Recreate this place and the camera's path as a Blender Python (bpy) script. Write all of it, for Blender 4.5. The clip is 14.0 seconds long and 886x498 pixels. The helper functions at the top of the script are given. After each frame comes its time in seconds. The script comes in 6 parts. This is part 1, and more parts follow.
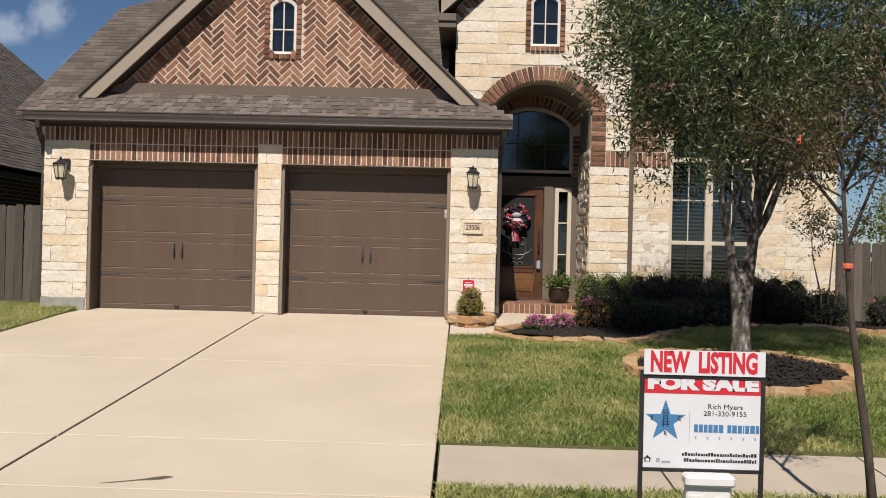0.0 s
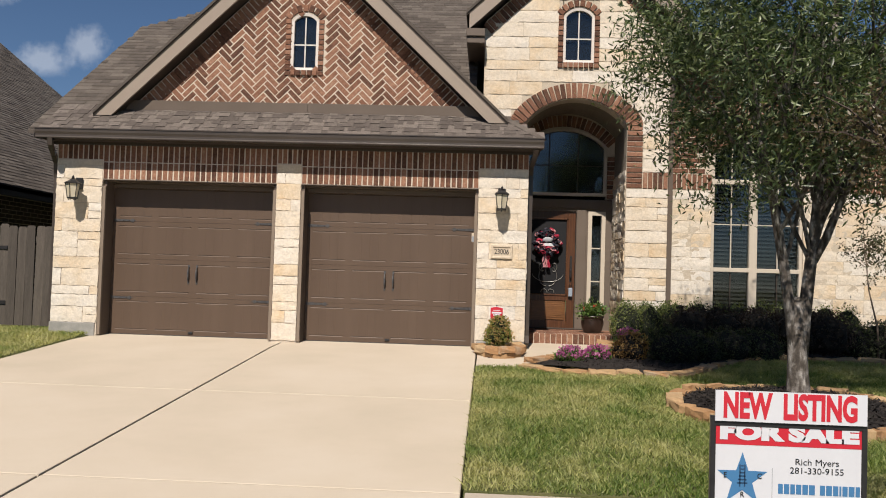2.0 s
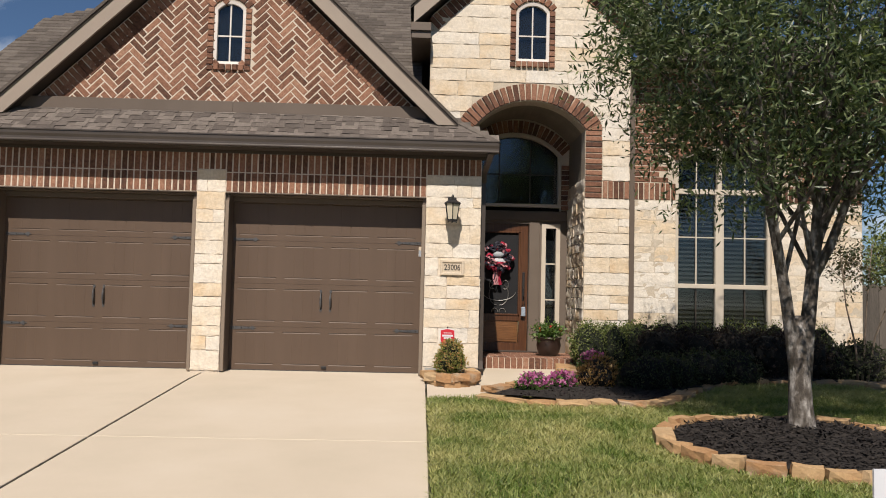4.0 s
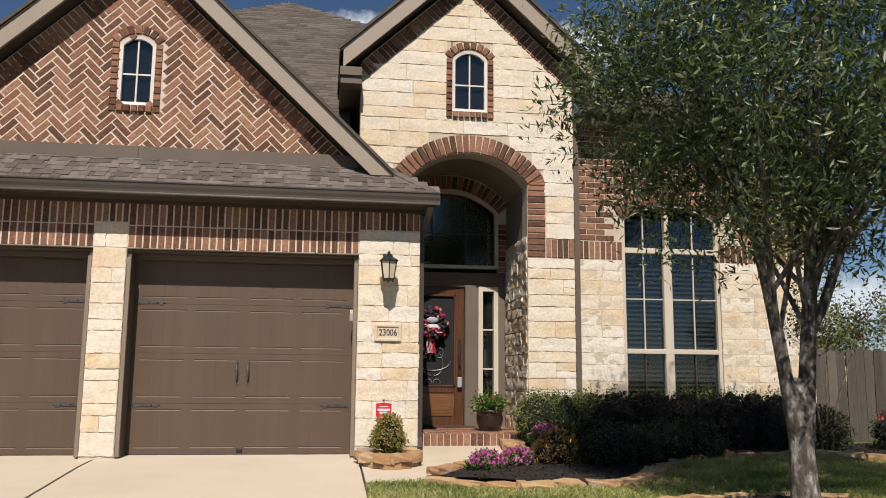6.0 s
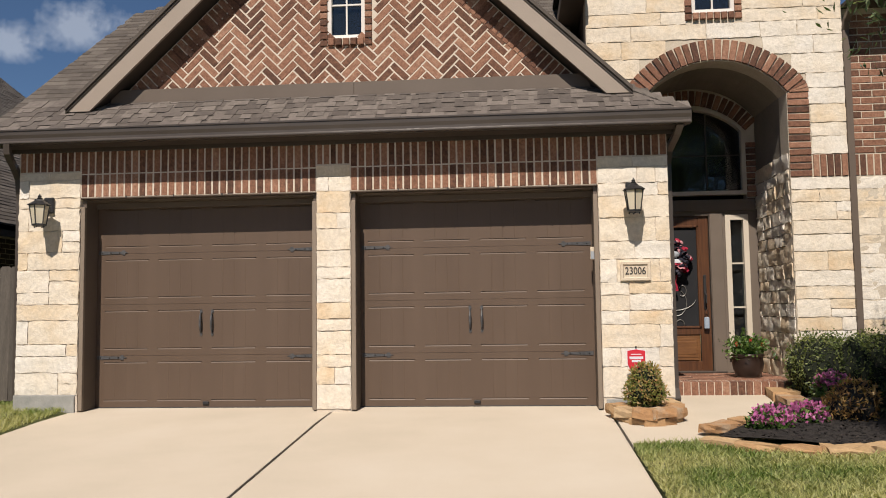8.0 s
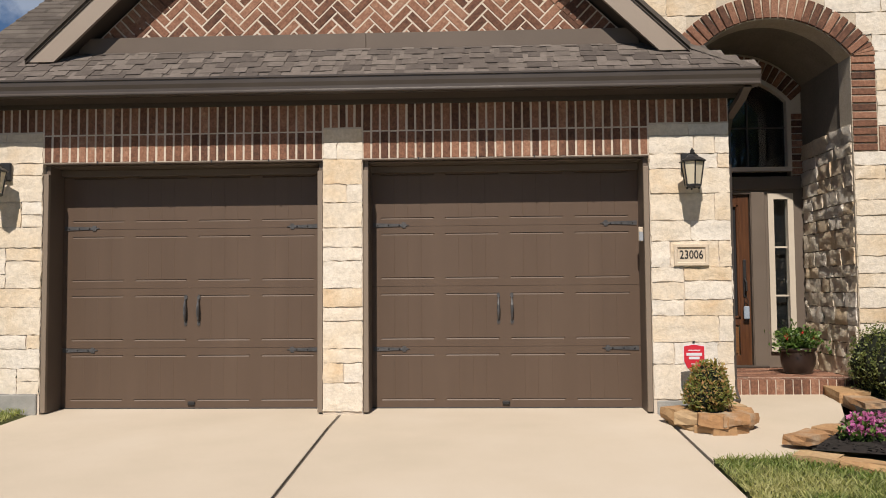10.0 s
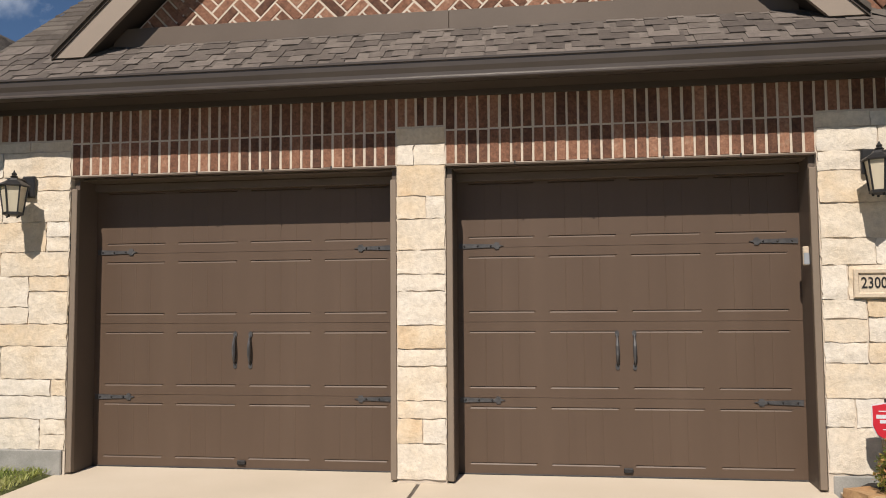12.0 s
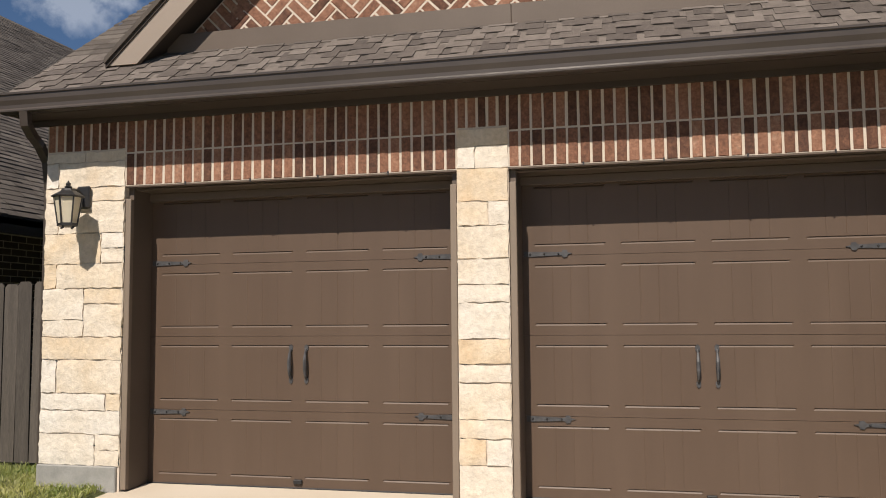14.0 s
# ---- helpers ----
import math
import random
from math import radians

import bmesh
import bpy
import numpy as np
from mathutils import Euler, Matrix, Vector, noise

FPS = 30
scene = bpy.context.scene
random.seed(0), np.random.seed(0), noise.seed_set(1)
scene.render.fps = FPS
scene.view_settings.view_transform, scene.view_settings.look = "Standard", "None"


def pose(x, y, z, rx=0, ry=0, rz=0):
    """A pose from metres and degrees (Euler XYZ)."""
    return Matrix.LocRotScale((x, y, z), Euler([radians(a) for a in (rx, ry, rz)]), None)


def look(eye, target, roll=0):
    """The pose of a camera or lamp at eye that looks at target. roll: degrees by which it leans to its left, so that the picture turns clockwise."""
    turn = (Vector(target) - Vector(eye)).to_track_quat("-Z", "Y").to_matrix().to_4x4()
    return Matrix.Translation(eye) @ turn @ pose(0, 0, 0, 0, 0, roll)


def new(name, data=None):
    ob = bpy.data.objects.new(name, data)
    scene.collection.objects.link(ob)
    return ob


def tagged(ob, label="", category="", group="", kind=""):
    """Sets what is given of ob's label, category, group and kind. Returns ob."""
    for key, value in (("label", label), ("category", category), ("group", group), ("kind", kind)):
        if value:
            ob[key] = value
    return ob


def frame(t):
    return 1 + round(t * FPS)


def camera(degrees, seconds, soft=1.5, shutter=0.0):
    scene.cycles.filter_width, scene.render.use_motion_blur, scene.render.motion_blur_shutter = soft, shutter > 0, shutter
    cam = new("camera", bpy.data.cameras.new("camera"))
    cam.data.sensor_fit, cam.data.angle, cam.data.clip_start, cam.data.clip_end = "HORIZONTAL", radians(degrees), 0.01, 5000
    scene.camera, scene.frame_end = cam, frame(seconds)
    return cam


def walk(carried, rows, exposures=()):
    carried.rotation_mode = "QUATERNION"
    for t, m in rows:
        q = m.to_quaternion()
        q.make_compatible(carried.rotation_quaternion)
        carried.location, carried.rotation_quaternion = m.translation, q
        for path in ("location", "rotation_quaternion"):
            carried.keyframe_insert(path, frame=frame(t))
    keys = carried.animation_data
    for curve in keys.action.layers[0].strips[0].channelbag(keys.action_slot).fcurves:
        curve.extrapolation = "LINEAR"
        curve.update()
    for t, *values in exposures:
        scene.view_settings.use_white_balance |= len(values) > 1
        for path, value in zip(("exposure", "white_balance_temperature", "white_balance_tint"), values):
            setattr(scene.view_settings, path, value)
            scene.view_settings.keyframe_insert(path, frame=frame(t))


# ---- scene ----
cam = camera(55.8, 14.0, soft=1.0)
PATH = [
    (0, (0.386, 0.908, 1.636), (0.342, 2.907, 1.64), 1.4),
    (0.5, (0.425, 1.006, 1.601), (0.38, 3.004, 1.617), 1.2),
    (1, (0.389, 1.148, 1.594), (0.328, 3.146, 1.618), 0.8),
    (1.5, (0.348, 1.322, 1.63), (0.27, 3.319, 1.681), 1.4),
    (2, (0.379, 1.596, 1.587), (0.268, 3.59, 1.658), 1.8),
    (4.5, (0.05, 3.136, 1.581), (0.197, 5.126, 1.705), 1.0),
    (5, (-0.033, 3.431, 1.555), (0.221, 5.412, 1.663), 0.6),
    (5.5, (-0.108, 3.698, 1.548), (0.211, 5.67, 1.657), 0.3),
    (6, (-0.174, 3.926, 1.502), (0.102, 5.883, 1.804), 0.5),
    (6.5, (-0.253, 4.14, 1.499), (-0.066, 6.084, 1.932), -0.4),
    (7, (-0.388, 4.344, 1.558), (-0.283, 6.326, 1.808), -0.3),
    (7.5, (-0.517, 4.603, 1.579), (-0.56, 6.597, 1.72), -0.4),
    (8, (-0.678, 4.924, 1.602), (-0.844, 6.911, 1.754), -0.8),
    (10.5, (-1.405, 6.374, 1.711), (-1.477, 8.37, 1.798), -0.4),
    (11, (-1.44, 6.769, 1.776), (-1.648, 8.757, 1.85), -1.9),
    (11.5, (-1.504, 7.185, 1.8), (-1.718, 9.17, 1.908), -1.7),
    (12, (-1.497, 7.537, 1.85), (-1.789, 9.511, 1.99), -0.4),
    (12.5, (-1.551, 7.754, 1.881), (-1.844, 9.726, 2.033), -0.4),
    (13, (-1.539, 7.885, 1.88), (-1.65, 9.875, 2.038), -1.8),
    (13.5, (-1.496, 7.889, 1.837), (-1.697, 9.871, 2.012), -1.3),
    (14, (-1.517, 7.908, 1.884), (-1.97, 9.85, 2.043), -0.5),
]
walk(cam, [(t, look(eye, target, roll)) for t, eye, target, roll in PATH], exposures=[(0.0, 0.34), (5.0, 0.33), (7.5, 0.37), (8.2, 0.33), (10.3, 0.28), (13.4, 0.29), (14.0, 0.38)])

# ---- light ----
SUN_TRAVEL = Vector((0.13, 1.0, -1.2)).normalized()
world = bpy.data.worlds.new("sky")
scene.world = world
world.use_nodes = True
wn = world.node_tree.nodes
sky = wn.new("ShaderNodeTexSky")
sky.sky_type = "NISHITA"
sky.sun_disc = False
sky.sun_elevation = math.asin(-SUN_TRAVEL.z)
sky.sun_rotation = math.atan2(-SUN_TRAVEL.x, -SUN_TRAVEL.y)
sky.air_density, sky.dust_density, sky.ozone_density = 0.85, 0.1, 6.0
wn["Background"].inputs["Strength"].default_value = 0.05
world.node_tree.links.new(sky.outputs["Color"], wn["Background"].inputs["Color"])
sun_data = bpy.data.lights.new("sun", "SUN")
sun_data.energy, sun_data.angle, sun_data.color = 5.1, radians(0.53), (1.0, 0.896, 0.788)
sun = new("sun", sun_data)
sun.rotation_mode = "QUATERNION"
sun.rotation_quaternion = SUN_TRAVEL.to_track_quat("-Z", "Y")
sun.location = (-4, -20, 24)


# ---- materials ----
def material(name, rough=0.8, metal=0.0, spec=0.4):
    m = bpy.data.materials.new(name)
    m.use_nodes = True
    n, l = m.node_tree.nodes, m.node_tree.links
    b = n["Principled BSDF"]
    b.inputs["Roughness"].default_value = rough
    b.inputs["Metallic"].default_value = metal
    b.inputs["Specular IOR Level"].default_value = spec
    return m, n, l, b


def coords(n, l, scale=(1, 1, 1), space="Object"):
    tc, mp = n.new("ShaderNodeTexCoord"), n.new("ShaderNodeMapping")
    mp.inputs["Scale"].default_value = scale
    l.new(tc.outputs[space], mp.inputs["Vector"])
    return mp.outputs["Vector"]


def noise_tex(n, l, vec, scale, detail=4.0, rough=0.55):
    t = n.new("ShaderNodeTexNoise")
    t.inputs["Scale"].default_value, t.inputs["Detail"].default_value, t.inputs["Roughness"].default_value = scale, detail, rough
    l.new(vec, t.inputs["Vector"])
    return t.outputs["Fac"]


def ramp(n, l, fac, stops):
    r = n.new("ShaderNodeValToRGB")
    e = r.color_ramp.elements
    while len(e) < len(stops):
        e.new(0.5)
    for el, (p, c) in zip(e, stops):
        el.position, el.color = p, (*c, 1)
    l.new(fac, r.inputs["Fac"])
    return r.outputs["Color"]


def mix(n, l, fac, a, b, kind="MIX"):
    m = n.new("ShaderNodeMix")
    m.data_type, m.blend_type = "RGBA", kind
    for sock, v in ((m.inputs["Factor"], fac), (m.inputs["A"], a), (m.inputs["B"], b)):
        if isinstance(v, (int, float)):
            sock.default_value = v
        elif isinstance(v, tuple):
            sock.default_value = (*v, 1)
        else:
            l.new(v, sock)
    return m.outputs["Result"]


def bump(n, l, b, fac, strength, distance):
    k = n.new("ShaderNodeBump")
    k.inputs["Strength"].default_value, k.inputs["Distance"].default_value = strength, distance
    l.new(fac, k.inputs["Height"])
    l.new(k.outputs["Normal"], b.inputs["Normal"])


def rand(n, island=False):
    if island:
        return n.new("ShaderNodeNewGeometry").outputs["Random Per Island"]
    return n.new("ShaderNodeObjectInfo").outputs["Random"]


def shift_vec(n, l, vec, fac):
    """Moves a texture by a random amount per piece."""
    m = n.new("ShaderNodeVectorMath")
    m.operation = "MULTIPLY_ADD"
    c = n.new("ShaderNodeCombineXYZ")
    for k in range(3):
        l.new(fac, c.inputs[k])
    l.new(c.outputs[0], m.inputs[0])
    m.inputs[1].default_value = (37.0, 61.0, 83.0)
    l.new(vec, m.inputs[2])
    return m.outputs[0]


ALBEDO = 0.75


def simple(name, stops, scale=6.0, rough=0.8, metal=0.0, bump_h=0.0, bump_scale=60.0, spec=0.4, stretch=(1, 1, 1), fine=0.25, piece=None):
    """Colour ramp over broad noise, a finer grain and optional relief; piece: 'object' or 'island' varies pieces."""
    m, n, l, b = material(name, rough, metal, spec)
    v = coords(n, l, stretch)
    if piece:
        r = rand(n, piece == "island")
        v = shift_vec(n, l, v, r)
    big = noise_tex(n, l, v, scale, 5)
    if piece:
        ad = n.new("ShaderNodeMath")
        ad.operation = "MULTIPLY_ADD"
        l.new(r, ad.inputs[0])
        ad.inputs[1].default_value = 0.62
        sc = n.new("ShaderNodeMath")
        sc.operation = "MULTIPLY_ADD"
        l.new(big, sc.inputs[0])
        sc.inputs[1].default_value, sc.inputs[2].default_value = 0.7, -0.15
        l.new(sc.outputs[0], ad.inputs[2])
        big = ad.outputs[0]
    col = ramp(n, l, big, [(p, tuple(q * ALBEDO for q in c)) for p, c in stops])
    grain = noise_tex(n, l, v, bump_scale, 4, 0.7)
    g = ramp(n, l, grain, [(0.3, (1 - fine,) * 3), (0.7, (1.0,) * 3)])
    col = mix(n, l, 1.0, col, g, "MULTIPLY")
    l.new(col, b.inputs["Base Color"])
    if bump_h:
        bump(n, l, b, grain, 0.6, bump_h)
    return m


M_BRICK = simple("brick_brown_red", [(0.0, (0.062, 0.032, 0.024)), (0.3, (0.175, 0.082, 0.051)), (0.55, (0.325, 0.156, 0.097)), (0.8, (0.45, 0.236, 0.152)), (1.0, (0.55, 0.38, 0.27))], 26, 0.9, bump_h=0.003, bump_scale=60, piece="object", fine=0.5)
M_MORTAR = simple("mortar_cream", [(0.3, (0.70, 0.60, 0.49)), (0.7, (0.80, 0.71, 0.60))], 5, 0.95, bump_h=0.002, bump_scale=200)
M_STONE = simple("limestone_cream", [(0.0, (0.91, 0.875, 0.81)), (0.33, (0.90, 0.825, 0.71)), (0.58, (0.88, 0.775, 0.625)), (0.8, (0.84, 0.68, 0.48)), (1.0, (0.72, 0.50, 0.29))], 4.5, 0.92, bump_h=0.014, bump_scale=26, piece="object", fine=0.25)
M_STONEJOINT = simple("stone_joint", [(0.3, (0.62, 0.53, 0.41)), (0.7, (0.72, 0.64, 0.52))], 8, 0.95, bump_h=0.004, bump_scale=60)
M_PLINTH = simple("plinth_concrete", [(0.3, (0.33, 0.33, 0.31)), (0.7, (0.46, 0.45, 0.42))], 6, 0.95, bump_h=0.002, bump_scale=120)
M_DRIVE = simple("driveway_concrete", [(0.2, (0.58, 0.505, 0.395)), (0.5, (0.65, 0.565, 0.45)), (0.8, (0.70, 0.62, 0.51))], 0.9, 0.9, bump_h=0.0015, bump_scale=160, fine=0.10)
M_WALKWAY = simple("sidewalk_concrete", [(0.2, (0.47, 0.41, 0.335)), (0.8, (0.60, 0.525, 0.43))], 1.6, 0.92, bump_h=0.0015, bump_scale=160, fine=0.16)
M_JOINT = simple("joint_dark", [(0.3, (0.10, 0.085, 0.07)), (0.7, (0.2, 0.17, 0.14))], 9, 0.95)
M_ROAD = simple("road_concrete", [(0.2, (0.30, 0.28, 0.25)), (0.8, (0.42, 0.39, 0.35))], 0.7, 0.92, bump_h=0.002, bump_scale=120)
M_SHINGLE = simple("shingle_weathered", [(0.0, (0.085, 0.070, 0.062)), (0.5, (0.165, 0.139, 0.122)), (1.0, (0.29, 0.25, 0.22))], 14, 0.95, bump_h=0.004, bump_scale=220, piece="object", fine=0.45)
M_SHINGLES = simple("shingle_field", [(0.0, (0.075, 0.063, 0.053)), (0.45, (0.135, 0.114, 0.098)), (1.0, (0.22, 0.192, 0.165))], 9, 0.95, bump_h=0.004, bump_scale=200, piece="island", fine=0.45)
M_FASCIA = simple("paint_taupe", [(0.3, (0.33, 0.272, 0.222)), (0.7, (0.37, 0.307, 0.252))], 2, 0.6, bump_h=0.0006, bump_scale=90, fine=0.08)
M_TRIM = simple("paint_brown_trim", [(0.3, (0.125, 0.095, 0.073)), (0.7, (0.15, 0.115, 0.09))], 2, 0.55, bump_h=0.0006, bump_scale=90, fine=0.08)
# brown paint taken darker, so that the shade under eaves is in the colour
M_SOFFIT = simple("paint_brown_soffit_shaded", [(0.3, (0.060, 0.046, 0.037)), (0.7, (0.072, 0.056, 0.045))], 2, 0.7, fine=0.08)
M_GUTTER = simple("gutter_brown_metal", [(0.3, (0.066, 0.053, 0.045)), (0.7, (0.082, 0.067, 0.057))], 3, 0.35, spec=0.5, fine=0.06)
M_GDOOR = simple("garage_door_brown", [(0.25, (0.110, 0.072, 0.049)), (0.75, (0.132, 0.089, 0.062))], 1.4, 0.5, bump_h=0.0009, bump_scale=130, stretch=(3, 3, 0.35), fine=0.1)
M_JAMBTAN = simple("jamb_taupe", [(0.3, (0.24, 0.19, 0.145)), (0.7, (0.27, 0.215, 0.165))], 2, 0.6, fine=0.06)
M_FRAME = simple("window_frame_cream", [(0.3, (0.62, 0.55, 0.45)), (0.7, (0.68, 0.61, 0.51))], 3, 0.5, fine=0.05)
M_FRAMEPINK = simple("window_frame_white", [(0.3, (0.74, 0.68, 0.63)), (0.7, (0.8, 0.75, 0.7))], 3, 0.5, fine=0.05)
M_IRON = simple("black_iron", [(0.3, (0.018, 0.018, 0.02)), (0.7, (0.035, 0.034, 0.035))], 14, 0.45, bump_h=0.001, bump_scale=60, spec=0.5)
M_IRONGREY = simple("weathered_iron", [(0.3, (0.045, 0.045, 0.048)), (0.7, (0.11, 0.11, 0.115))], 22, 0.5, bump_h=0.001, bump_scale=60, spec=0.5)
# near-black backing: the darkness of unlit rooms is put into this colour
M_INTERIOR = simple("unlit_room_black", [(0.3, (0.012, 0.013, 0.016)), (0.7, (0.02, 0.021, 0.025))], 2, 0.9)
M_BLIND = simple("blind_slat", [(0.3, (0.035, 0.034, 0.032)), (0.7, (0.05, 0.048, 0.045))], 2, 0.6)
M_DOORWOOD = simple("door_mahogany", [(0.2, (0.06, 0.024, 0.012)), (0.5, (0.115, 0.046, 0.02)), (0.8, (0.18, 0.08, 0.033))], 3, 0.35, stretch=(14, 14, 0.8), bump_h=0.0005, bump_scale=20, spec=0.5)
M_DOORPANEL = simple("door_panel_oak", [(0.2, (0.14, 0.06, 0.023)), (0.8, (0.28, 0.13, 0.05))], 3, 0.35, stretch=(2, 2, 14), spec=0.5)
# taupe paint, lowered further to carry the shade of the porch recess
M_ENTRYPAINT = simple("entry_taupe_shaded", [(0.3, (0.15, 0.118, 0.093)), (0.7, (0.175, 0.14, 0.112))], 2, 0.6, fine=0.06)
M_PLASTER = simple("entry_plaster", [(0.3, (0.25, 0.215, 0.175)), (0.7, (0.31, 0.27, 0.22))], 3, 0.9, bump_h=0.003, bump_scale=45)
M_FENCE = simple("cedar_weathered", [(0.0, (0.06, 0.052, 0.045)), (0.5, (0.125, 0.108, 0.092)), (1.0, (0.21, 0.18, 0.15))], 3, 0.9, stretch=(7, 7, 0.7), bump_h=0.002, bump_scale=24, piece="object", fine=0.35)
# brick for walls that lie in shade, with that darkness in the colour
M_DARKBRICK = simple("shaded_brick", [(0.0, (0.05, 0.034, 0.028)), (1.0, (0.12, 0.08, 0.065))], 8, 0.9, piece="island")
M_MULCH = simple("mulch_dark", [(0.2, (0.012, 0.010, 0.009)), (0.8, (0.035, 0.028, 0.024))], 14, 0.95, bump_h=0.02, bump_scale=30)
M_CHIP = simple("mulch_chip", [(0.0, (0.010, 0.008, 0.008)), (0.7, (0.03, 0.024, 0.021)), (1.0, (0.075, 0.06, 0.05))], 10, 0.9, piece="island")
M_EDGESTONE = simple("edging_sandstone", [(0.0, (0.60, 0.45, 0.28)), (0.4, (0.56, 0.37, 0.19)), (0.75, (0.47, 0.26, 0.12)), (1.0, (0.58, 0.51, 0.39))], 5, 0.9, bump_h=0.01, bump_scale=30, piece="object", fine=0.3)
M_SOIL = simple("lawn_soil", [(0.2, (0.075, 0.092, 0.026)), (0.5, (0.115, 0.128, 0.04)), (0.8, (0.2, 0.18, 0.078))], 5, 0.98, bump_h=0.02, bump_scale=40)
M_BARK = simple("oak_bark", [(0.32, (0.07, 0.058, 0.048)), (0.48, (0.14, 0.12, 0.10)), (0.57, (0.30, 0.275, 0.25)), (0.68, (0.58, 0.55, 0.51))], 15, 0.95, stretch=(1, 1, 0.5), bump_h=0.016, bump_scale=34, fine=0.6)
M_DARKBARK = simple("young_bark", [(0.3, (0.05, 0.038, 0.03)), (0.7, (0.12, 0.092, 0.075))], 16, 0.95, stretch=(1, 1, 0.4), bump_h=0.008, bump_scale=30, fine=0.4)
M_STEM = simple("shrub_stem", [(0.2, (0.16, 0.12, 0.09)), (0.8, (0.27, 0.215, 0.165))], 8, 0.9)


def leaf_material(name, dark, mid, light, gloss=0.45, trans=0.25, patch=None):
    m, n, l, b = material(name, gloss, 0, 0.45)
    col = ramp(n, l, rand(n, True), [(p, tuple(q * 0.85 for q in c)) for p, c in ((0.0, dark), (0.5, mid), (1.0, light))])
    if patch:
        v = coords(n, l)
        f = ramp(n, l, noise_tex(n, l, v, 1.1, 5, 0.65), [(0.42, (0, 0, 0)), (0.62, (1, 1, 1))])
        col = mix(n, l, f, col, mix(n, l, 0.55, col, patch))
    l.new(col, b.inputs["Base Color"])
    tr = n.new("ShaderNodeBsdfTranslucent")
    bright = mix(n, l, 1.0, col, (1.5, 1.7, 0.8), "MULTIPLY")
    l.new(bright, tr.inputs["Color"])
    mx = n.new("ShaderNodeMixShader")
    mx.inputs[0].default_value = trans
    l.new(b.outputs[0], mx.inputs[1])
    l.new(tr.outputs[0], mx.inputs[2])
    l.new(mx.outputs[0], n["Material Output"].inputs["Surface"])
    return m


M_OAKLEAF = leaf_material("oak_leaf", (0.026, 0.045, 0.018), (0.065, 0.10, 0.040), (0.24, 0.285, 0.145), 0.42, 0.28)
M_YOUNGLEAF = leaf_material("young_tree_leaf", (0.06, 0.04, 0.02), (0.075, 0.065, 0.03), (0.13, 0.09, 0.05))
M_BOXLEAF = leaf_material("boxwood_leaf", (0.06, 0.085, 0.024), (0.125, 0.16, 0.045), (0.25, 0.265, 0.09), 0.5, 0.3)
M_PURPLELEAF = leaf_material("loropetalum_leaf", (0.014, 0.008, 0.008), (0.028, 0.016, 0.014), (0.052, 0.038, 0.024), 0.85, 0.12)
M_DARKLEAF = leaf_material("dark_shrub_leaf", (0.018, 0.026, 0.011), (0.036, 0.048, 0.019), (0.07, 0.08, 0.032), 0.75, 0.2)
M_NANDINA = leaf_material("nandina_leaf", (0.13, 0.06, 0.02), (0.27, 0.15, 0.05), (0.40, 0.26, 0.09))
M_CONELEAF = leaf_material("round_shrub_leaf", (0.12, 0.15, 0.035), (0.26, 0.27, 0.075), (0.50, 0.27, 0.13), 0.5, 0.35)
M_PINK = leaf_material("pink_petal", (0.36, 0.07, 0.24), (0.50, 0.13, 0.34), (0.62, 0.24, 0.46), 0.6)
M_REDPETAL = leaf_material("red_petal", (0.45, 0.02, 0.02), (0.6, 0.05, 0.04), (0.7, 0.12, 0.08), 0.6)
M_POTLEAF = leaf_material("potted_leaf", (0.04, 0.08, 0.02), (0.08, 0.15, 0.03), (0.16, 0.24, 0.06))
M_GRASS = leaf_material("grass_blade", (0.08, 0.135, 0.024), (0.165, 0.235, 0.05), (0.36, 0.38, 0.14), 0.55, 0.35, (0.58, 0.50, 0.26))


def glass_material(name, tint, ior=1.5):
    m, n, l, b = material(name)
    tr, gl, fr, mx = n.new("ShaderNodeBsdfTransparent"), n.new("ShaderNodeBsdfGlossy"), n.new("ShaderNodeFresnel"), n.new("ShaderNodeMixShader")
    tr.inputs["Color"].default_value = (*tint, 1)
    gl.inputs["Roughness"].default_value = 0.02
    fr.inputs["IOR"].default_value = ior
    l.new(fr.outputs[0], mx.inputs[0])
    l.new(tr.outputs[0], mx.inputs[1])
    l.new(gl.outputs[0], mx.inputs[2])
    l.new(mx.outputs[0], n["Material Output"].inputs["Surface"])
    return m


M_GLASS = glass_material("window_glass", (0.55, 0.6, 0.62), 1.75)
M_LAMPGLASS, _n, _l, _b = material("lamp_glass_cream", 0.5)
_b.inputs["Base Color"].default_value = (0.66, 0.60, 0.46, 1)
_b.inputs["Transmission Weight"].default_value = 0.25


# ---- mesh helpers ----
def finish(name, bm, mat, parent=None, label="", smooth=False):
    me = bpy.data.meshes.new(name)
    bm.to_mesh(me)
    bm.free()
    if mat:
        me.materials.append(mat)
    if smooth:
        me.polygons.foreach_set("use_smooth", [True] * len(me.polygons))
    ob = new(name, me)
    if parent:
        ob.parent = parent
    if label:
        ob["label"] = label
    return ob


def part(name, bm, mat, parent, label="", smooth=False):
    return finish(name, bm, mat, parent, label, smooth)


def piece(name, me, parent, m):
    ob = new(name, me)
    ob.parent = parent
    ob.matrix_basis = m
    return ob


def thing(name, loc, label, category, group=""):
    ob = new(name)
    ob.location = loc
    ob.empty_display_size = 0.1
    return tagged(ob, label, category, group)


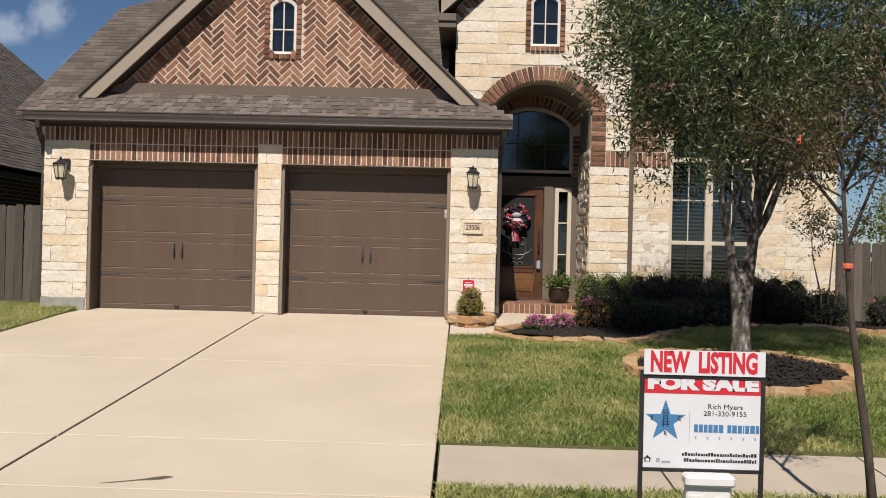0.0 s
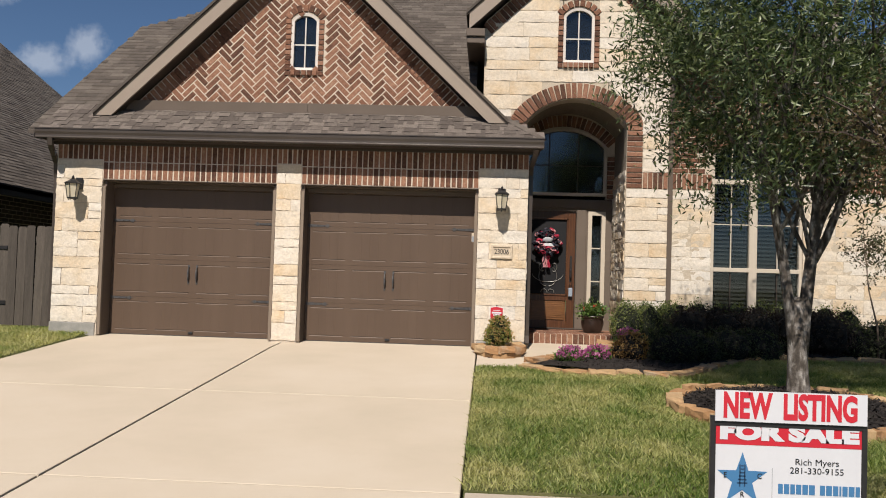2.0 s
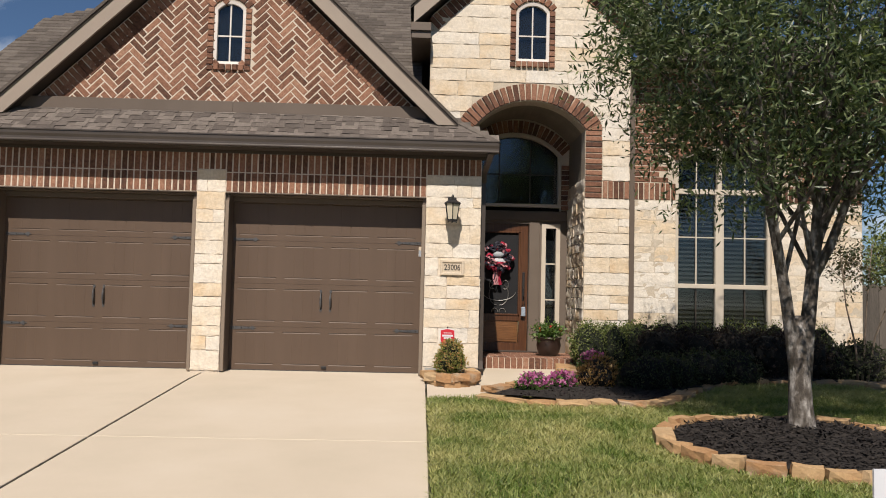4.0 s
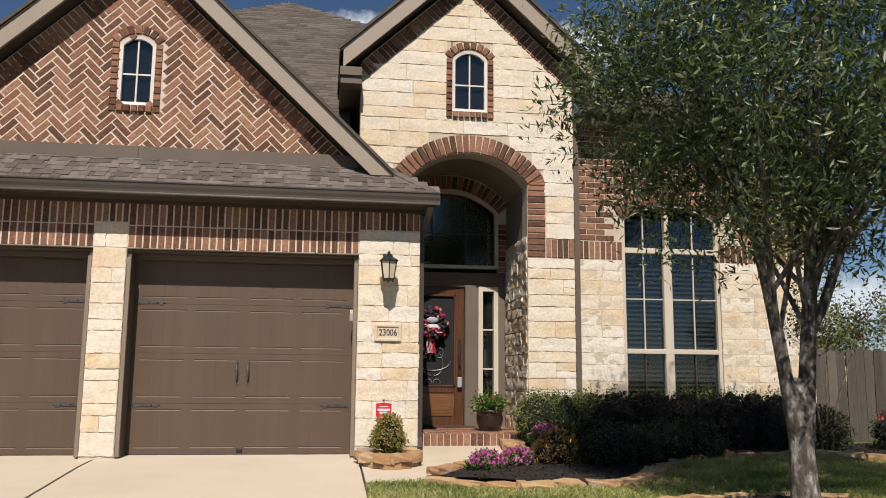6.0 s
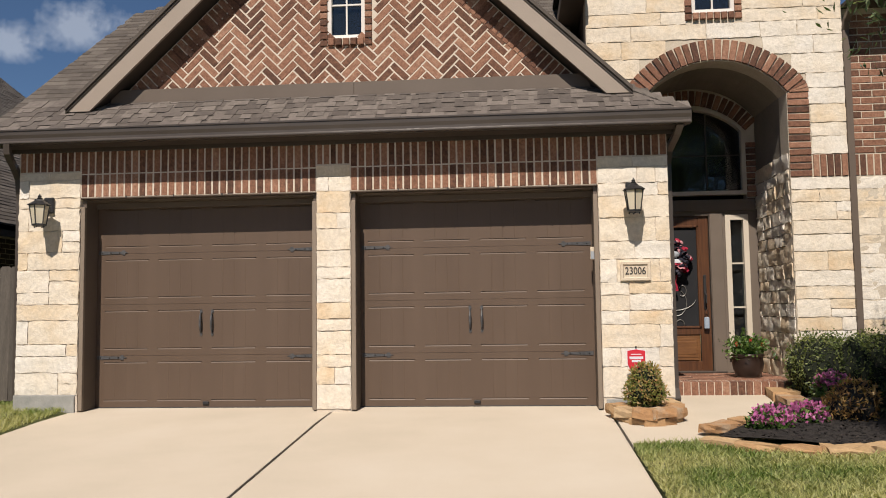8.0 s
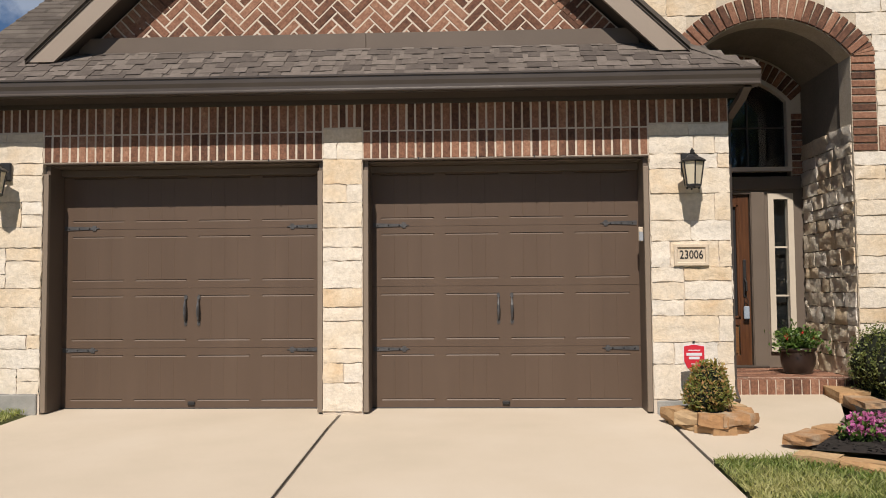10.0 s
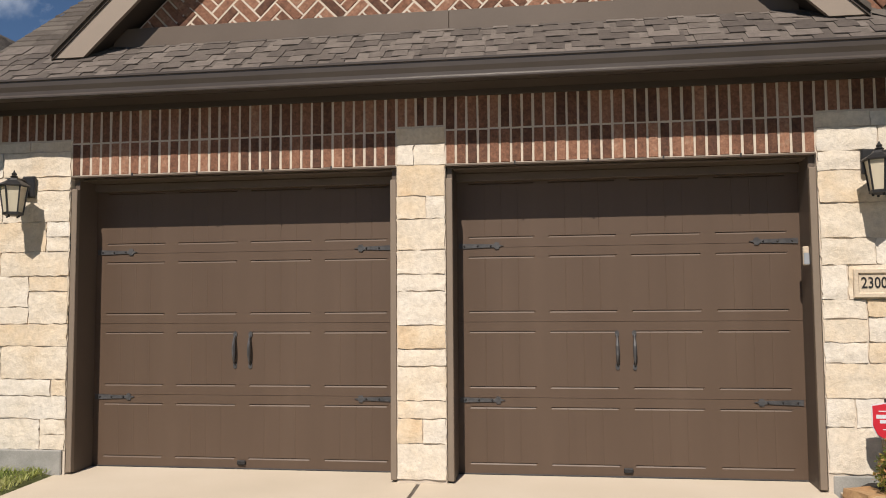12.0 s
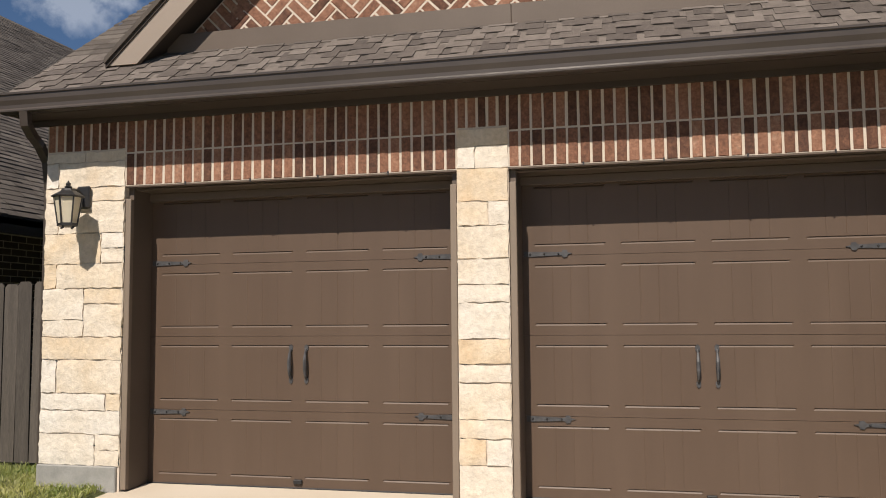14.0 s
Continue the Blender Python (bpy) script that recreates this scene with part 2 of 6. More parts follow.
def add_box(bm, x0, x1, y0, y1, z0, z1, bevel=0.0):
    r = bmesh.ops.create_cube(bm, size=1.0, matrix=Matrix.LocRotScale(((x0 + x1) / 2, (y0 + y1) / 2, (z0 + z1) / 2), None, (x1 - x0, y1 - y0, z1 - z0)))
    if bevel:
        edges = list({e for v in r["verts"] for e in v.link_edges})
        bmesh.ops.bevel(bm, geom=edges, offset=bevel, segments=1, affect="EDGES", profile=0.7)
    return bm


def boxes(*specs, bevel=0.0):
    bm = bmesh.new()
    for s in specs:
        add_box(bm, *s, bevel=bevel)
    return bm


def prism(points, y0, y1):
    """A solid from an outline in x, z between two depths."""
    bm = bmesh.new()
    a = [bm.verts.new((x, y0, z)) for x, z in points]
    b = [bm.verts.new((x, y1, z)) for x, z in points]
    bm.faces.new(a)
    bm.faces.new(b[::-1])
    for i in range(len(points)):
        j = (i + 1) % len(points)
        bm.faces.new((a[j], a[i], b[i], b[j]))
    bmesh.ops.recalc_face_normals(bm, faces=bm.faces)
    return bm


def extrude_up(points, z0, z1):
    """A solid from an outline in x, y."""
    bm = bmesh.new()
    a = [bm.verts.new((x, y, z0)) for x, y in points]
    b = [bm.verts.new((x, y, z1)) for x, y in points]
    bm.faces.new(a)
    bm.faces.new(b)
    for i in range(len(points)):
        j = (i + 1) % len(points)
        bm.faces.new((a[i], a[j], b[j], b[i]))
    bmesh.ops.recalc_face_normals(bm, faces=bm.faces)
    return bm


def slab(corners, thick):
    """A thick sheet from four or more corners of a plane; the thickness goes down."""
    bm = bmesh.new()
    top = [bm.verts.new(c) for c in corners]
    bot = [bm.verts.new((c[0], c[1], c[2] - thick)) for c in corners]
    bm.faces.new(top)
    bm.faces.new(bot[::-1])
    for i in range(len(top)):
        j = (i + 1) % len(top)
        bm.faces.new((top[i], bot[i], bot[j], top[j]))
    bmesh.ops.recalc_face_normals(bm, faces=bm.faces)
    return bm


def tube(bm, pts, radii, sides=7, cap=True):
    """A tapered tube along points."""
    rings = []
    for i, p in enumerate(pts):
        p = Vector(p)
        d = (Vector(pts[min(i + 1, len(pts) - 1)]) - Vector(pts[max(i - 1, 0)])).normalized()
        a = d.orthogonal().normalized() if i == 0 else (rings[-1][1] - d * rings[-1][1].dot(d)).normalized()
        b = d.cross(a)
        rings.append(([bm.verts.new(p + float(radii[i]) * (math.cos(k * math.tau / sides) * a + math.sin(k * math.tau / sides) * b)) for k in range(sides)], a))
    for (r0, _), (r1, _) in zip(rings, rings[1:]):
        for k in range(sides):
            bm.faces.new((r0[k], r0[(k + 1) % sides], r1[(k + 1) % sides], r1[k]))
    if cap:
        bm.faces.new(rings[0][0][::-1])
        bm.faces.new(rings[-1][0])
    return bm


def lathe(bm, profile, sides=12, centre=(0, 0), square=False):
    """A turned shape from (radius, height) rows."""
    rings = []
    for r, z in profile:
        ring = []
        for k in range(sides):
            a = math.tau * (k + 0.5) / sides
            ring.append(bm.verts.new((centre[0] + r * math.cos(a), centre[1] + r * math.sin(a), z)))
        rings.append(ring)
    for r0, r1 in zip(rings, rings[1:]):
        for k in range(sides):
            bm.faces.new((r0[k], r0[(k + 1) % sides], r1[(k + 1) % sides], r1[k]))
    bm.faces.new(rings[0][::-1])
    bm.faces.new(rings[-1])
    return bm


def leaves(name, places, size, mat, parent, wide=0.4, up=0.3, kind="", label="", flat=False):
    """One mesh of folded leaves at the given places (n x 3), each an island of its own."""
    places = np.asarray(places)
    n = len(places)
    d = np.random.normal(size=(n, 3))
    d[:, 2] = d[:, 2] * 0.22 if flat else d[:, 2] + up
    d /= np.linalg.norm(d, axis=1)[:, None]
    s = np.cross(d, np.random.normal(size=(n, 3)) * (0.3 if flat else 1.0) + np.array([0, 0, 1.0 if flat else 0.0]))
    s /= np.linalg.norm(s, axis=1)[:, None]
    nn = np.cross(d, s)
    ln = size * np.random.uniform(0.6, 1.3, (n, 1))
    w = ln * wide * 0.5
    v = np.stack([places, places + d * ln * 0.5 + s * w + nn * w * 0.35, places + d * ln, places + d * ln * 0.5 - s * w + nn * w * 0.35], 1).reshape(-1, 3)
    me = bpy.data.meshes.new(name)
    me.vertices.add(4 * n)
    me.vertices.foreach_set("co", v.astype(np.float32).ravel())
    me.loops.add(6 * n)
    i = np.arange(n)[:, None] * 4
    me.loops.foreach_set("vertex_index", (i + np.array([0, 1, 2, 0, 2, 3])).ravel().astype(np.int32))
    me.polygons.add(2 * n)
    me.polygons.foreach_set("loop_start", (np.arange(2 * n) * 3).astype(np.int32))
    me.update(calc_edges=True)
    me.materials.append(mat)
    ob = new(name, me)
    if parent:
        ob.parent = parent
    return tagged(ob, label=label, kind=kind)


# ---- ground levels ----
def drive_z(y):
    return float(np.interp(y, [-5, 1.5, 6.1, 7.1, 13.45, 60], [0.0, 0.0, 0.142, 0.205, 0.618, 0.63]))


def lawn_z(x, y):
    s = min(1.0, max(0.0, (x - 0.4) / 1.6))
    b = float(np.interp(y, [6.8, 8.0, 13.0, 14.5], [0.0, 1.0, 1.0, 0.2]))
    return drive_z(y) + 0.012 + 0.05 * s * b


def sheet(x0, x1, y0, y1, zf, step, xs=None, ys=None):
    bm = bmesh.new()
    xs = xs or list(np.linspace(x0, x1, max(2, int((x1 - x0) / step) + 1)))
    ys = ys or list(np.linspace(y0, y1, max(2, int((y1 - y0) / step) + 1)))
    g = [[bm.verts.new((x, y, zf(x, y))) for x in xs] for y in ys]
    for r0, r1 in zip(g, g[1:]):
        for k in range(len(xs) - 1):
            bm.faces.new((r0[k], r0[k + 1], r1[k + 1], r1[k]))
    return bm


# ---- ground, road, driveway, pavement ----
FAR = [-600, -200, -60, -25, -12]
GX = sorted(FAR + list(np.linspace(-8, 10, 37)) + [0.25, 0.26, 14, 25, 60, 200, 600])
GYS = sorted([-600, -200, -60, -20, -8, -3, 0, 1.45] + list(np.linspace(1.8, 16, 58)) + [6.165, 6.175, 7.065, 7.075, 11.88, 11.89] + [20, 30, 60, 200, 600, 1500])
def ground_z(x, y):
    if y < 1.5:
        return -0.05
    on_drive = -5.42 < x < 0.255 and y < 13.9
    if 6.169 < y < 7.071 or (0.2 < x < 2.2 and 11.885 < y < 14.7):
        return lawn_z(x, y) - 0.16
    return lawn_z(x, y) - (0.13 if on_drive else 0.0)
ground = tagged(finish("ground", sheet(0, 0, 0, 0, ground_z, 1, GX, GYS), M_SOIL), "lawn soil and far ground, green and level", "ground", kind="structure")
road = tagged(finish("road", slab([(-300, -9, 0), (300, -9, 0), (300, 1.5, 0), (-300, 1.5, 0)], 0.1), M_ROAD), "pale grey concrete residential road", "road", kind="structure")

XL, XC, XR = -5.38, -2.565, 0.235
driveway = tagged(finish("driveway", sheet(XL + 0.02, XR - 0.02, 1.5, 13.9, lambda x, y: drive_z(y) - 0.022, 0.4), M_JOINT), "wide cream concrete driveway with dark joints", "driveway", kind="structure")
for y0, y1 in ((1.5, 4.2), (4.2, 5.97), (5.97, 7.06), (7.06, 9.93), (9.93, 13.88)):
    for x0, x1 in ((XL, XC), (XC, XR)):
        g0 = 0.013 if x0 == XC else 0.0
        g1 = 0.013 if x1 == XC else 0.0
        jg = 0.011
        ys = [y0 + jg, y0 + jg + 0.006, *[v for v in np.linspace(y0, y1, 5)[1:-1]], y1 - jg - 0.006, y1 - jg]
        bm = bmesh.new()
        rows = []
        for y in ys:
            z = drive_z(y)
            e = 0.004 if y in (ys[0], ys[-1]) else 0.0
            rows.append([bm.verts.new(c) for c in ((x0 + g0, y, z - 0.1), (x0 + g0, y, z - 0.004), (x0 + g0 + 0.006, y, z - e), (x1 - g1 - 0.006, y, z - e), (x1 - g1, y, z - 0.004), (x1 - g1, y, z - 0.1))])
        for r0, r1 in zip(rows, rows[1:]):
            for k in range(5):
                bm.faces.new((r0[k], r0[k + 1], r1[k + 1], r1[k]))
        bm.faces.new(rows[0])
        bm.faces.new(rows[-1][::-1])
        bmesh.ops.recalc_face_normals(bm, faces=bm.faces)
        part("slab", bm, M_DRIVE, driveway)
pavement = tagged(finish("pavement", boxes((XR + 0.03, 40, 6.17, 7.07, 0.02, 0.10), (-40, XL - 0.03, 6.17, 7.07, 0.02, 0.10)), M_JOINT), "narrow grey concrete pavement beside the lawn", "pavement", kind="structure")
for k in range(14):
    for x0 in (XR + 0.025 + k * 1.52, XL - 0.025 - (k + 1) * 1.52):
        bm = slab([(x0 + 0.006, 6.17, drive_z(6.17) + 0.004), (x0 + 1.51, 6.17, drive_z(6.17) + 0.004), (x0 + 1.51, 7.07, drive_z(7.07) + 0.004), (x0 + 0.006, 7.07, drive_z(7.07) + 0.004)], 0.1)
        part("slab", bm, M_WALKWAY, pavement)
walkway = tagged(finish("walkway", slab([(x, y, drive_z(y) + 0.004 + (0.03 if y > 14 else 0)) for x, y in ((0.255, 11.86), (0.6, 11.9), (0.84, 11.97), (1.3, 12.55), (1.75, 13.3), (2.05, 14.1), (2.2, 14.6), (0.93, 14.6), (0.93, 13.45), (0.255, 13.45))], 0.1), M_DRIVE), "pale concrete path that bends to the porch", "path", kind="structure")

# ---- brick and stone pieces ----
BL, BW, PITCH = 0.245, 0.070, 0.0800
RAKE = 0.955
APEX_X, APEX_Z = -2.45, 6.46
BAY_X, BAY_APEX, BAY_RAKE = 1.63, 6.92, 0.925
FACE, GABLE, BAY, WIN_WALL, DOOR_WALL = 13.5, 13.75, 14.50, 14.55, 15.85
_mesh_cache = {}


def brick_mesh(w, h, d=0.09):
    """A brick with worn front edges, its front face at y = 0, centred in x and z."""
    key = (round(w, 3), round(h, 3), round(d, 3))
    if key not in _mesh_cache:
        bm = bmesh.new()
        e = 0.005
        rings = []
        for y, i in ((d, 0.0), (e, 0.0), (0.0, e)):
            rings.append([bm.verts.new((sx * (w / 2 - i), y, sz * (h / 2 - i))) for sx, sz in ((-1, -1), (1, -1), (1, 1), (-1, 1))])
        for r0, r1 in zip(rings, rings[1:]):
            for k in range(4):
                bm.faces.new((r0[k], r0[(k + 1) % 4], r1[(k + 1) % 4], r1[k]))
        bm.faces.new(rings[-1])
        bmesh.ops.recalc_face_normals(bm, faces=bm.faces)
        me = bpy.data.meshes.new("brick")
        bm.to_mesh(me)
        bm.free()
        me.materials.append(M_BRICK)
        _mesh_cache[key] = me
    return _mesh_cache[key]


def lay(parent, x, y, z, w, h, turn=0.0, d=0.09, face_turn=0.0):
    """One brick: centre of its front face, size, turn in the wall's plane."""
    j = random.uniform(-0.002, 0.002)
    piece("brick", brick_mesh(w, h, d), parent, Matrix.Translation((x, y + j, z)) @ Matrix.Rotation(radians(face_turn), 4, "Z") @ Matrix.Rotation(radians(turn + random.uniform(-0.5, 0.5)), 4, "Y"))


def soldiers(parent, x0, x1, y, z0, z1):
    n = max(1, round((x1 - x0) / PITCH))
    p = (x1 - x0) / n
    for k in range(n):
        lay(parent, x0 + (k + 0.5) * p, y, (z0 + z1) / 2, p - 0.0155, z1 - z0 - 0.006)


def stone_piece(parent, u0, u1, z0, z1, m, proud=0.028):
    """A rough-faced block; u runs along the wall, m places the wall's plane."""
    w, h = u1 - u0, z1 - z0
    nx, nz = max(4, min(11, int(w / 0.045))), max(4, min(7, int(h / 0.032)))
    bm = bmesh.new()
    ph = random.uniform(0, 100)
    g = []
    for j in range(nz + 1):
        row = []
        for i in range(nx + 1):
            u, v = i / nx, j / nz
            edge = min(u * w, (1 - u) * w, v * h, (1 - v) * h)
            out = 0.006 + proud * (0.75 + 0.25 * min(1.0, edge / 0.01)) * (0.3 + 0.5 * noise.noise((u * w * 8 + ph, v * h * 8, ph * 0.7)) + 0.4 * noise.noise((u * w * 23 + ph, v * h * 21, ph * 0.3)))
            wob = 0.006 if edge < 1e-6 else 0.0
            row.append(bm.verts.new((u0 + u * w + random.uniform(-wob, wob), -out, z0 + v * h + random.uniform(-wob, wob))))
        g.append(row)
    for j in range(nz):
        for i in range(nx):
            bm.faces.new((g[j][i], g[j][i + 1], g[j + 1][i + 1], g[j + 1][i]))
    rim = g[0] + [r[-1] for r in g[1:]] + g[-1][-2::-1] + [r[0] for r in g[-2:0:-1]]
    rim = [bm.verts.new(v.co) for v in rim]
    back = [bm.verts.new((v.co.x, 0.05, v.co.z)) for v in rim]
    for k in range(len(rim)):
        q = (k + 1) % len(rim)
        bm.faces.new((rim[q], rim[k], back[k], back[q]))
    me = bpy.data.meshes.new("stone")
    bm.to_mesh(me)
    bm.free()
    me.polygons.foreach_set("use_smooth", [k < nx * nz for k in range(len(me.polygons))])
    me.materials.append(M_STONE)
    piece("stone", me, parent, m)


def stones(parent, spans, z0, z1, m, heights=(0.11, 0.25), widths=(0.28, 0.62), proud=0.028, joint=0.010):
    """Random coursed stone. spans(za, zb) gives the free stretches of a course."""
    z = z0
    while z < z1 - 0.05:
        h = random.uniform(*heights)
        if z1 - z - h < heights[0]:
            h = z1 - z if z1 - z < heights[1] * 1.15 else (z1 - z) / 2
        for a, b in spans(z, z + h):
            u = a
            while u < b - 0.06:
                w = random.uniform(*widths)
                if b - u - w < 0.13:
                    w = b - u
                if h > 0.19 and w < 0.36 and random.random() < 0.35:
                    s = h * random.uniform(0.4, 0.6)
                    stone_piece(parent, u + joint / 2, u + w - joint / 2, z + joint / 2, z + s - joint / 2, m, proud)
                    stone_piece(parent, u + joint / 2, u + w - joint / 2, z + s + joint / 2, z + h - joint / 2, m, proud)
                else:
                    stone_piece(parent, u + joint / 2, u + w - joint / 2, z + joint / 2, z + h - joint / 2, m, proud)
                u += w
        z += h


def structure(name, bm, mat, label, category="wall"):
    return tagged(finish(name, bm, mat), label, category, kind="structure")


def at_y(y):
    return Matrix.Translation((0, y, 0))


# ---- garage front ----
OL0, OL1, OR0, OR1 = -5.30, -2.72, -2.36, 0.20
GX0, GX1, LINTEL, TOP = -5.99, 0.905, 2.89, 3.43
B = FACE + 0.004
wall_garage = structure("wall_garage", prism([(GX0, 0.5), (OL0, 0.5), (OL0, LINTEL), (OL1, LINTEL), (OL1, 0.5), (OR0, 0.5), (OR0, LINTEL), (OR1, LINTEL), (OR1, 0.5), (GX1, 0.5), (GX1, TOP), (GX0, TOP)], B, B + 0.3), M_MORTAR, "garage front of cream stone piers and brown brick lintels")
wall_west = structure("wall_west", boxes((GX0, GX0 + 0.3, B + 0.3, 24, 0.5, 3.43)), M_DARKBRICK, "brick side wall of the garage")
wall_porch_west = structure("wall_porch_west", boxes((GX1 - 0.3, GX1, B + 0.3, BAY + 0.3, 0.5, 3.5), (GX1 - 0.3, GX1 - 0.06, BAY + 0.3, DOOR_WALL + 0.2, 0.5, 4.6)), M_PLASTER, "plain side wall between garage and porch")
def pier(x0, x1, levels, cuts):
    """Stone courses of a pier between the given levels, top first; cuts: shares of the width, or (share, share of the course's height for a split block)."""
    for k, (zt, zb_) in enumerate(zip(levels, levels[1:])):
        marks = [0.0, *cuts.get(k, ()), 1.0]
        for u0, u1 in zip(marks, marks[1:]):
            split = 0.0
            if isinstance(u1, tuple):
                u1, split = u1
            if isinstance(u0, tuple):
                u0 = u0[0]
            xa, xb = x0 + u0 * (x1 - x0) + 0.004, x0 + u1 * (x1 - x0) - 0.004
            zm = zb_ + split * (zt - zb_)
            stone_piece(wall_garage, xa, xb, zm + 0.004, zt - 0.004, at_y(B), 0.022)
            if split:
                stone_piece(wall_garage, xa, xb, zb_ + 0.004, zm - 0.004, at_y(B), 0.022)
    n = max(1, round((x1 - x0) / 0.36))
    for k in range(n):
        w = (x1 - x0) / n
        stone_piece(wall_garage, x0 + k * w + 0.003, x0 + (k + 1) * w - 0.003, levels[0] + 0.004, 3.162, at_y(B), 0.006)
    soldiers(wall_garage, x0, x1, FACE, 3.175, 3.42)


pier(GX0, OL0, (3.085, 2.89, 2.78, 2.537, 2.303, 2.114, 1.746, 1.576, 1.323, 1.197, 1.022, 0.79), {0: (0.16,), 2: (0.17,), 3: (0.72, (1.0, 0.5)), 4: (0.16,), 5: ((0.52, 0.36), (1.0, 0.68)), 7: (0.2,), 8: (0.82,), 10: (0.7, (1.0, 0.5))})
pier(OL1, OR0, (3.045, 2.89, 2.662, 2.495, 2.266, 2.093, 1.971, 1.726, 1.555, 1.431, 1.185, 1.059, 0.88, 0.632), {0: (0.36,), 2: (0.6,), 11: (0.53,)})
pier(OR1, GX1, (3.06, 2.894, 2.762, 2.541, 2.30, 2.119, 1.887, 1.60, 1.459, 1.229, 1.037, 0.73), {0: (0.56, 0.82), 1: (0.4, 0.85), 2: (0.62,), 3: (0.8,), 4: (0.5,), 5: (0.24, 0.84), 6: ((0.4, 0.55), (1.0, 0.58)), 7: (0.4,), 8: (0.82,), 9: (0.26, 0.8), 10: (0.48,)})
for x0, x1 in ((OL0, OL1), (OR0, OR1)):
    soldiers(wall_garage, x0, x1, FACE, LINTEL, LINTEL + 0.25)
    soldiers(wall_garage, x0, x1, FACE, LINTEL + 0.255, 3.40)
plinth = structure("plinth", boxes((GX0 - 0.01, OL0 - 0.02, FACE - 0.02, FACE + 0.3, 0.45, 0.79), (OR1 + 0.03, GX1, FACE - 0.005, FACE + 0.3, 0.45, 0.72), bevel=0.008), M_PLINTH, "grey concrete foundation ledge", "plinth")
# jambs and the dark lining of each opening
LEAF = 13.81
for x0, x1 in ((OL0, OL1), (OR0, OR1)):
    trim = structure("trim", boxes((x0 + 0.002, x0 + 0.045, FACE + 0.05, LEAF, 0.60, 2.885), (x1 - 0.045, x1 - 0.002, FACE + 0.05, LEAF, 0.60, 2.885), (x0 + 0.045, x1 - 0.045, FACE + 0.08, LEAF, 2.862, 2.876), bevel=0.003), M_TRIM, "brown painted jamb round the garage door", "trim")
    for xa, xb in ((x0 + 0.004, x0 + 0.05), (x1 - 0.05, x1 - 0.004)):
        part("stop_strip", boxes((xa, xb, FACE + 0.005, FACE + 0.05, 0.62, 2.79), bevel=0.004), M_JAMBTAN, trim, "lighter taupe edge strip")
    part("stop_strip", boxes((x0 + 0.045, x1 - 0.045, LEAF - 0.05, LEAF - 0.004, 2.80, 2.86), bevel=0.003), M_TRIM, trim)
    part("lintel_plate", boxes((x0, x1, FACE + 0.004, FACE + 0.10, LINTEL - 0.012, LINTEL - 0.001)), M_TRIM, trim, "brown steel lintel edge")
    part("weep_vent", boxes(*[(x, x + 0.012, FACE - 0.004, FACE + 0.01, LINTEL - 0.014, LINTEL + 0.012) for x in np.linspace(x0 + 0.5, x1 - 0.5, 4)]), M_IRON, trim)
    structure("wall_garage_back", boxes((x0 - 0.1, x1 + 0.1, LEAF + 0.12, LEAF + 0.2, 0.5, 3.0)), M_INTERIOR, "dark backing behind the garage door")


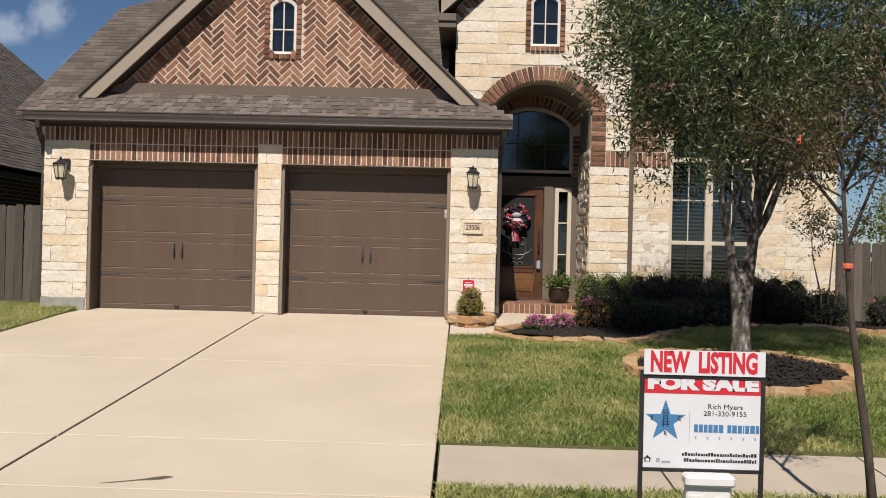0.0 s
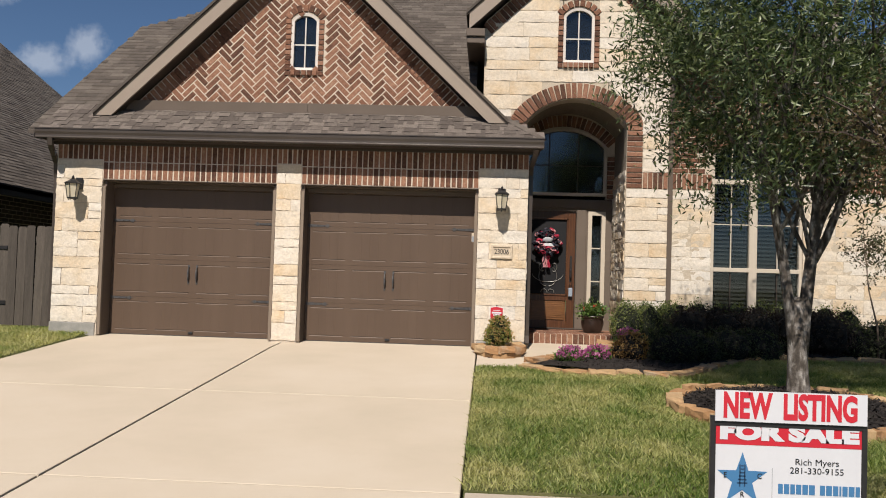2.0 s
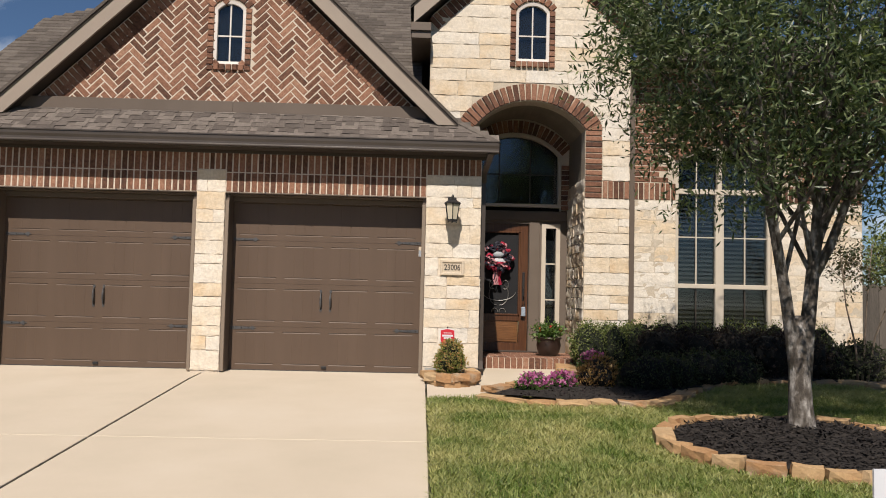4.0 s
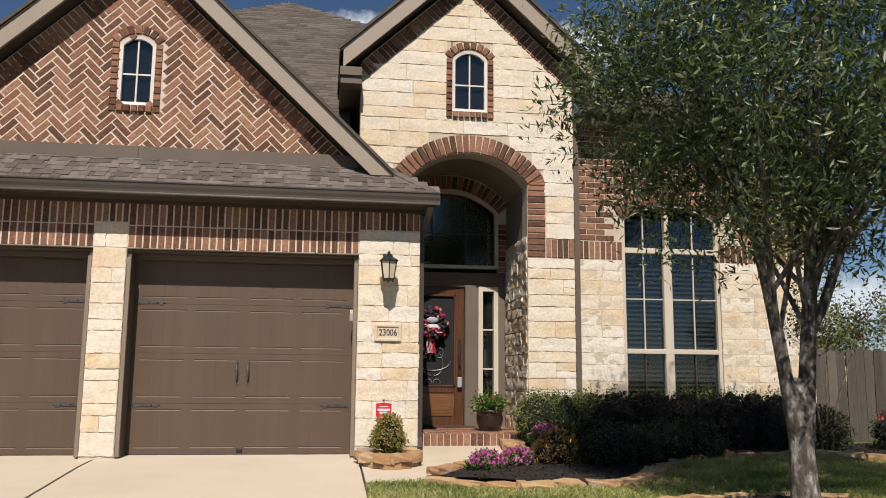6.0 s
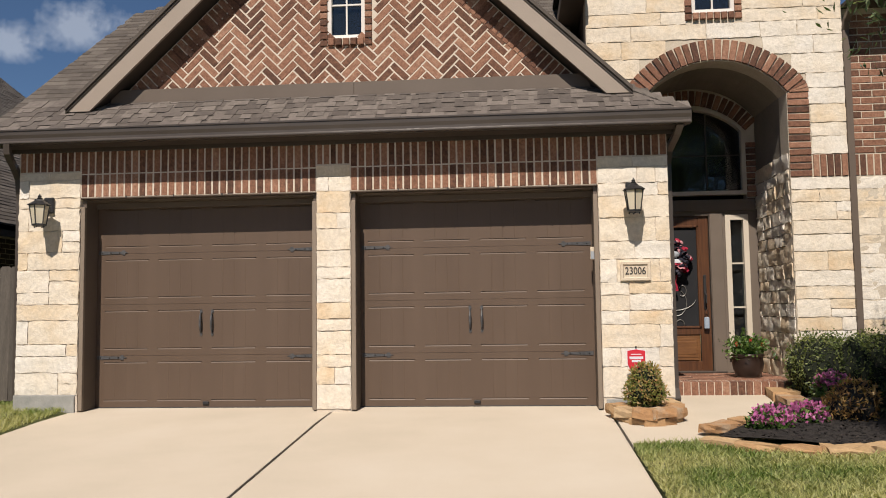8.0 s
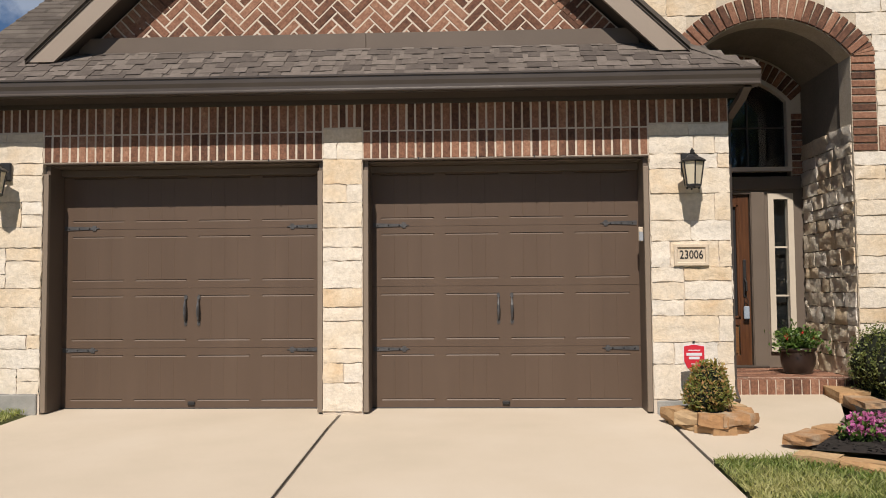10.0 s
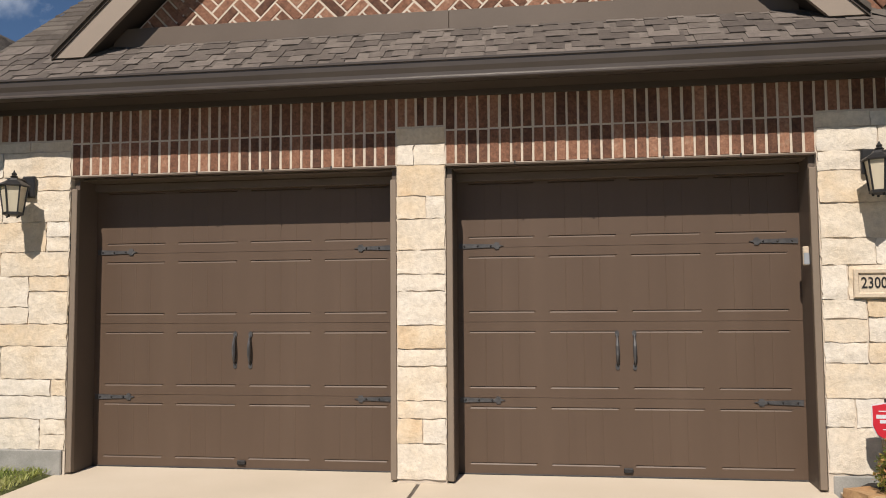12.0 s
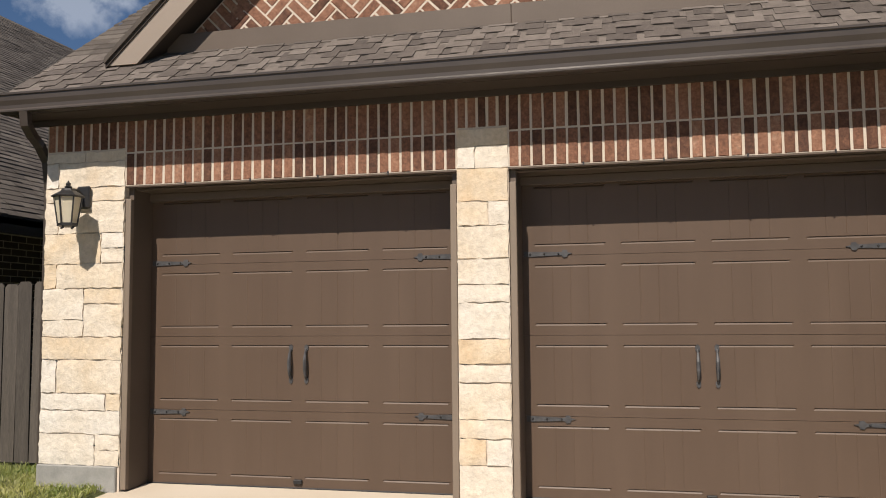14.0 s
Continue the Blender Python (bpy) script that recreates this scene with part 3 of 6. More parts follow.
def garage_door(x0, x1, z0, z1):
    door = thing("garage_door", ((x0 + x1) / 2, LEAF, z0), "closed brown panelled garage door with black strap hinges", "garage door", "garage doors")
    w, h = x1 - x0, z1 - z0
    sh = h / 4
    for s in range(4):
        bm = bmesh.new()
        za, zb = s * sh + 0.0012, (s + 1) * sh - 0.0012
        # grid of the section face, with four sunk panels and three grooves in each
        xs = [-w / 2]
        pw, gap = 0.50, (w - 4 * 0.50) / 5
        for p in range(4):
            a = -w / 2 + gap + p * (pw + gap)
            xs += [a, a + 0.012]
            for q in range(1, 4):
                g = a + pw * q / 4
                xs += [g - 0.005, g, g + 0.005]
            xs += [a + pw - 0.012, a + pw]
        xs.append(w / 2)
        zs = [za, za + 0.066, za + 0.078, za + 0.080, za + 0.082, zb - 0.082, zb - 0.070, zb - 0.068, zb - 0.066, zb]
        def depth(x, z):
            if not zs[1] < z < zs[8]:
                return 0.0
            for p in range(4):
                a = -w / 2 + gap + p * (pw + gap)
                if a + 1e-6 < x < a + pw - 1e-6:
                    if zs[2] - 1e-6 < z < zs[3] + 1e-6 or zs[6] - 1e-6 < z < zs[7] + 1e-6:
                        return 0.008
                    for q in range(1, 4):
                        if abs(x - (a + pw * q / 4)) < 1e-6:
                            return 0.0014
            return 0.0
        grid = [[bm.verts.new((x, depth(x, z), z)) for x in xs] for z in zs]
        for r0, r1 in zip(grid, grid[1:]):
            for k in range(len(xs) - 1):
                bm.faces.new((r0[k], r0[k + 1], r1[k + 1], r1[k]))
        rim = grid[0] + [r[-1] for r in grid[1:]] + grid[-1][-2::-1] + [r[0] for r in grid[-2:0:-1]]
        back = [bm.verts.new((v.co.x, 0.05, v.co.z)) for v in rim]
        for k in range(len(rim)):
            q = (k + 1) % len(rim)
            bm.faces.new((rim[q], rim[k], back[k], back[q]))
        part("door_section", bm, M_GDOOR, door)
    for side in (-1, 1):
        for zz in (0.54, 1.69):
            xa = side * (w / 2 - 0.03)
            outline = [(xa, zz - 0.020), (xa - side * 0.26, zz - 0.011), (xa - side * 0.275, zz - 0.028), (xa - side * 0.30, zz - 0.024), (xa - side * 0.305, zz - 0.008), (xa - side * 0.335, zz), (xa - side * 0.305, zz + 0.008), (xa - side * 0.30, zz + 0.024), (xa - side * 0.275, zz + 0.028), (xa - side * 0.26, zz + 0.011), (xa, zz + 0.020)]
            st = part("strap_hinge", prism(outline, -0.008, 0.002), M_IRONGREY, door, "black iron strap hinge")
            bm = bmesh.new()
            for q in (0.04, 0.14, 0.24):
                bmesh.ops.create_icosphere(bm, subdivisions=1, radius=0.008, matrix=Matrix.Translation((xa - side * q, -0.009, zz)))
            part("rivet", bm, M_IRON, st)
    for side in (-1, 1):
        bm = bmesh.new()
        x = side * 0.062
        tube(bm, [(x, -0.006, 0.80), (x, -0.03, 0.825), (x, -0.042, 0.88), (x, -0.042, 0.94), (x, -0.03, 0.995), (x, -0.006, 1.02)], [0.008, 0.009, 0.014, 0.014, 0.009, 0.008], 6)
        for zc in (0.79, 1.03):
            lathe_pts = [(x + 0.021 * math.cos(q * math.tau / 8) * (1.0 if q % 2 else 0.72), zc + 0.027 * math.sin(q * math.tau / 8) * (0.72 if q % 2 else 1.0)) for q in range(8)]
            plate = prism(lathe_pts, -0.007, 0.003)
            me_plate = bpy.data.meshes.new("plate")
            plate.to_mesh(me_plate)
            plate.free()
            bm.from_mesh(me_plate)
            bpy.data.meshes.remove(me_plate)
        part("pull_handle", bm, M_IRONGREY, door, "black iron pull handle")
    part("lift_handle", boxes((-0.034, 0.034, -0.02, 0.004, 0.028, 0.062), bevel=0.006), M_IRON, door, "small dark lift handle")
    part("bottom_seal", boxes((-w / 2, w / 2, -0.008, 0.03, -0.022, 0.004), bevel=0.004), M_IRON, door, "black rubber bottom seal")
    return door


garage_door(OL0 + 0.03, OL1 - 0.03, 0.622, 2.86)
garage_door(OR0 + 0.03, OR1 - 0.03, 0.622, 2.86)

# ---- eave, gutter, pent roof ----
PITCH_F = 0.78
EAVE_Y, EAVE_Z = 13.21, 3.558
def roof_z(y):
    return EAVE_Z + 0.02 + PITCH_F * (y - EAVE_Y)
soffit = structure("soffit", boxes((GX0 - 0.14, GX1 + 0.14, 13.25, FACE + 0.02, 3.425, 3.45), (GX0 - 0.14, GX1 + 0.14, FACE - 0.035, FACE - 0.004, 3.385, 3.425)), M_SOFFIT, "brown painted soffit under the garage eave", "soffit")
def gutter(x0, x1, y, z, label):
    prof = [(0.0, 0.0), (-0.096, 0.0), (-0.104, 0.006), (-0.104, 0.016), (-0.094, 0.03), (-0.094, 0.055), (-0.106, 0.09), (-0.108, 0.128), (-0.118, 0.133), (-0.118, 0.148), (-0.1, 0.148), (-0.1, 0.09), (-0.086, 0.055), (-0.086, 0.012), (0.0, 0.012)]
    bm = bmesh.new()
    a = [bm.verts.new((x0, y + p, z + q)) for p, q in prof]
    b = [bm.verts.new((x1, y + p, z + q)) for p, q in prof]
    for k in range(len(prof)):
        j = (k + 1) % len(prof)
        bm.faces.new((a[k], a[j], b[j], b[k]))
    bm.faces.new(a[::-1])
    bm.faces.new(b)
    for xx in (x0, x1):
        add_box(bm, xx - 0.002, xx + 0.002, y - 0.11, y, z, z + 0.148)
    bmesh.ops.recalc_face_normals(bm, faces=bm.faces)
    ob = finish("gutter", bm, M_GUTTER)
    return tagged(ob, label, "gutter", kind="structure")
gutter(-6.17, 1.09, 13.27, 3.428, "dark brown metal gutter along the garage eave")
fascia_garage = structure("fascia", boxes((-6.15, 1.07, 13.272, 13.30, 3.426, 3.56)), M_TRIM, "brown fascia board behind the gutter", "fascia")


def shingle_mesh(w, h=0.24, t=0.007):
    key = ("s", round(w, 2))
    if key not in _mesh_cache:
        me = bpy.data.meshes.new("shingle")
        bm = boxes((0, w, 0, h, 0, t), bevel=0.0)
        bm.to_mesh(me)
        bm.free()
        me.materials.append(M_SHINGLE)
        _mesh_cache[key] = me
    return _mesh_cache[key]


ang = math.atan(PITCH_F)
roof_pent = structure("roof_pent", slab([(-6.19, EAVE_Y - 0.02, EAVE_Z), (1.09, EAVE_Y - 0.02, EAVE_Z), (0.41, GABLE + 0.06, roof_z(GABLE + 0.06) - 0.015), (-5.9, GABLE + 0.06, roof_z(GABLE + 0.06) - 0.015)], 0.06), M_SHINGLES, "narrow shingled pent roof above the garage doors", "roof")
exposure = 0.118
y = EAVE_Y - 0.03
while y < GABLE - 0.03:
    x = -6.19 + random.uniform(-0.2, 0) + 0.2 * (y - EAVE_Y)
    end = 1.06 - 1.25 * (y - EAVE_Y)
    first = -6.21 + 0.17 * (y - EAVE_Y)
    tab = True
    while x < end - 0.05:
        w = min(random.choice((0.11, 0.14, 0.17, 0.21)) if tab else random.choice((0.06, 0.09, 0.13)), end - x)
        if x > first:
            piece("shingle", shingle_mesh(w - (0.0 if tab else 0.001), 0.2), roof_pent, Matrix.Translation((x, y + (0.0 if tab else 0.004), roof_z(y) + (0.009 if tab else 0.004))) @ Matrix.Rotation(ang - 0.04, 4, "X"))
        x += w
        tab = not tab
    y += exposure * math.cos(ang)
bm = bmesh.new()
hip0, hip1 = Vector((1.10, EAVE_Y - 0.03, EAVE_Z + 0.02)), Vector((0.42, GABLE + 0.05, roof_z(GABLE + 0.05) + 0.024))
for k in range(7):
    p = hip0.lerp(hip1, k / 7)
    d = (hip1 - hip0).normalized()
    s = Vector((-0.10, 0.0, -0.004))
    t = Vector((0.03, 0.09, -0.03))
    q = p + d * 0.2
    vs = [bm.verts.new(c) for c in (p + s, p, p + t, q + t, q + Vector((0, 0, 0.006)), q + s)]
    bm.faces.new((vs[0], vs[1], vs[4], vs[5]))
    bm.faces.new((vs[1], vs[2], vs[3], vs[4]))
part("hip_shingles", bm, M_SHINGLES, roof_pent)
part("side_slope", slab([(1.09, EAVE_Y - 0.02, EAVE_Z), (1.09, 14.48, EAVE_Z), (0.41, 14.48, 3.97), (0.41, GABLE + 0.06, 3.97)], 0.04), M_SHINGLES, roof_pent)


def shingle_field(name, spans, y0, y1, zf, label, slope):
    """Courses of separate tabs on a front-facing roof plane, joined."""
    bm_v, bm_f = [], []
    y = y0
    dy = 0.125 * math.cos(math.atan(slope))
    while y < y1:
        a, b = spans(y)
        x = a - random.uniform(0, 0.2)
        while x < b:
            w = random.choice((0.16, 0.2, 0.26, 0.32))
            xa, xb = max(x, a), min(x + w - 0.004, b)
            lift = random.choice((0.0, 0.0, 0.008)) + 0.014
            if xb - xa > 0.03:
                k = len(bm_v)
                yb = y + dy * 1.15
                bm_v += [(xa, y, zf(y) + lift), (xb, y, zf(y) + lift), (xb, yb, zf(yb) + 0.002), (xa, yb, zf(yb) + 0.002), (xa, y, zf(y) - 0.005), (xb, y, zf(y) - 0.005)]
                bm_f += [(k, k + 1, k + 2, k + 3), (k + 4, k + 5, k + 1, k)]
            x += w
        y += dy
    me = bpy.data.meshes.new(name)
    me.from_pydata(bm_v, [], bm_f)
    me.materials.append(M_SHINGLES)
    return tagged(new(name, me), label, "roof", kind="structure")


# main roof: one front plane, its left edge running up and back, its peak behind the gables
def main_z(y):
    return 3.60 + 0.80 * (y - 13.43)
def main_span(y):
    a = -6.41 + 0.10 * (y - 13.43) if y < 16.4 else -6.11 + (y - 16.4) * (5.05 / 3.6)
    b = min(3.0, -1.06 + 1.586 * (20 - y))
    if y < 13.75:
        b = -5.25
    elif y < 15.6:
        b = 0.1
    return a, b
shingle_field("roof_main", main_span, 13.45, 20.0, main_z, "grey-brown shingled main roof with a high peak", 0.8)
structure("roof_main_deck", slab([(-6.42, 13.43, 3.58), (-5.3, 13.43, 3.58), (-5.3, 15.6, main_z(15.6) - 0.02), (3.0, 15.6, main_z(15.6) - 0.02), (3.0, 17.44, main_z(17.44) - 0.02), (-1.06, 20, main_z(20) - 0.02), (-6.11, 16.4, main_z(16.4) - 0.02)], 0.05), M_SHINGLES, "shingled deck of the main roof", "roof")
structure("roof_back", slab([(-6.11, 16.4, main_z(16.4) - 0.03), (-1.06, 20, main_z(20) - 0.03), (3.0, 17.44, main_z(17.44) - 0.03), (6.3, 26, 3.5), (-6.2, 26, 3.5)], 0.05), M_SHINGLES, "rear slopes of the main roof", "roof")

# ---- brick gable over the garage ----
GWX0, GWX1, GWZ0, GWS, GWT = -2.65, -2.24, 4.61, 5.34, 5.465
def arch_pts(xc, hw, zs, zt, n=12):
    """Points of a round segment from the right springing over to the left."""
    rise = zt - zs
    r = (hw * hw + rise * rise) / (2 * rise)
    a = math.asin(min(1.0, hw / r))
    return [(xc + r * math.sin(a - 2 * a * k / n), zt - r + r * math.cos(a - 2 * a * k / n)) for k in range(n + 1)], r, a


def gable_top(x):
    return APEX_Z - RAKE * abs(x - APEX_X)
base_z = 3.72
half = (APEX_Z - base_z) / RAKE
wall_gable = structure("wall_gable", prism([(APEX_X - half, base_z), (GWX0, base_z), *arch_pts((GWX0 + GWX1) / 2, (GWX1 - GWX0) / 2, GWS, GWT)[0][::-1], (GWX1, base_z), (APEX_X + half, base_z), (APEX_X, APEX_Z)], GABLE + 0.004, GABLE + 0.25), M_MORTAR, "brick gable laid in herringbone with cream mortar")
part("wall_below_window", boxes((GWX0, GWX1, GABLE + 0.004, GABLE + 0.2, base_z, GWZ0)), M_MORTAR, wall_gable)
L3 = 3 * 0.0835
unit = 0.0835
c45 = math.sqrt(0.5)
for n in range(-40, 41):
    for m_ in range(-40, 41):
        px, py = n + 6 * m_, n
        for upright in (False, True):
            if upright:
                cx, cy = (px + 3.5) * unit, (py - 0.5) * unit
            else:
                cx, cy = (px + 1.5) * unit, (py + 0.5) * unit
            x = APEX_X + (cx - cy) * c45
            z = 5.1 + (cx + cy) * c45
            if not (base_z + 0.1 < z < APEX_Z):
                continue
            if z > gable_top(x) + 0.02 or abs(x - APEX_X) > 2.9:
                continue
            if z > gable_top(x) - 0.16:
                continue
            if GWX0 - 0.03 < x < GWX1 + 0.03 and GWZ0 - 0.02 < z < GWT + 0.02:
                continue
            lay(wall_gable, x, GABLE, z, L3 - 0.012, unit - 0.012, turn=-45 if not upright else 45, d=0.05)
def rake_soldiers(parent, ax, az, slope, y, run, depth, start=0.1):
    th = math.degrees(math.atan(slope))
    L = run / math.cos(math.radians(th))
    n = int(L / PITCH)
    for side in (-1, 1):
        for k in range(n):
            s = start + k * PITCH
            if s > L:
                break
            dx, dz = side * s * math.cos(math.radians(th)), -s * math.sin(math.radians(th))
            nx, nz = -side * math.sin(math.radians(th)) * depth / 2, -math.cos(math.radians(th)) * depth / 2
            lay(parent, ax + dx + nx, y, az + dz + nz, PITCH - 0.0155, depth - 0.01, turn=side * th)
rake_soldiers(wall_gable, APEX_X, APEX_Z - 0.01, RAKE, GABLE - 0.006, 2.75, 0.23, 0.12)


def arch_bricks(parent, xc, hw, zs, zt, y, depth, d=0.09):
    _, r, a = arch_pts(xc, hw, zs, zt)
    n = max(3, round(2 * a * r / (PITCH * 0.93)))
    for k in range(n):
        t = -a + 2 * a * (k + 0.5) / n
        rr = r + depth / 2 + 0.004
        lay(parent, xc + rr * math.sin(t), y, zt - r + rr * math.cos(t), 2 * a * (r + depth * 0.35) / n - 0.014, depth - 0.012, turn=math.degrees(t), d=d)


def arch_window(name, x0, x1, z0, zs, zt, y, wall, label):
    """A small round-topped window with brick border, frame, bars and glass."""
    xc, hw = (x0 + x1) / 2, (x1 - x0) / 2
    # the window's own mesh is a near-black sheet for the unlit room
    win = tagged(finish(name, prism([(x0, z0), (x1, z0)] + arch_pts(xc, hw, zs, zt)[0], y + 0.09, y + 0.1), M_INTERIOR), label, "window", kind="structure")
    top, _, _ = arch_pts(xc, hw, zs, zt)
    inner, _, _ = arch_pts(xc, hw - 0.04, zs, zt - 0.04)
    bm = bmesh.new()
    o = [(x0, z0), (x1, z0)] + top
    q = [(x0 + 0.04, z0 + 0.04), (x1 - 0.04, z0 + 0.04)] + inner
    vo0, vi0 = [bm.verts.new((x, y + 0.005, z)) for x, z in o], [bm.verts.new((x, y + 0.012, z)) for x, z in q]
    vo1, vi1 = [bm.verts.new((x, y + 0.08, z)) for x, z in o], [bm.verts.new((x, y + 0.08, z)) for x, z in q]
    for k in range(len(o)):
        j = (k + 1) % len(o)
        bm.faces.new((vo0[k], vo0[j], vi0[j], vi0[k]))
        bm.faces.new((vi0[k], vi0[j], vi1[j], vi1[k]))
        bm.faces.new((vo1[k], vo1[j], vo0[j], vo0[k]))
    part("window_frame", bm, M_FRAMEPINK, win)
    zm = (z0 + zs) / 2 + 0.02
    part("bar", boxes((xc - 0.009, xc + 0.009, y + 0.035, y + 0.055, z0 + 0.04, zt - 0.04)), M_FRAMEPINK, win)
    part("bar", boxes((x0 + 0.04, x1 - 0.04, y + 0.037, y + 0.053, zm - 0.009, zm + 0.009)), M_FRAMEPINK, win)
    pane = part("pane", prism(q, y + 0.056, y + 0.06), M_GLASS, win)
    pane.visible_shadow = False
    n = round((zs + 0.03 - z0 + 0.09) / PITCH)
    p = (zs + 0.03 - z0 + 0.09) / n
    for k in range(n):
        for x in (x0 - 0.042, x1 + 0.042):
            lay(wall, x, y - 0.012, z0 - 0.09 + (k + 0.5) * p, 0.078, p - 0.0155)
    soldiers(wall, x0 + 0.0, x1 - 0.0, y - 0.03, z0 - 0.085, z0 - 0.002)
    arch_bricks(wall, xc, hw + 0.01, zs + 0.01, zt + 0.01, y - 0.012, 0.115)
    return win


arch_window("window_1", GWX0, GWX1, GWZ0, GWS, GWT, GABLE, wall_gable, "small arched window with cream frame and four panes")
flashing = structure("flashing", boxes((APEX_X - 2.62, APEX_X + 0.1, GABLE - 0.075, GABLE - 0.005, 3.85, 4.10), (APEX_X + 0.102, APEX_X + 2.62, GABLE - 0.075, GABLE - 0.005, 3.85, 4.10), bevel=0.003), M_TRIM, "brown painted board along the foot of the gable", "trim")


def gable_roof(ax, az, slope, yf, yb, half, board, name, cut=None):
    """Fascia boards, soffits and roof slopes of a gable; az: lower edge of the fascia at the apex."""
    th = math.atan(slope)
    v = board / math.cos(th)
    g = structure(name, bmesh.new(), M_SHINGLE, "steep shingled gable roof with taupe fascia", "roof")
    for s in (-1, 1):
        x1 = ax + s * half
        foot = [(x1, az - slope * half), (x1, az - slope * half + v * 0.97)]
        if cut:
            foot = [(ax + s * (az - cut) / slope, cut), (ax + s * (az + v - cut) / slope, cut)]
        part("fascia", prism([(ax, az), *foot, (ax, az + v)][::s], yf, yf + 0.035), M_FASCIA, g, "taupe painted fascia board")
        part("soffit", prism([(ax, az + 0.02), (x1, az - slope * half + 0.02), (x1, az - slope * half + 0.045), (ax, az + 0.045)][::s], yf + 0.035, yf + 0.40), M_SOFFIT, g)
        over = 0.05
        xo = ax + s * (half + over)
        part("roof_slope", prism([(ax, az + v + 0.002), (xo, az + v + 0.002 - slope * (half + over)), (xo, az + v + 0.05 - slope * (half + over)), (ax, az + v + 0.05)][::s], yf - 0.03, yb), M_SHINGLES, g, "dark shingle edge")
        part("drip_edge", prism([(ax, az + v - 0.03), (xo, az + v - 0.03 - slope * (half + over)), (xo, az + v - slope * (half + over)), (ax, az + v)][::s], yf - 0.012, yf + 0.03), M_SOFFIT, g)
    return g


gable_roof(APEX_X, APEX_Z + 0.012, RAKE, 13.49, 20.0, 2.98, 0.19, "roof_gable", 3.83)

# ---- entrance bay ----
BX0, BX1 = 0.215, 3.075
ARC_X, ARC_H, ARC_S, ARC_T = 1.655, 0.782, 4.03, 4.425
def bay_top(x):
    return BAY_APEX - BAY_RAKE * abs(x - BAY_X)
bb = BAY + 0.012
shape = [(ARC_X + ARC_H, 0.5), (BX1, 0.5), (BX1, bay_top(BX1)), (1.90, bay_top(1.90)), (1.90, 4.99), (1.41, 4.99), (1.41, bay_top(1.41)), (BX0, bay_top(BX0)), (BX0, 0.5), (ARC_X - ARC_H, 0.5)] + arch_pts(ARC_X, ARC_H, ARC_S, ARC_T, 16)[0][::-1]
wall_bay = structure("wall_bay", prism(shape, bb, bb + 0.28), M_STONEJOINT, "cream limestone entrance bay with a brick arch")
EWX0, EWX1, EWZ0, EWS, EWT = 1.425, 1.90, 4.99, 5.70, 5.845
part("wall_above_window", prism(arch_pts((EWX0 + EWX1) / 2, (EWX1 - EWX0) / 2, EWS, EWT)[0] + [(EWX0, bay_top(EWX0)), (BAY_X, BAY_APEX), (EWX1, bay_top(EWX1))], bb, bb + 0.28), M_STONEJOINT, wall_bay)
OUT = 0.245


def bay_spans(za, zb):
    lo, hi = BX0, BX1
    w = (BAY_APEX - 0.22 - (za + zb) / 2) / BAY_RAKE
    lo, hi = max(lo, BAY_X - w), min(hi, BAY_X + w)
    cut = []
    _, r, a = arch_pts(ARC_X, ARC_H, ARC_S, ARC_T)
    zc = ARC_T - r
    if zb < ARC_S:
        cut.append((ARC_X - ARC_H - OUT + (0.0 if za > 3.0 else OUT), ARC_X + ARC_H + (OUT if za > 3.0 else 0.0)))
    elif za < ARC_T + OUT:
        ro = r + OUT
        zz = max(za + 0.3 * (zb - za), zc)
        if zz - zc < ro:
            hw = min(math.sqrt(ro * ro - (zz - zc) ** 2), ARC_H + OUT)
            cut.append((ARC_X - hw + 0.02, ARC_X + hw - 0.02))
    if zb > EWZ0 - 0.09 and za < EWT + 0.1:
        cut.append((EWX0 - 0.07, EWX1 + 0.07))
    if za < 3.31 and zb > 3.07:
        cut.append((BX0, BX1))
    out, x = [], lo
    for c0, c1 in sorted(cut):
        if c0 > x:
            out.append((x, min(c0, hi)))
        x = max(x, c1)
    if x < hi:
        out.append((x, hi))
    return [(p, q) for p, q in out if q - p > 0.05]


stones(wall_bay, bay_spans, 0.75, 3.06, at_y(bb), heights=(0.14, 0.22), widths=(0.3, 0.66), proud=0.018)
stones(wall_bay, bay_spans, 3.315, 6.75, at_y(bb), heights=(0.15, 0.235), widths=(0.38, 0.9), proud=0.016)
arch_bricks(wall_bay, ARC_X, ARC_H, ARC_S, ARC_T, BAY - 0.012, OUT)
for side in (-1, 1):
    x = ARC_X + side * (ARC_H + OUT / 2)
    n = round((ARC_S - 3.06) / PITCH)
    for k in range(n):
        z = 3.06 + (k + 0.5) * (ARC_S - 3.06) / n
        lay(wall_bay, x, BAY - 0.001, z, OUT - 0.01, (ARC_S - 3.06) / n - 0.0155)
def fan(parent, xc, zc, side, a0, n, y, depth):
    """Wedge bricks that turn the arch ring into the upright jamb."""
    for k in range(n):
        t0, t1 = a0 + (math.pi / 2 - a0) * (k + 0.08) / n, a0 + (math.pi / 2 - a0) * (k + 0.92) / n
        pts = [(xc + side * r * math.sin(t), zc + r * math.cos(t)) for r, t in ((0.03, t0), (depth - 0.006, t0), (depth - 0.006, t1), (0.03, t1))]
        part("brick", prism(pts, y, y + 0.09), M_BRICK, parent)


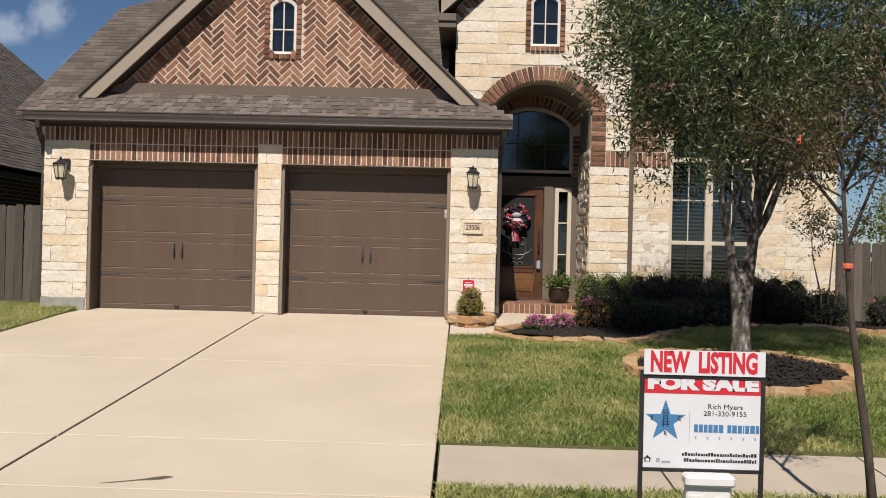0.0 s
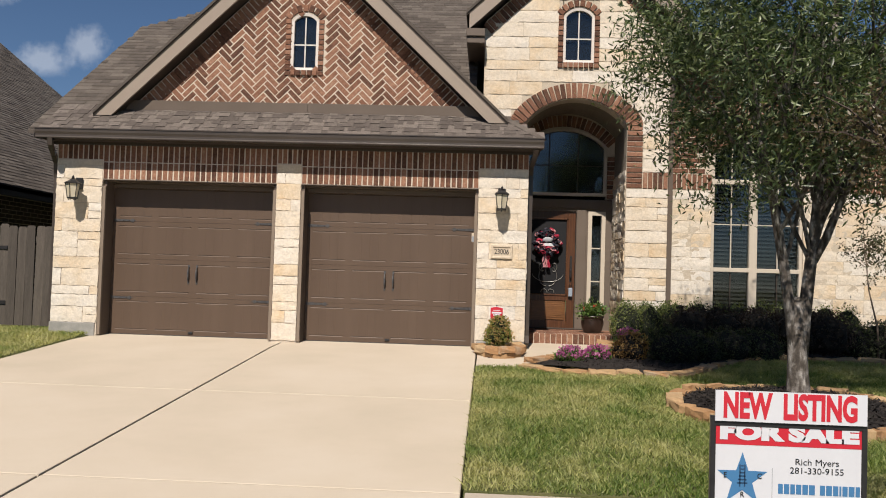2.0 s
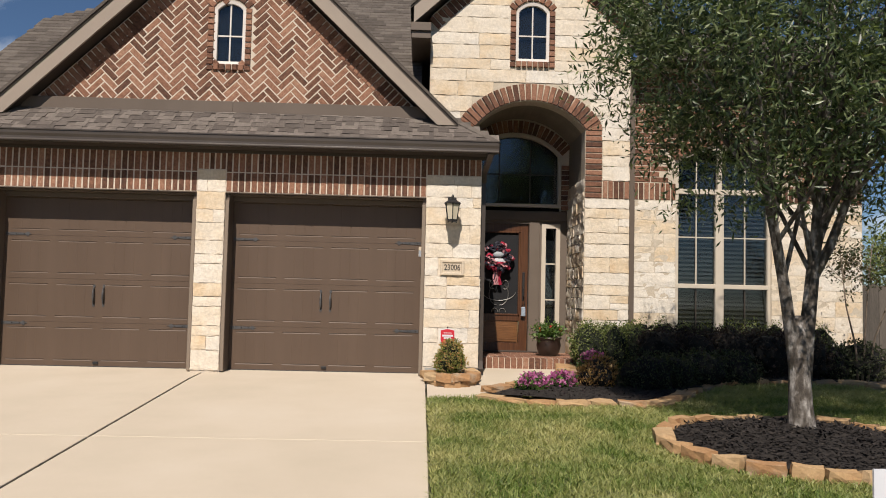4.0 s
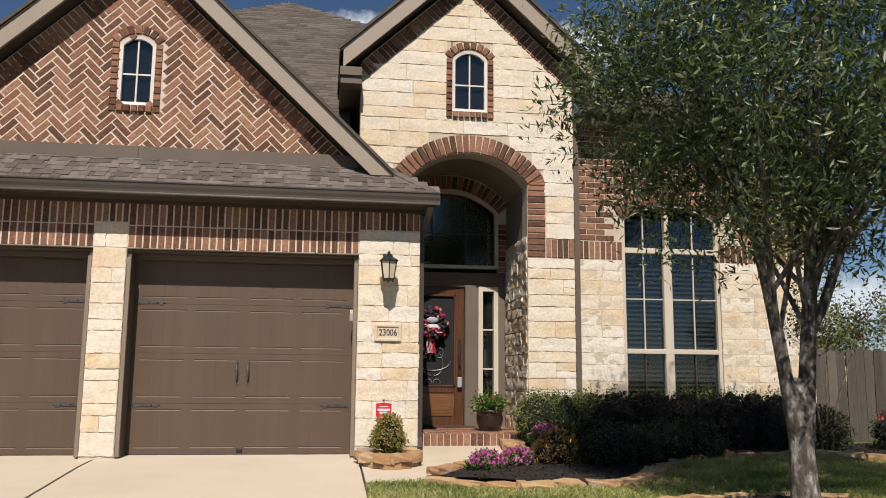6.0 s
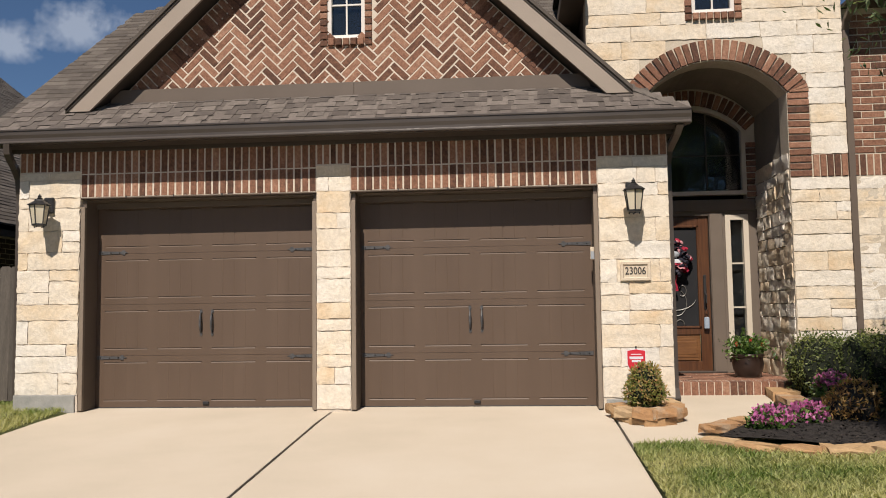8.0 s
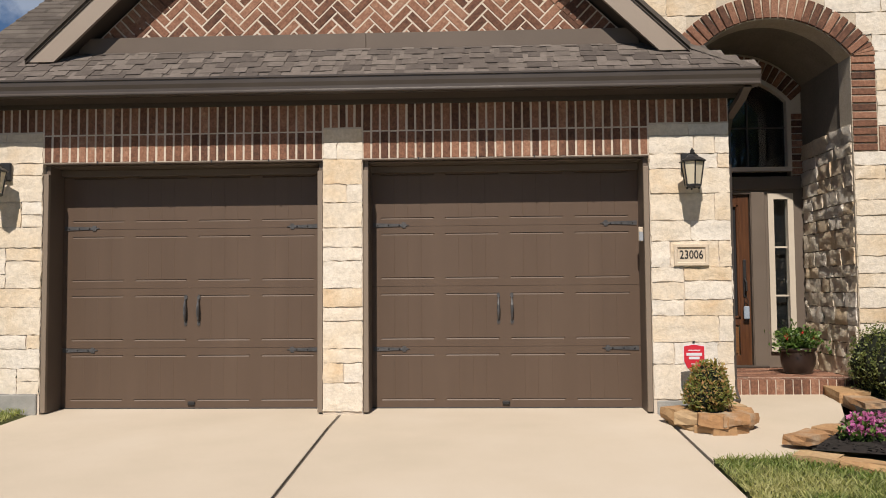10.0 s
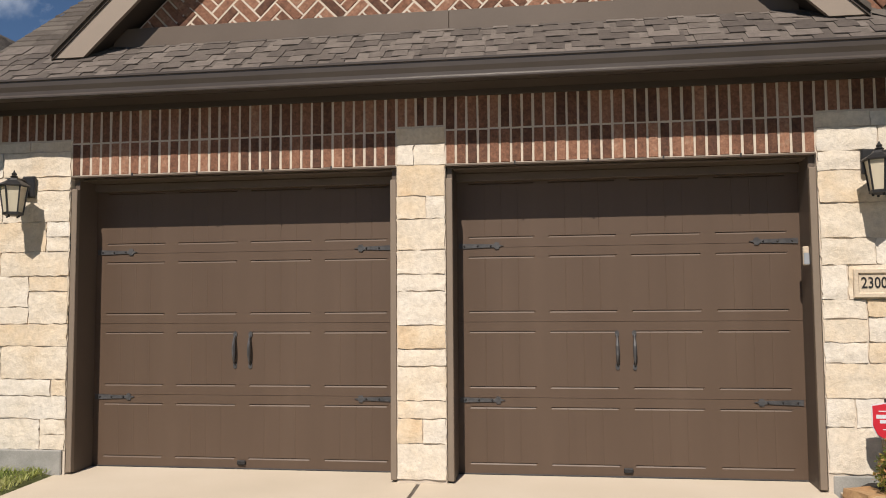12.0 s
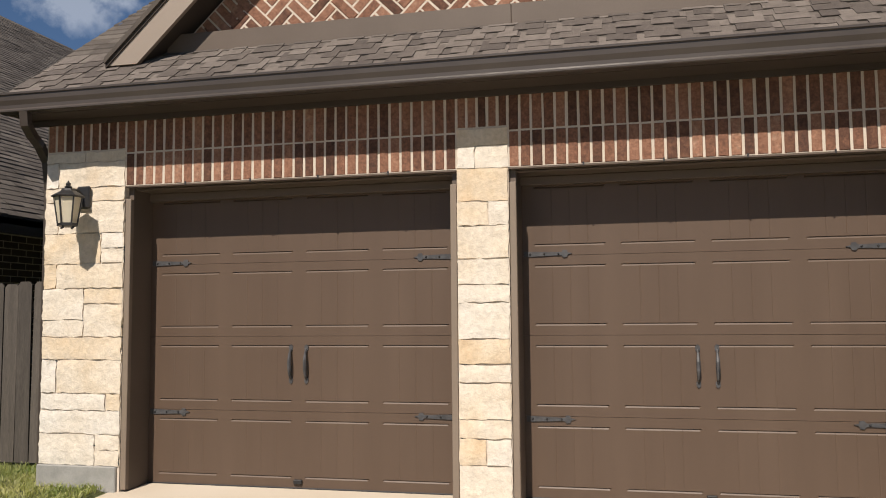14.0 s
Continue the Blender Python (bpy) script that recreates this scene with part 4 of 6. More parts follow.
for side in (-1, 1):
    fan(wall_bay, ARC_X + side * ARC_H, ARC_S, side, arch_pts(ARC_X, ARC_H, ARC_S, ARC_T)[2], 3, BAY - 0.012, OUT)
soldiers(wall_bay, ARC_X + ARC_H + OUT + 0.005, BX1 - 0.005, BAY - 0.01, 3.06, 3.31)
rake_soldiers(wall_bay, BAY_X, BAY_APEX - 0.02, BAY_RAKE, BAY - 0.005, 1.46, 0.20, 0.1)
arch_window("window_2", EWX0, EWX1, EWZ0, EWS, EWT, BAY, wall_bay, "small arched window set in limestone with brick border")
gable_roof(BAY_X, BAY_APEX + 0.03, BAY_RAKE, 14.24, 21.0, 1.66, 0.20, "roof_bay")
# the side wall's shade is in its colour: it takes the soffit's dark brown
structure("wall_bay_west", boxes((BX0, BX0 + 0.2, bb + 0.28, 18, 3.4, bay_top(BX0))), M_SOFFIT, "bay side wall in a dark brown that stands for its shade")
structure("roof_return", boxes((BAY_X - 1.70, BX0, 14.22, 14.6, 5.30, 5.42), (BAY_X - 1.69, BX0, 14.25, 17.5, 5.2, 5.32), bevel=0.006), M_TRIM, "small boxed eave return at the bay's corner", "trim")
structure("roof_return", boxes((BX1, BAY_X + 1.70, 14.22, 14.6, 5.30, 5.42), bevel=0.006), M_TRIM, "small boxed eave return at the bay's corner", "trim")

# ---- porch and door wall ----
PZ = 0.80
porch_floor = structure("porch_floor", boxes((GX1, 2.44, BAY - 0.012, DOOR_WALL, 0.45, PZ - 0.004)), M_MORTAR, "raised brick porch floor", "porch")
n = 19
for k in range(n):
    x = GX1 + 0.02 + (k + 0.5) * 1.60 / n
    piece("brick", brick_mesh(0.075, 0.185, 0.2), porch_floor, Matrix.Translation((x, BAY - 0.02, PZ - 0.095)))
for r in range(13):
    for k in range(7):
        x = GX1 + 0.13 + k * 0.252 - (0.126 if r % 2 else 0)
        if x < 2.50:
            piece("brick", brick_mesh(0.242, 0.074, 0.05), porch_floor, Matrix.Translation((x, BAY + 0.25 + r * 0.085, PZ)) @ Matrix.Rotation(radians(-90), 4, "X"))
wall_porch_east = structure("wall_porch_east", boxes((ARC_X + ARC_H + 0.012, ARC_X + ARC_H + 0.3, bb + 0.28, DOOR_WALL + 0.2, 0.5, 4.6)), M_PLASTER, "porch side wall, rough stone below and plaster above")
stones(wall_porch_east, lambda za, zb: [(-(DOOR_WALL - 0.02), -(BAY + 0.04))], PZ, 3.35, Matrix.Translation((ARC_X + ARC_H + 0.012, 0, 0)) @ Matrix.Rotation(radians(-90), 4, "Z"), heights=(0.12, 0.2), widths=(0.25, 0.5), proud=0.05)
ceiling_pts = arch_pts(ARC_X, ARC_H + 0.03, ARC_S - 0.0, ARC_T + 0.03, 16)[0]
structure("ceiling_porch", prism(ceiling_pts + [(ARC_X - ARC_H - 0.03, 4.75), (ARC_X + ARC_H + 0.03, 4.75)], bb + 0.28, DOOR_WALL + 0.1), M_PLASTER, "vaulted plaster ceiling of the porch", "ceiling")
DY = DOOR_WALL
TX0, TX1, TZ0, TS, TT = 0.86, 2.32, 3.06, 3.88, 4.22
DX0, DX1, DZ1 = 0.92, 1.836, 2.80
SX0, SX1, SZ0 = 2.03, 2.32, 0.98
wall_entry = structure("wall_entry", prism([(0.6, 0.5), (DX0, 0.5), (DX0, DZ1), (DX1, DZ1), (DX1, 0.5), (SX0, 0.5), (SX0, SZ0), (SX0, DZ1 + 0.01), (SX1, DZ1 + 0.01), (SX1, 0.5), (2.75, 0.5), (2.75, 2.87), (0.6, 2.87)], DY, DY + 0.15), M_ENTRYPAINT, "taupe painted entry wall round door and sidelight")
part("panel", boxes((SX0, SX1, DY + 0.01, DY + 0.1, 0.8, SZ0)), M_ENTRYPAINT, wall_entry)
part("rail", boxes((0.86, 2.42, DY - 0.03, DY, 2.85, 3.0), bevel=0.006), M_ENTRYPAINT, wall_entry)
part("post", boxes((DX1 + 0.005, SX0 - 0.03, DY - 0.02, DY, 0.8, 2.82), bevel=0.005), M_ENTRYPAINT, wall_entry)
arch_in = arch_pts((TX0 + TX1) / 2, (TX1 - TX0) / 2, TS, TT, 14)[0]
# added sheet, black in place of the unlit room over the door
structure("transom_unlit_backing", prism([(0.6, 2.87), (2.75, 2.87), (2.75, 4.8), (0.6, 4.8)], DY + 0.16, DY + 0.2), M_INTERIOR, "near-black sheet for the unlit room behind the transom window")
wt = structure("wall_entry_upper", prism([(TX1, TZ0), (TX1, 2.872), (2.75, 2.872), (2.75, 4.8), (0.6, 4.8), (0.6, 2.872), (TX0, 2.872), (TX0, TZ0)] + arch_in[::-1], DY, DY + 0.15), M_MORTAR, "entry wall with brick arch over the transom")
arch_bricks(wt, (TX0 + TX1) / 2, (TX1 - TX0) / 2 + 0.01, TS, TT + 0.01, DY - 0.03, 0.2)
for k in range(10):
    lay(wt, TX1 + 0.075, DY - 0.02, 2.98 + k * PITCH, 0.13, PITCH - 0.0155)


def framed(win, outline_o, outline_i, y0, y1, mat, name="window_frame"):
    bm = bmesh.new()
    a = [bm.verts.new((x, y0, z)) for x, z in outline_o]
    b = [bm.verts.new((x, y0, z)) for x, z in outline_i]
    c = [bm.verts.new((x, y1, z)) for x, z in outline_i]
    d = [bm.verts.new((x, y1, z)) for x, z in outline_o]
    for k in range(len(a)):
        j = (k + 1) % len(a)
        bm.faces.new((a[k], a[j], b[j], b[k]))
        bm.faces.new((b[k], b[j], c[j], c[k]))
        bm.faces.new((d[k], d[j], a[j], a[k]))
    bmesh.ops.recalc_face_normals(bm, faces=bm.faces)
    return part(name, bm, mat, win)


o = [(TX0, TZ0), (TX1, TZ0)] + arch_in
i_ = [(TX0 + 0.05, TZ0 + 0.05), (TX1 - 0.05, TZ0 + 0.05)] + arch_pts((TX0 + TX1) / 2, (TX1 - TX0) / 2 - 0.05, TS, TT - 0.05, 14)[0]
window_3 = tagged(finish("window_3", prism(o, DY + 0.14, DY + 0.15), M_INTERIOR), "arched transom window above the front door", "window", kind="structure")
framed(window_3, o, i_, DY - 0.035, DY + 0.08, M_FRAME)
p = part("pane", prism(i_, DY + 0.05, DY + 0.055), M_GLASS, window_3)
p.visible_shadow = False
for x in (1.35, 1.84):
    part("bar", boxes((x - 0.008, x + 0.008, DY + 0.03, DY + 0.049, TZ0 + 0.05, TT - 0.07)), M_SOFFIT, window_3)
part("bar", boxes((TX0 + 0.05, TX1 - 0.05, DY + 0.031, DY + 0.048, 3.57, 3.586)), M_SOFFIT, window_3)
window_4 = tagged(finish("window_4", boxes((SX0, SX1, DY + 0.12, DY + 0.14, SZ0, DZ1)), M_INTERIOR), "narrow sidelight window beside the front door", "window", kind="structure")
framed(window_4, [(SX0, SZ0), (SX1, SZ0), (SX1, DZ1), (SX0, DZ1)], [(SX0 + 0.065, SZ0 + 0.06), (SX1 - 0.065, SZ0 + 0.06), (SX1 - 0.065, DZ1 - 0.065), (SX0 + 0.065, DZ1 - 0.065)], DY - 0.03, DY + 0.08, M_FRAME)
p = part("pane", boxes((SX0 + 0.06, SX1 - 0.06, DY + 0.05, DY + 0.055, SZ0 + 0.05, DZ1 - 0.06)), M_GLASS, window_4)
p.visible_shadow = False
for z in (1.62, 2.18):
    part("bar", boxes((SX0 + 0.06, SX1 - 0.06, DY + 0.02, DY + 0.045, z - 0.01, z + 0.01)), M_FRAME, window_4)

# front door with oval glass, scroll grille and raised panel
door_1 = tagged(new("door_1"), "dark mahogany front door with leaded glass and wreath", "door", kind="structure")
door_1.location = ((DX0 + DX1) / 2, DY + 0.03, 0.82)
hw = (DX1 - DX0) / 2 - 0.01
hh = DZ1 - 0.82
part("stile", boxes((-hw, -hw + 0.13, 0, 0.045, 0, hh), bevel=0.003), M_DOORWOOD, door_1)
part("stile", boxes((hw - 0.13, hw, 0, 0.045, 0, hh), bevel=0.003), M_DOORWOOD, door_1)
part("rail", boxes((-hw + 0.13, hw - 0.13, 0.001, 0.044, 0, 0.12), (-hw + 0.13, hw - 0.13, 0.001, 0.044, 0.46, 0.56), (-hw + 0.13, hw - 0.13, 0.001, 0.044, hh - 0.14, hh), bevel=0.003), M_DOORWOOD, door_1)
bm = boxes((-hw + 0.14, hw - 0.14, 0.02, 0.04, 0.12, 0.46))
for k in range(3):
    add_box(bm, -hw + 0.16 + 0.02 * k, hw - 0.16 - 0.02 * k, 0.004 - 0.004 * k, 0.03, 0.135 + 0.035 * k, 0.445 - 0.035 * k, 0.004)
part("raised_panel", bm, M_DOORPANEL, door_1, "honey-coloured raised wood panel")
# opaque near-black sheet stands for glass with no light behind it
part("glass", boxes((-hw + 0.13, hw - 0.13, 0.018, 0.03, 0.56, hh - 0.14)), M_INTERIOR, door_1, "near-black sheet for leaded glass before an unlit hall")
part("glass_moulding", boxes((-hw + 0.12, -hw + 0.15, -0.012, 0.02, 0.54, hh - 0.12), (hw - 0.15, hw - 0.12, -0.012, 0.02, 0.54, hh - 0.12), (-hw + 0.12, hw - 0.12, -0.012, 0.02, 0.54, 0.57), (-hw + 0.12, hw - 0.12, -0.012, 0.02, hh - 0.15, hh - 0.12), bevel=0.006), M_DOORWOOD, door_1)
M_CAME = simple("grille_pewter", [(0.3, (0.22, 0.22, 0.21)), (0.7, (0.32, 0.32, 0.3))], 9, 0.5, 0.6)
def scroll(pts, r=0.006):
    bm = bmesh.new()
    tube(bm, [(x, 0.008, z) for x, z in pts], [r] * len(pts), 5)
    part("scroll", bm, M_CAME, door_1)
for s in (-1, 1):
    scroll([(s * (0.02 + 0.13 * math.sin(a)), 0.70 + 0.17 * (1 - math.cos(a))) for a in np.linspace(0, 2.6, 12)])
    scroll([(s * (0.10 + 0.05 * math.cos(a)), 1.02 + 0.07 * math.sin(a)) for a in np.linspace(-2.2, 3.0, 14)])
    scroll([(s * (0.27 * math.sin(a)), 0.93 - 0.16 * math.cos(a)) for a in np.linspace(0.0, 1.4, 8)])
    scroll([(s * (0.06 + 0.05 * math.sin(a)), 0.60 + 0.05 * math.cos(a)) for a in np.linspace(-1.8, 1.8, 9)])
bm = boxes((hw - 0.085, hw - 0.045, -0.012, 0.001, 0.78, 1.22), bevel=0.006)
tube(bm, [(hw - 0.065, -0.01, 0.82), (hw - 0.065, -0.06, 0.86), (hw - 0.065, -0.06, 0.96), (hw - 0.065, -0.01, 1.0)], [0.01, 0.011, 0.011, 0.01], 6)
part("door_handle", bm, M_IRON, door_1, "long black door handle with deadbolt")
M_LOCKBOX = simple("lock_box_blue", [(0.3, (0.32, 0.40, 0.50)), (0.7, (0.42, 0.50, 0.60))], 5, 0.4)
key_box = thing("key_box", (door_1.location.x + hw - 0.065, DY + 0.03, 1.45), "pale blue key lock box hanging on the door handle", "lock box")
part("body", boxes((-0.033, 0.033, -0.06, -0.025, -0.10, 0.05), bevel=0.01), M_LOCKBOX, key_box)
bm = bmesh.new()
tube(bm, [(-0.02, -0.04, 0.05), (-0.02, -0.045, 0.12), (0, -0.05, 0.15), (0.02, -0.045, 0.12), (0.02, -0.04, 0.05)], [0.005] * 5, 5)
part("shackle", bm, M_IRON, key_box)
structure("threshold", boxes((DX0 - 0.05, DX1 + 0.15, DY - 0.08, DY + 0.08, PZ, PZ + 0.022), bevel=0.005), M_SOFFIT, "dark metal door threshold", "threshold")

# ---- wall with the large window ----
WX0, WX1 = 3.075, 6.43
FX0, FX1, FZ0, FZT, FS, FT = 3.75, 5.12, 0.98, 3.20, 3.62, 3.86
ww = WIN_WALL + 0.006
arch_w = arch_pts((FX0 + FX1) / 2, (FX1 - FX0) / 2, FS, FT, 14)[0]
bm = prism([(FX1, 0.5), (WX1, 0.5), (WX1, 5.0), (WX0, 5.0), (WX0, 0.5), (FX0, 0.5)] + arch_w[::-1], ww, ww + 0.25)
wall_window = structure("wall_window", bm, M_STONEJOINT, "front wall of limestone below and red brick above")
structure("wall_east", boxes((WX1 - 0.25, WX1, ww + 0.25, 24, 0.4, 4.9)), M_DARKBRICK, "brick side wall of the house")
part("under_sill", boxes((FX0, FX1, ww, ww + 0.2, 0.5, FZ0)), M_STONEJOINT, wall_window)
stones(wall_window, lambda za, zb: [(WX0 + 0.06, FX0), (FX1, WX1)], 0.65, 3.06, at_y(ww + 0.008), heights=(0.14, 0.22), widths=(0.3, 0.66), proud=0.018)
for x0, x1 in ((WX0 + 0.06, FX0), (FX1, WX1)):
    soldiers(wall_window, x0, x1, WIN_WALL, 3.065, 3.31)
arch_bricks(wall_window, (FX0 + FX1) / 2, (FX1 - FX0) / 2 + 0.005, FS, FT + 0.005, WIN_WALL - 0.012, 0.235)
r = 0
z = 3.32
while z < 4.9:
    x = WX0 + 0.06 + (0.128 if r % 2 else 0.0)
    if r % 2:
        lay(wall_window, x - 0.066, WIN_WALL, z + 0.035, 0.115, BW)
    while x < WX1 - 0.1:
        w = min(BL, WX1 - x)
        xc_ = x + w / 2
        inside = FX0 - 0.08 < xc_ < FX1 + 0.08 and z < FS + 0.1
        d2 = (xc_ - (FX0 + FX1) / 2) / ((FX1 - FX0) / 2 + 0.2)
        if not inside and not (abs(d2) < 1 and z < FS + (FT + 0.19 - FS) * math.sqrt(1 - d2 * d2)):
            lay(wall_window, xc_, WIN_WALL, z + 0.035, w, BW)
        x += BL + 0.010
    z += PITCH
    r += 1
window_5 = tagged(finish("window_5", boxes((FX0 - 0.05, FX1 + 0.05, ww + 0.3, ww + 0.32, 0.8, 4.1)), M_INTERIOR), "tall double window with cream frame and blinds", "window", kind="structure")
fo = [(FX0, FZ0), (FX1, FZ0)] + arch_w
XM = (FX0 + FX1) / 2 - 0.048
Y0, Y1 = WIN_WALL + 0.03, WIN_WALL + 0.12
framed(window_5, fo, [(FX0 + 0.045, FZ0 + 0.05), (FX1 - 0.045, FZ0 + 0.05)] + arch_pts((FX0 + FX1) / 2, (FX1 - FX0) / 2 - 0.045, FS, FT - 0.045, 14)[0], Y0, Y1, M_FRAME)
part("mullion", boxes((XM - 0.06, XM + 0.06, Y0 - 0.006, Y1, FZ0 + 0.05, FZT - 0.03), bevel=0.006), M_FRAME, window_5)
part("mullion", boxes((XM - 0.03, XM + 0.03, Y0 - 0.004, Y1, FZT + 0.03, FT - 0.05), bevel=0.004), M_FRAME, window_5)
part("transom_bar", boxes((FX0 + 0.045, FX1 - 0.045, Y0 - 0.008, Y1, FZT - 0.035, FZT + 0.04), bevel=0.006), M_FRAME, window_5)
part("meeting_rail", boxes((FX0 + 0.045, FX1 - 0.045, Y0 - 0.003, Y1, 1.825, 1.89), bevel=0.005), M_FRAME, window_5)
for x0, x1 in ((FX0 + 0.045, XM - 0.06), (XM + 0.06, FX1 - 0.045)):
    xm = (x0 + x1) / 2
    for z0, z1, bars in ((FZ0 + 0.05, 1.825, 1), (1.89, FZT - 0.035, 2), (FZT + 0.04, FT - 0.08, 1)):
        p = part("pane", boxes((x0, x1, Y0 + 0.05, Y0 + 0.055, z0, z1 if z1 < 3.5 else FS + 0.02)), M_GLASS, window_5)
        p.visible_shadow = False
        part("bar", boxes((xm - 0.008, xm + 0.008, Y0 + 0.03, Y0 + 0.049, z0, z1)), M_FRAME if z0 > 1.85 else M_SOFFIT, window_5)
        if bars == 2:
            part("bar", boxes((x0, x1, Y0 + 0.031, Y0 + 0.048, 2.545, 2.561)), M_FRAME, window_5)
    for k in range(32):
        z = 1.22 + k * 0.062
        if z < FZT - 0.05:
            part("blind_slat", slab([(x0, Y1 + 0.03, z), (x1, Y1 + 0.03, z), (x1, Y1 + 0.065, z + 0.035), (x0, Y1 + 0.065, z + 0.035)], 0.003), M_BLIND, window_5)
window_sill = part("window_sill", boxes((FX0 - 0.05, FX1 + 0.05, WIN_WALL - 0.04, Y1, FZ0 - 0.08, FZ0), bevel=0.008), M_STONE, window_5)
structure("soffit_east", boxes((WX0 + 0.01, WX1 + 0.4, 14.21, WIN_WALL + 0.02, 4.98, 5.02)), M_SOFFIT, "brown soffit of the main eave", "soffit")
gutter(3.09, WX1 + 0.42, 14.22, 4.96, "dark brown gutter of the main eave")
shingle_field("roof_east", lambda y: (3.06, 6.9 - 0.8 * (y - 14.16)), 14.16, 15.6, lambda y: 5.10 + 0.5 * (y - 14.16), "grey-brown shingled roof beside the bay", 0.5)
structure("roof_east_deck", slab([(3.06, 14.16, 5.09), (6.9, 14.16, 5.09), (5.6, 15.6, 5.81), (3.06, 15.6, 5.81)], 0.05), M_SHINGLES, "shingled deck above the front window wall", "roof")


def downspout(pts, label, mat=None):
    bm = bmesh.new()
    for a, b in zip(pts, pts[1:]):
        a, b = Vector(a), Vector(b)
        d = (b - a).normalized()
        s = Vector((1, 0, 0)) if abs(d.x) < 0.9 else Vector((0, 1, 0))
        u = d.cross(s).normalized()
        vs = []
        for p in (a - d * 0.01, b + d * 0.01):
            vs.append([bm.verts.new(p + s * i * 0.034 + u * j * 0.026) for i, j in ((-1, -1), (1, -1), (1, 1), (-1, 1))])
        for k in range(4):
            bm.faces.new((vs[0][k], vs[0][(k + 1) % 4], vs[1][(k + 1) % 4], vs[1][k]))
        bm.faces.new(vs[0][::-1])
        bm.faces.new(vs[1])
    bmesh.ops.recalc_face_normals(bm, faces=bm.faces)
    return tagged(finish("downspout", bm, mat or M_TRIM), label, "downspout", kind="structure")


downspout([(3.125, 14.20, 4.98), (3.105, 14.44, 4.82), (3.105, 14.50, 4.72), (3.105, 14.50, 0.85)], "brown downspout between stone and brick walls")
downspout([(0.99, 13.22, 3.43), (0.98, 13.34, 3.36), (0.945, 13.62, 3.24), (0.943, 13.70, 3.12), (0.943, 13.70, 0.80), (0.943, 13.60, 0.70)], "brown downspout at the porch corner of the garage", M_GUTTER)
downspout([(-5.945, 13.19, 3.425), (-5.95, 13.21, 3.34), (-5.975, 13.30, 3.28), (-6.03, 13.46, 3.23), (-6.035, 13.56, 3.12), (-6.035, 13.6, 2.9), (-6.035, 13.6, 0.75)], "brown downspout at the outer corner of the garage", M_GUTTER)

# ---- lettering ----
def letters(name, text, size, mat, parent, m, width=None, bold=0.0, depth=0.0008, align="CENTER"):
    """Writing as a flat mesh, in the x, z plane of its parent, facing -y."""
    cu = bpy.data.curves.new(name, "FONT")
    cu.body, cu.size, cu.align_x, cu.align_y, cu.offset, cu.extrude, cu.resolution_u = text, size, align, "CENTER", bold, depth, 3
    tmp = new("tmp", cu)
    bpy.context.view_layer.update()
    me = bpy.data.meshes.new_from_object(tmp)
    bpy.data.objects.remove(tmp)
    if width:
        xs = [v.co.x for v in me.vertices]
        k = width / (max(xs) - min(xs))
        for v in me.vertices:
            v.co.x *= k
    me.materials.append(mat)
    ob = new(name, me)
    ob.parent = parent
    ob.matrix_basis = m @ Matrix.Rotation(radians(90), 4, "X")
    return ob


def plain(name, col, rough=0.5, spec=0.4):
    return simple(name, [(0.3, tuple(c * 1.0 for c in col)), (0.7, tuple(c * 1.05 for c in col))], 6, rough, fine=0.03, spec=spec)


M_WHITE = plain("sign_white", (0.74, 0.76, 0.81), 0.4)
M_RED = plain("sign_red", (0.62, 0.03, 0.05), 0.4)
M_BLUE = plain("sign_blue", (0.07, 0.22, 0.44), 0.4)
M_BLUEDARK = plain("sign_blue_dark", (0.03, 0.08, 0.17), 0.4)
M_INK = plain("ink_black", (0.02, 0.02, 0.022), 0.5)
M_GREYINK = plain("ink_grey", (0.35, 0.38, 0.42), 0.5)
M_PLASTIC = plain("white_plastic", (0.78, 0.78, 0.77), 0.35)
M_PLAQUE = simple("cast_stone", [(0.3, (0.72, 0.60, 0.46)), (0.7, (0.80, 0.69, 0.54))], 8, 0.9, bump_h=0.002, bump_scale=90)
M_POT = simple("pot_brown_glaze", [(0.2, (0.022, 0.013, 0.010)), (0.8, (0.055, 0.032, 0.024))], 7, 0.35, spec=0.5)
M_ORANGE = plain("orange_tie", (0.7, 0.16, 0.08), 0.6)


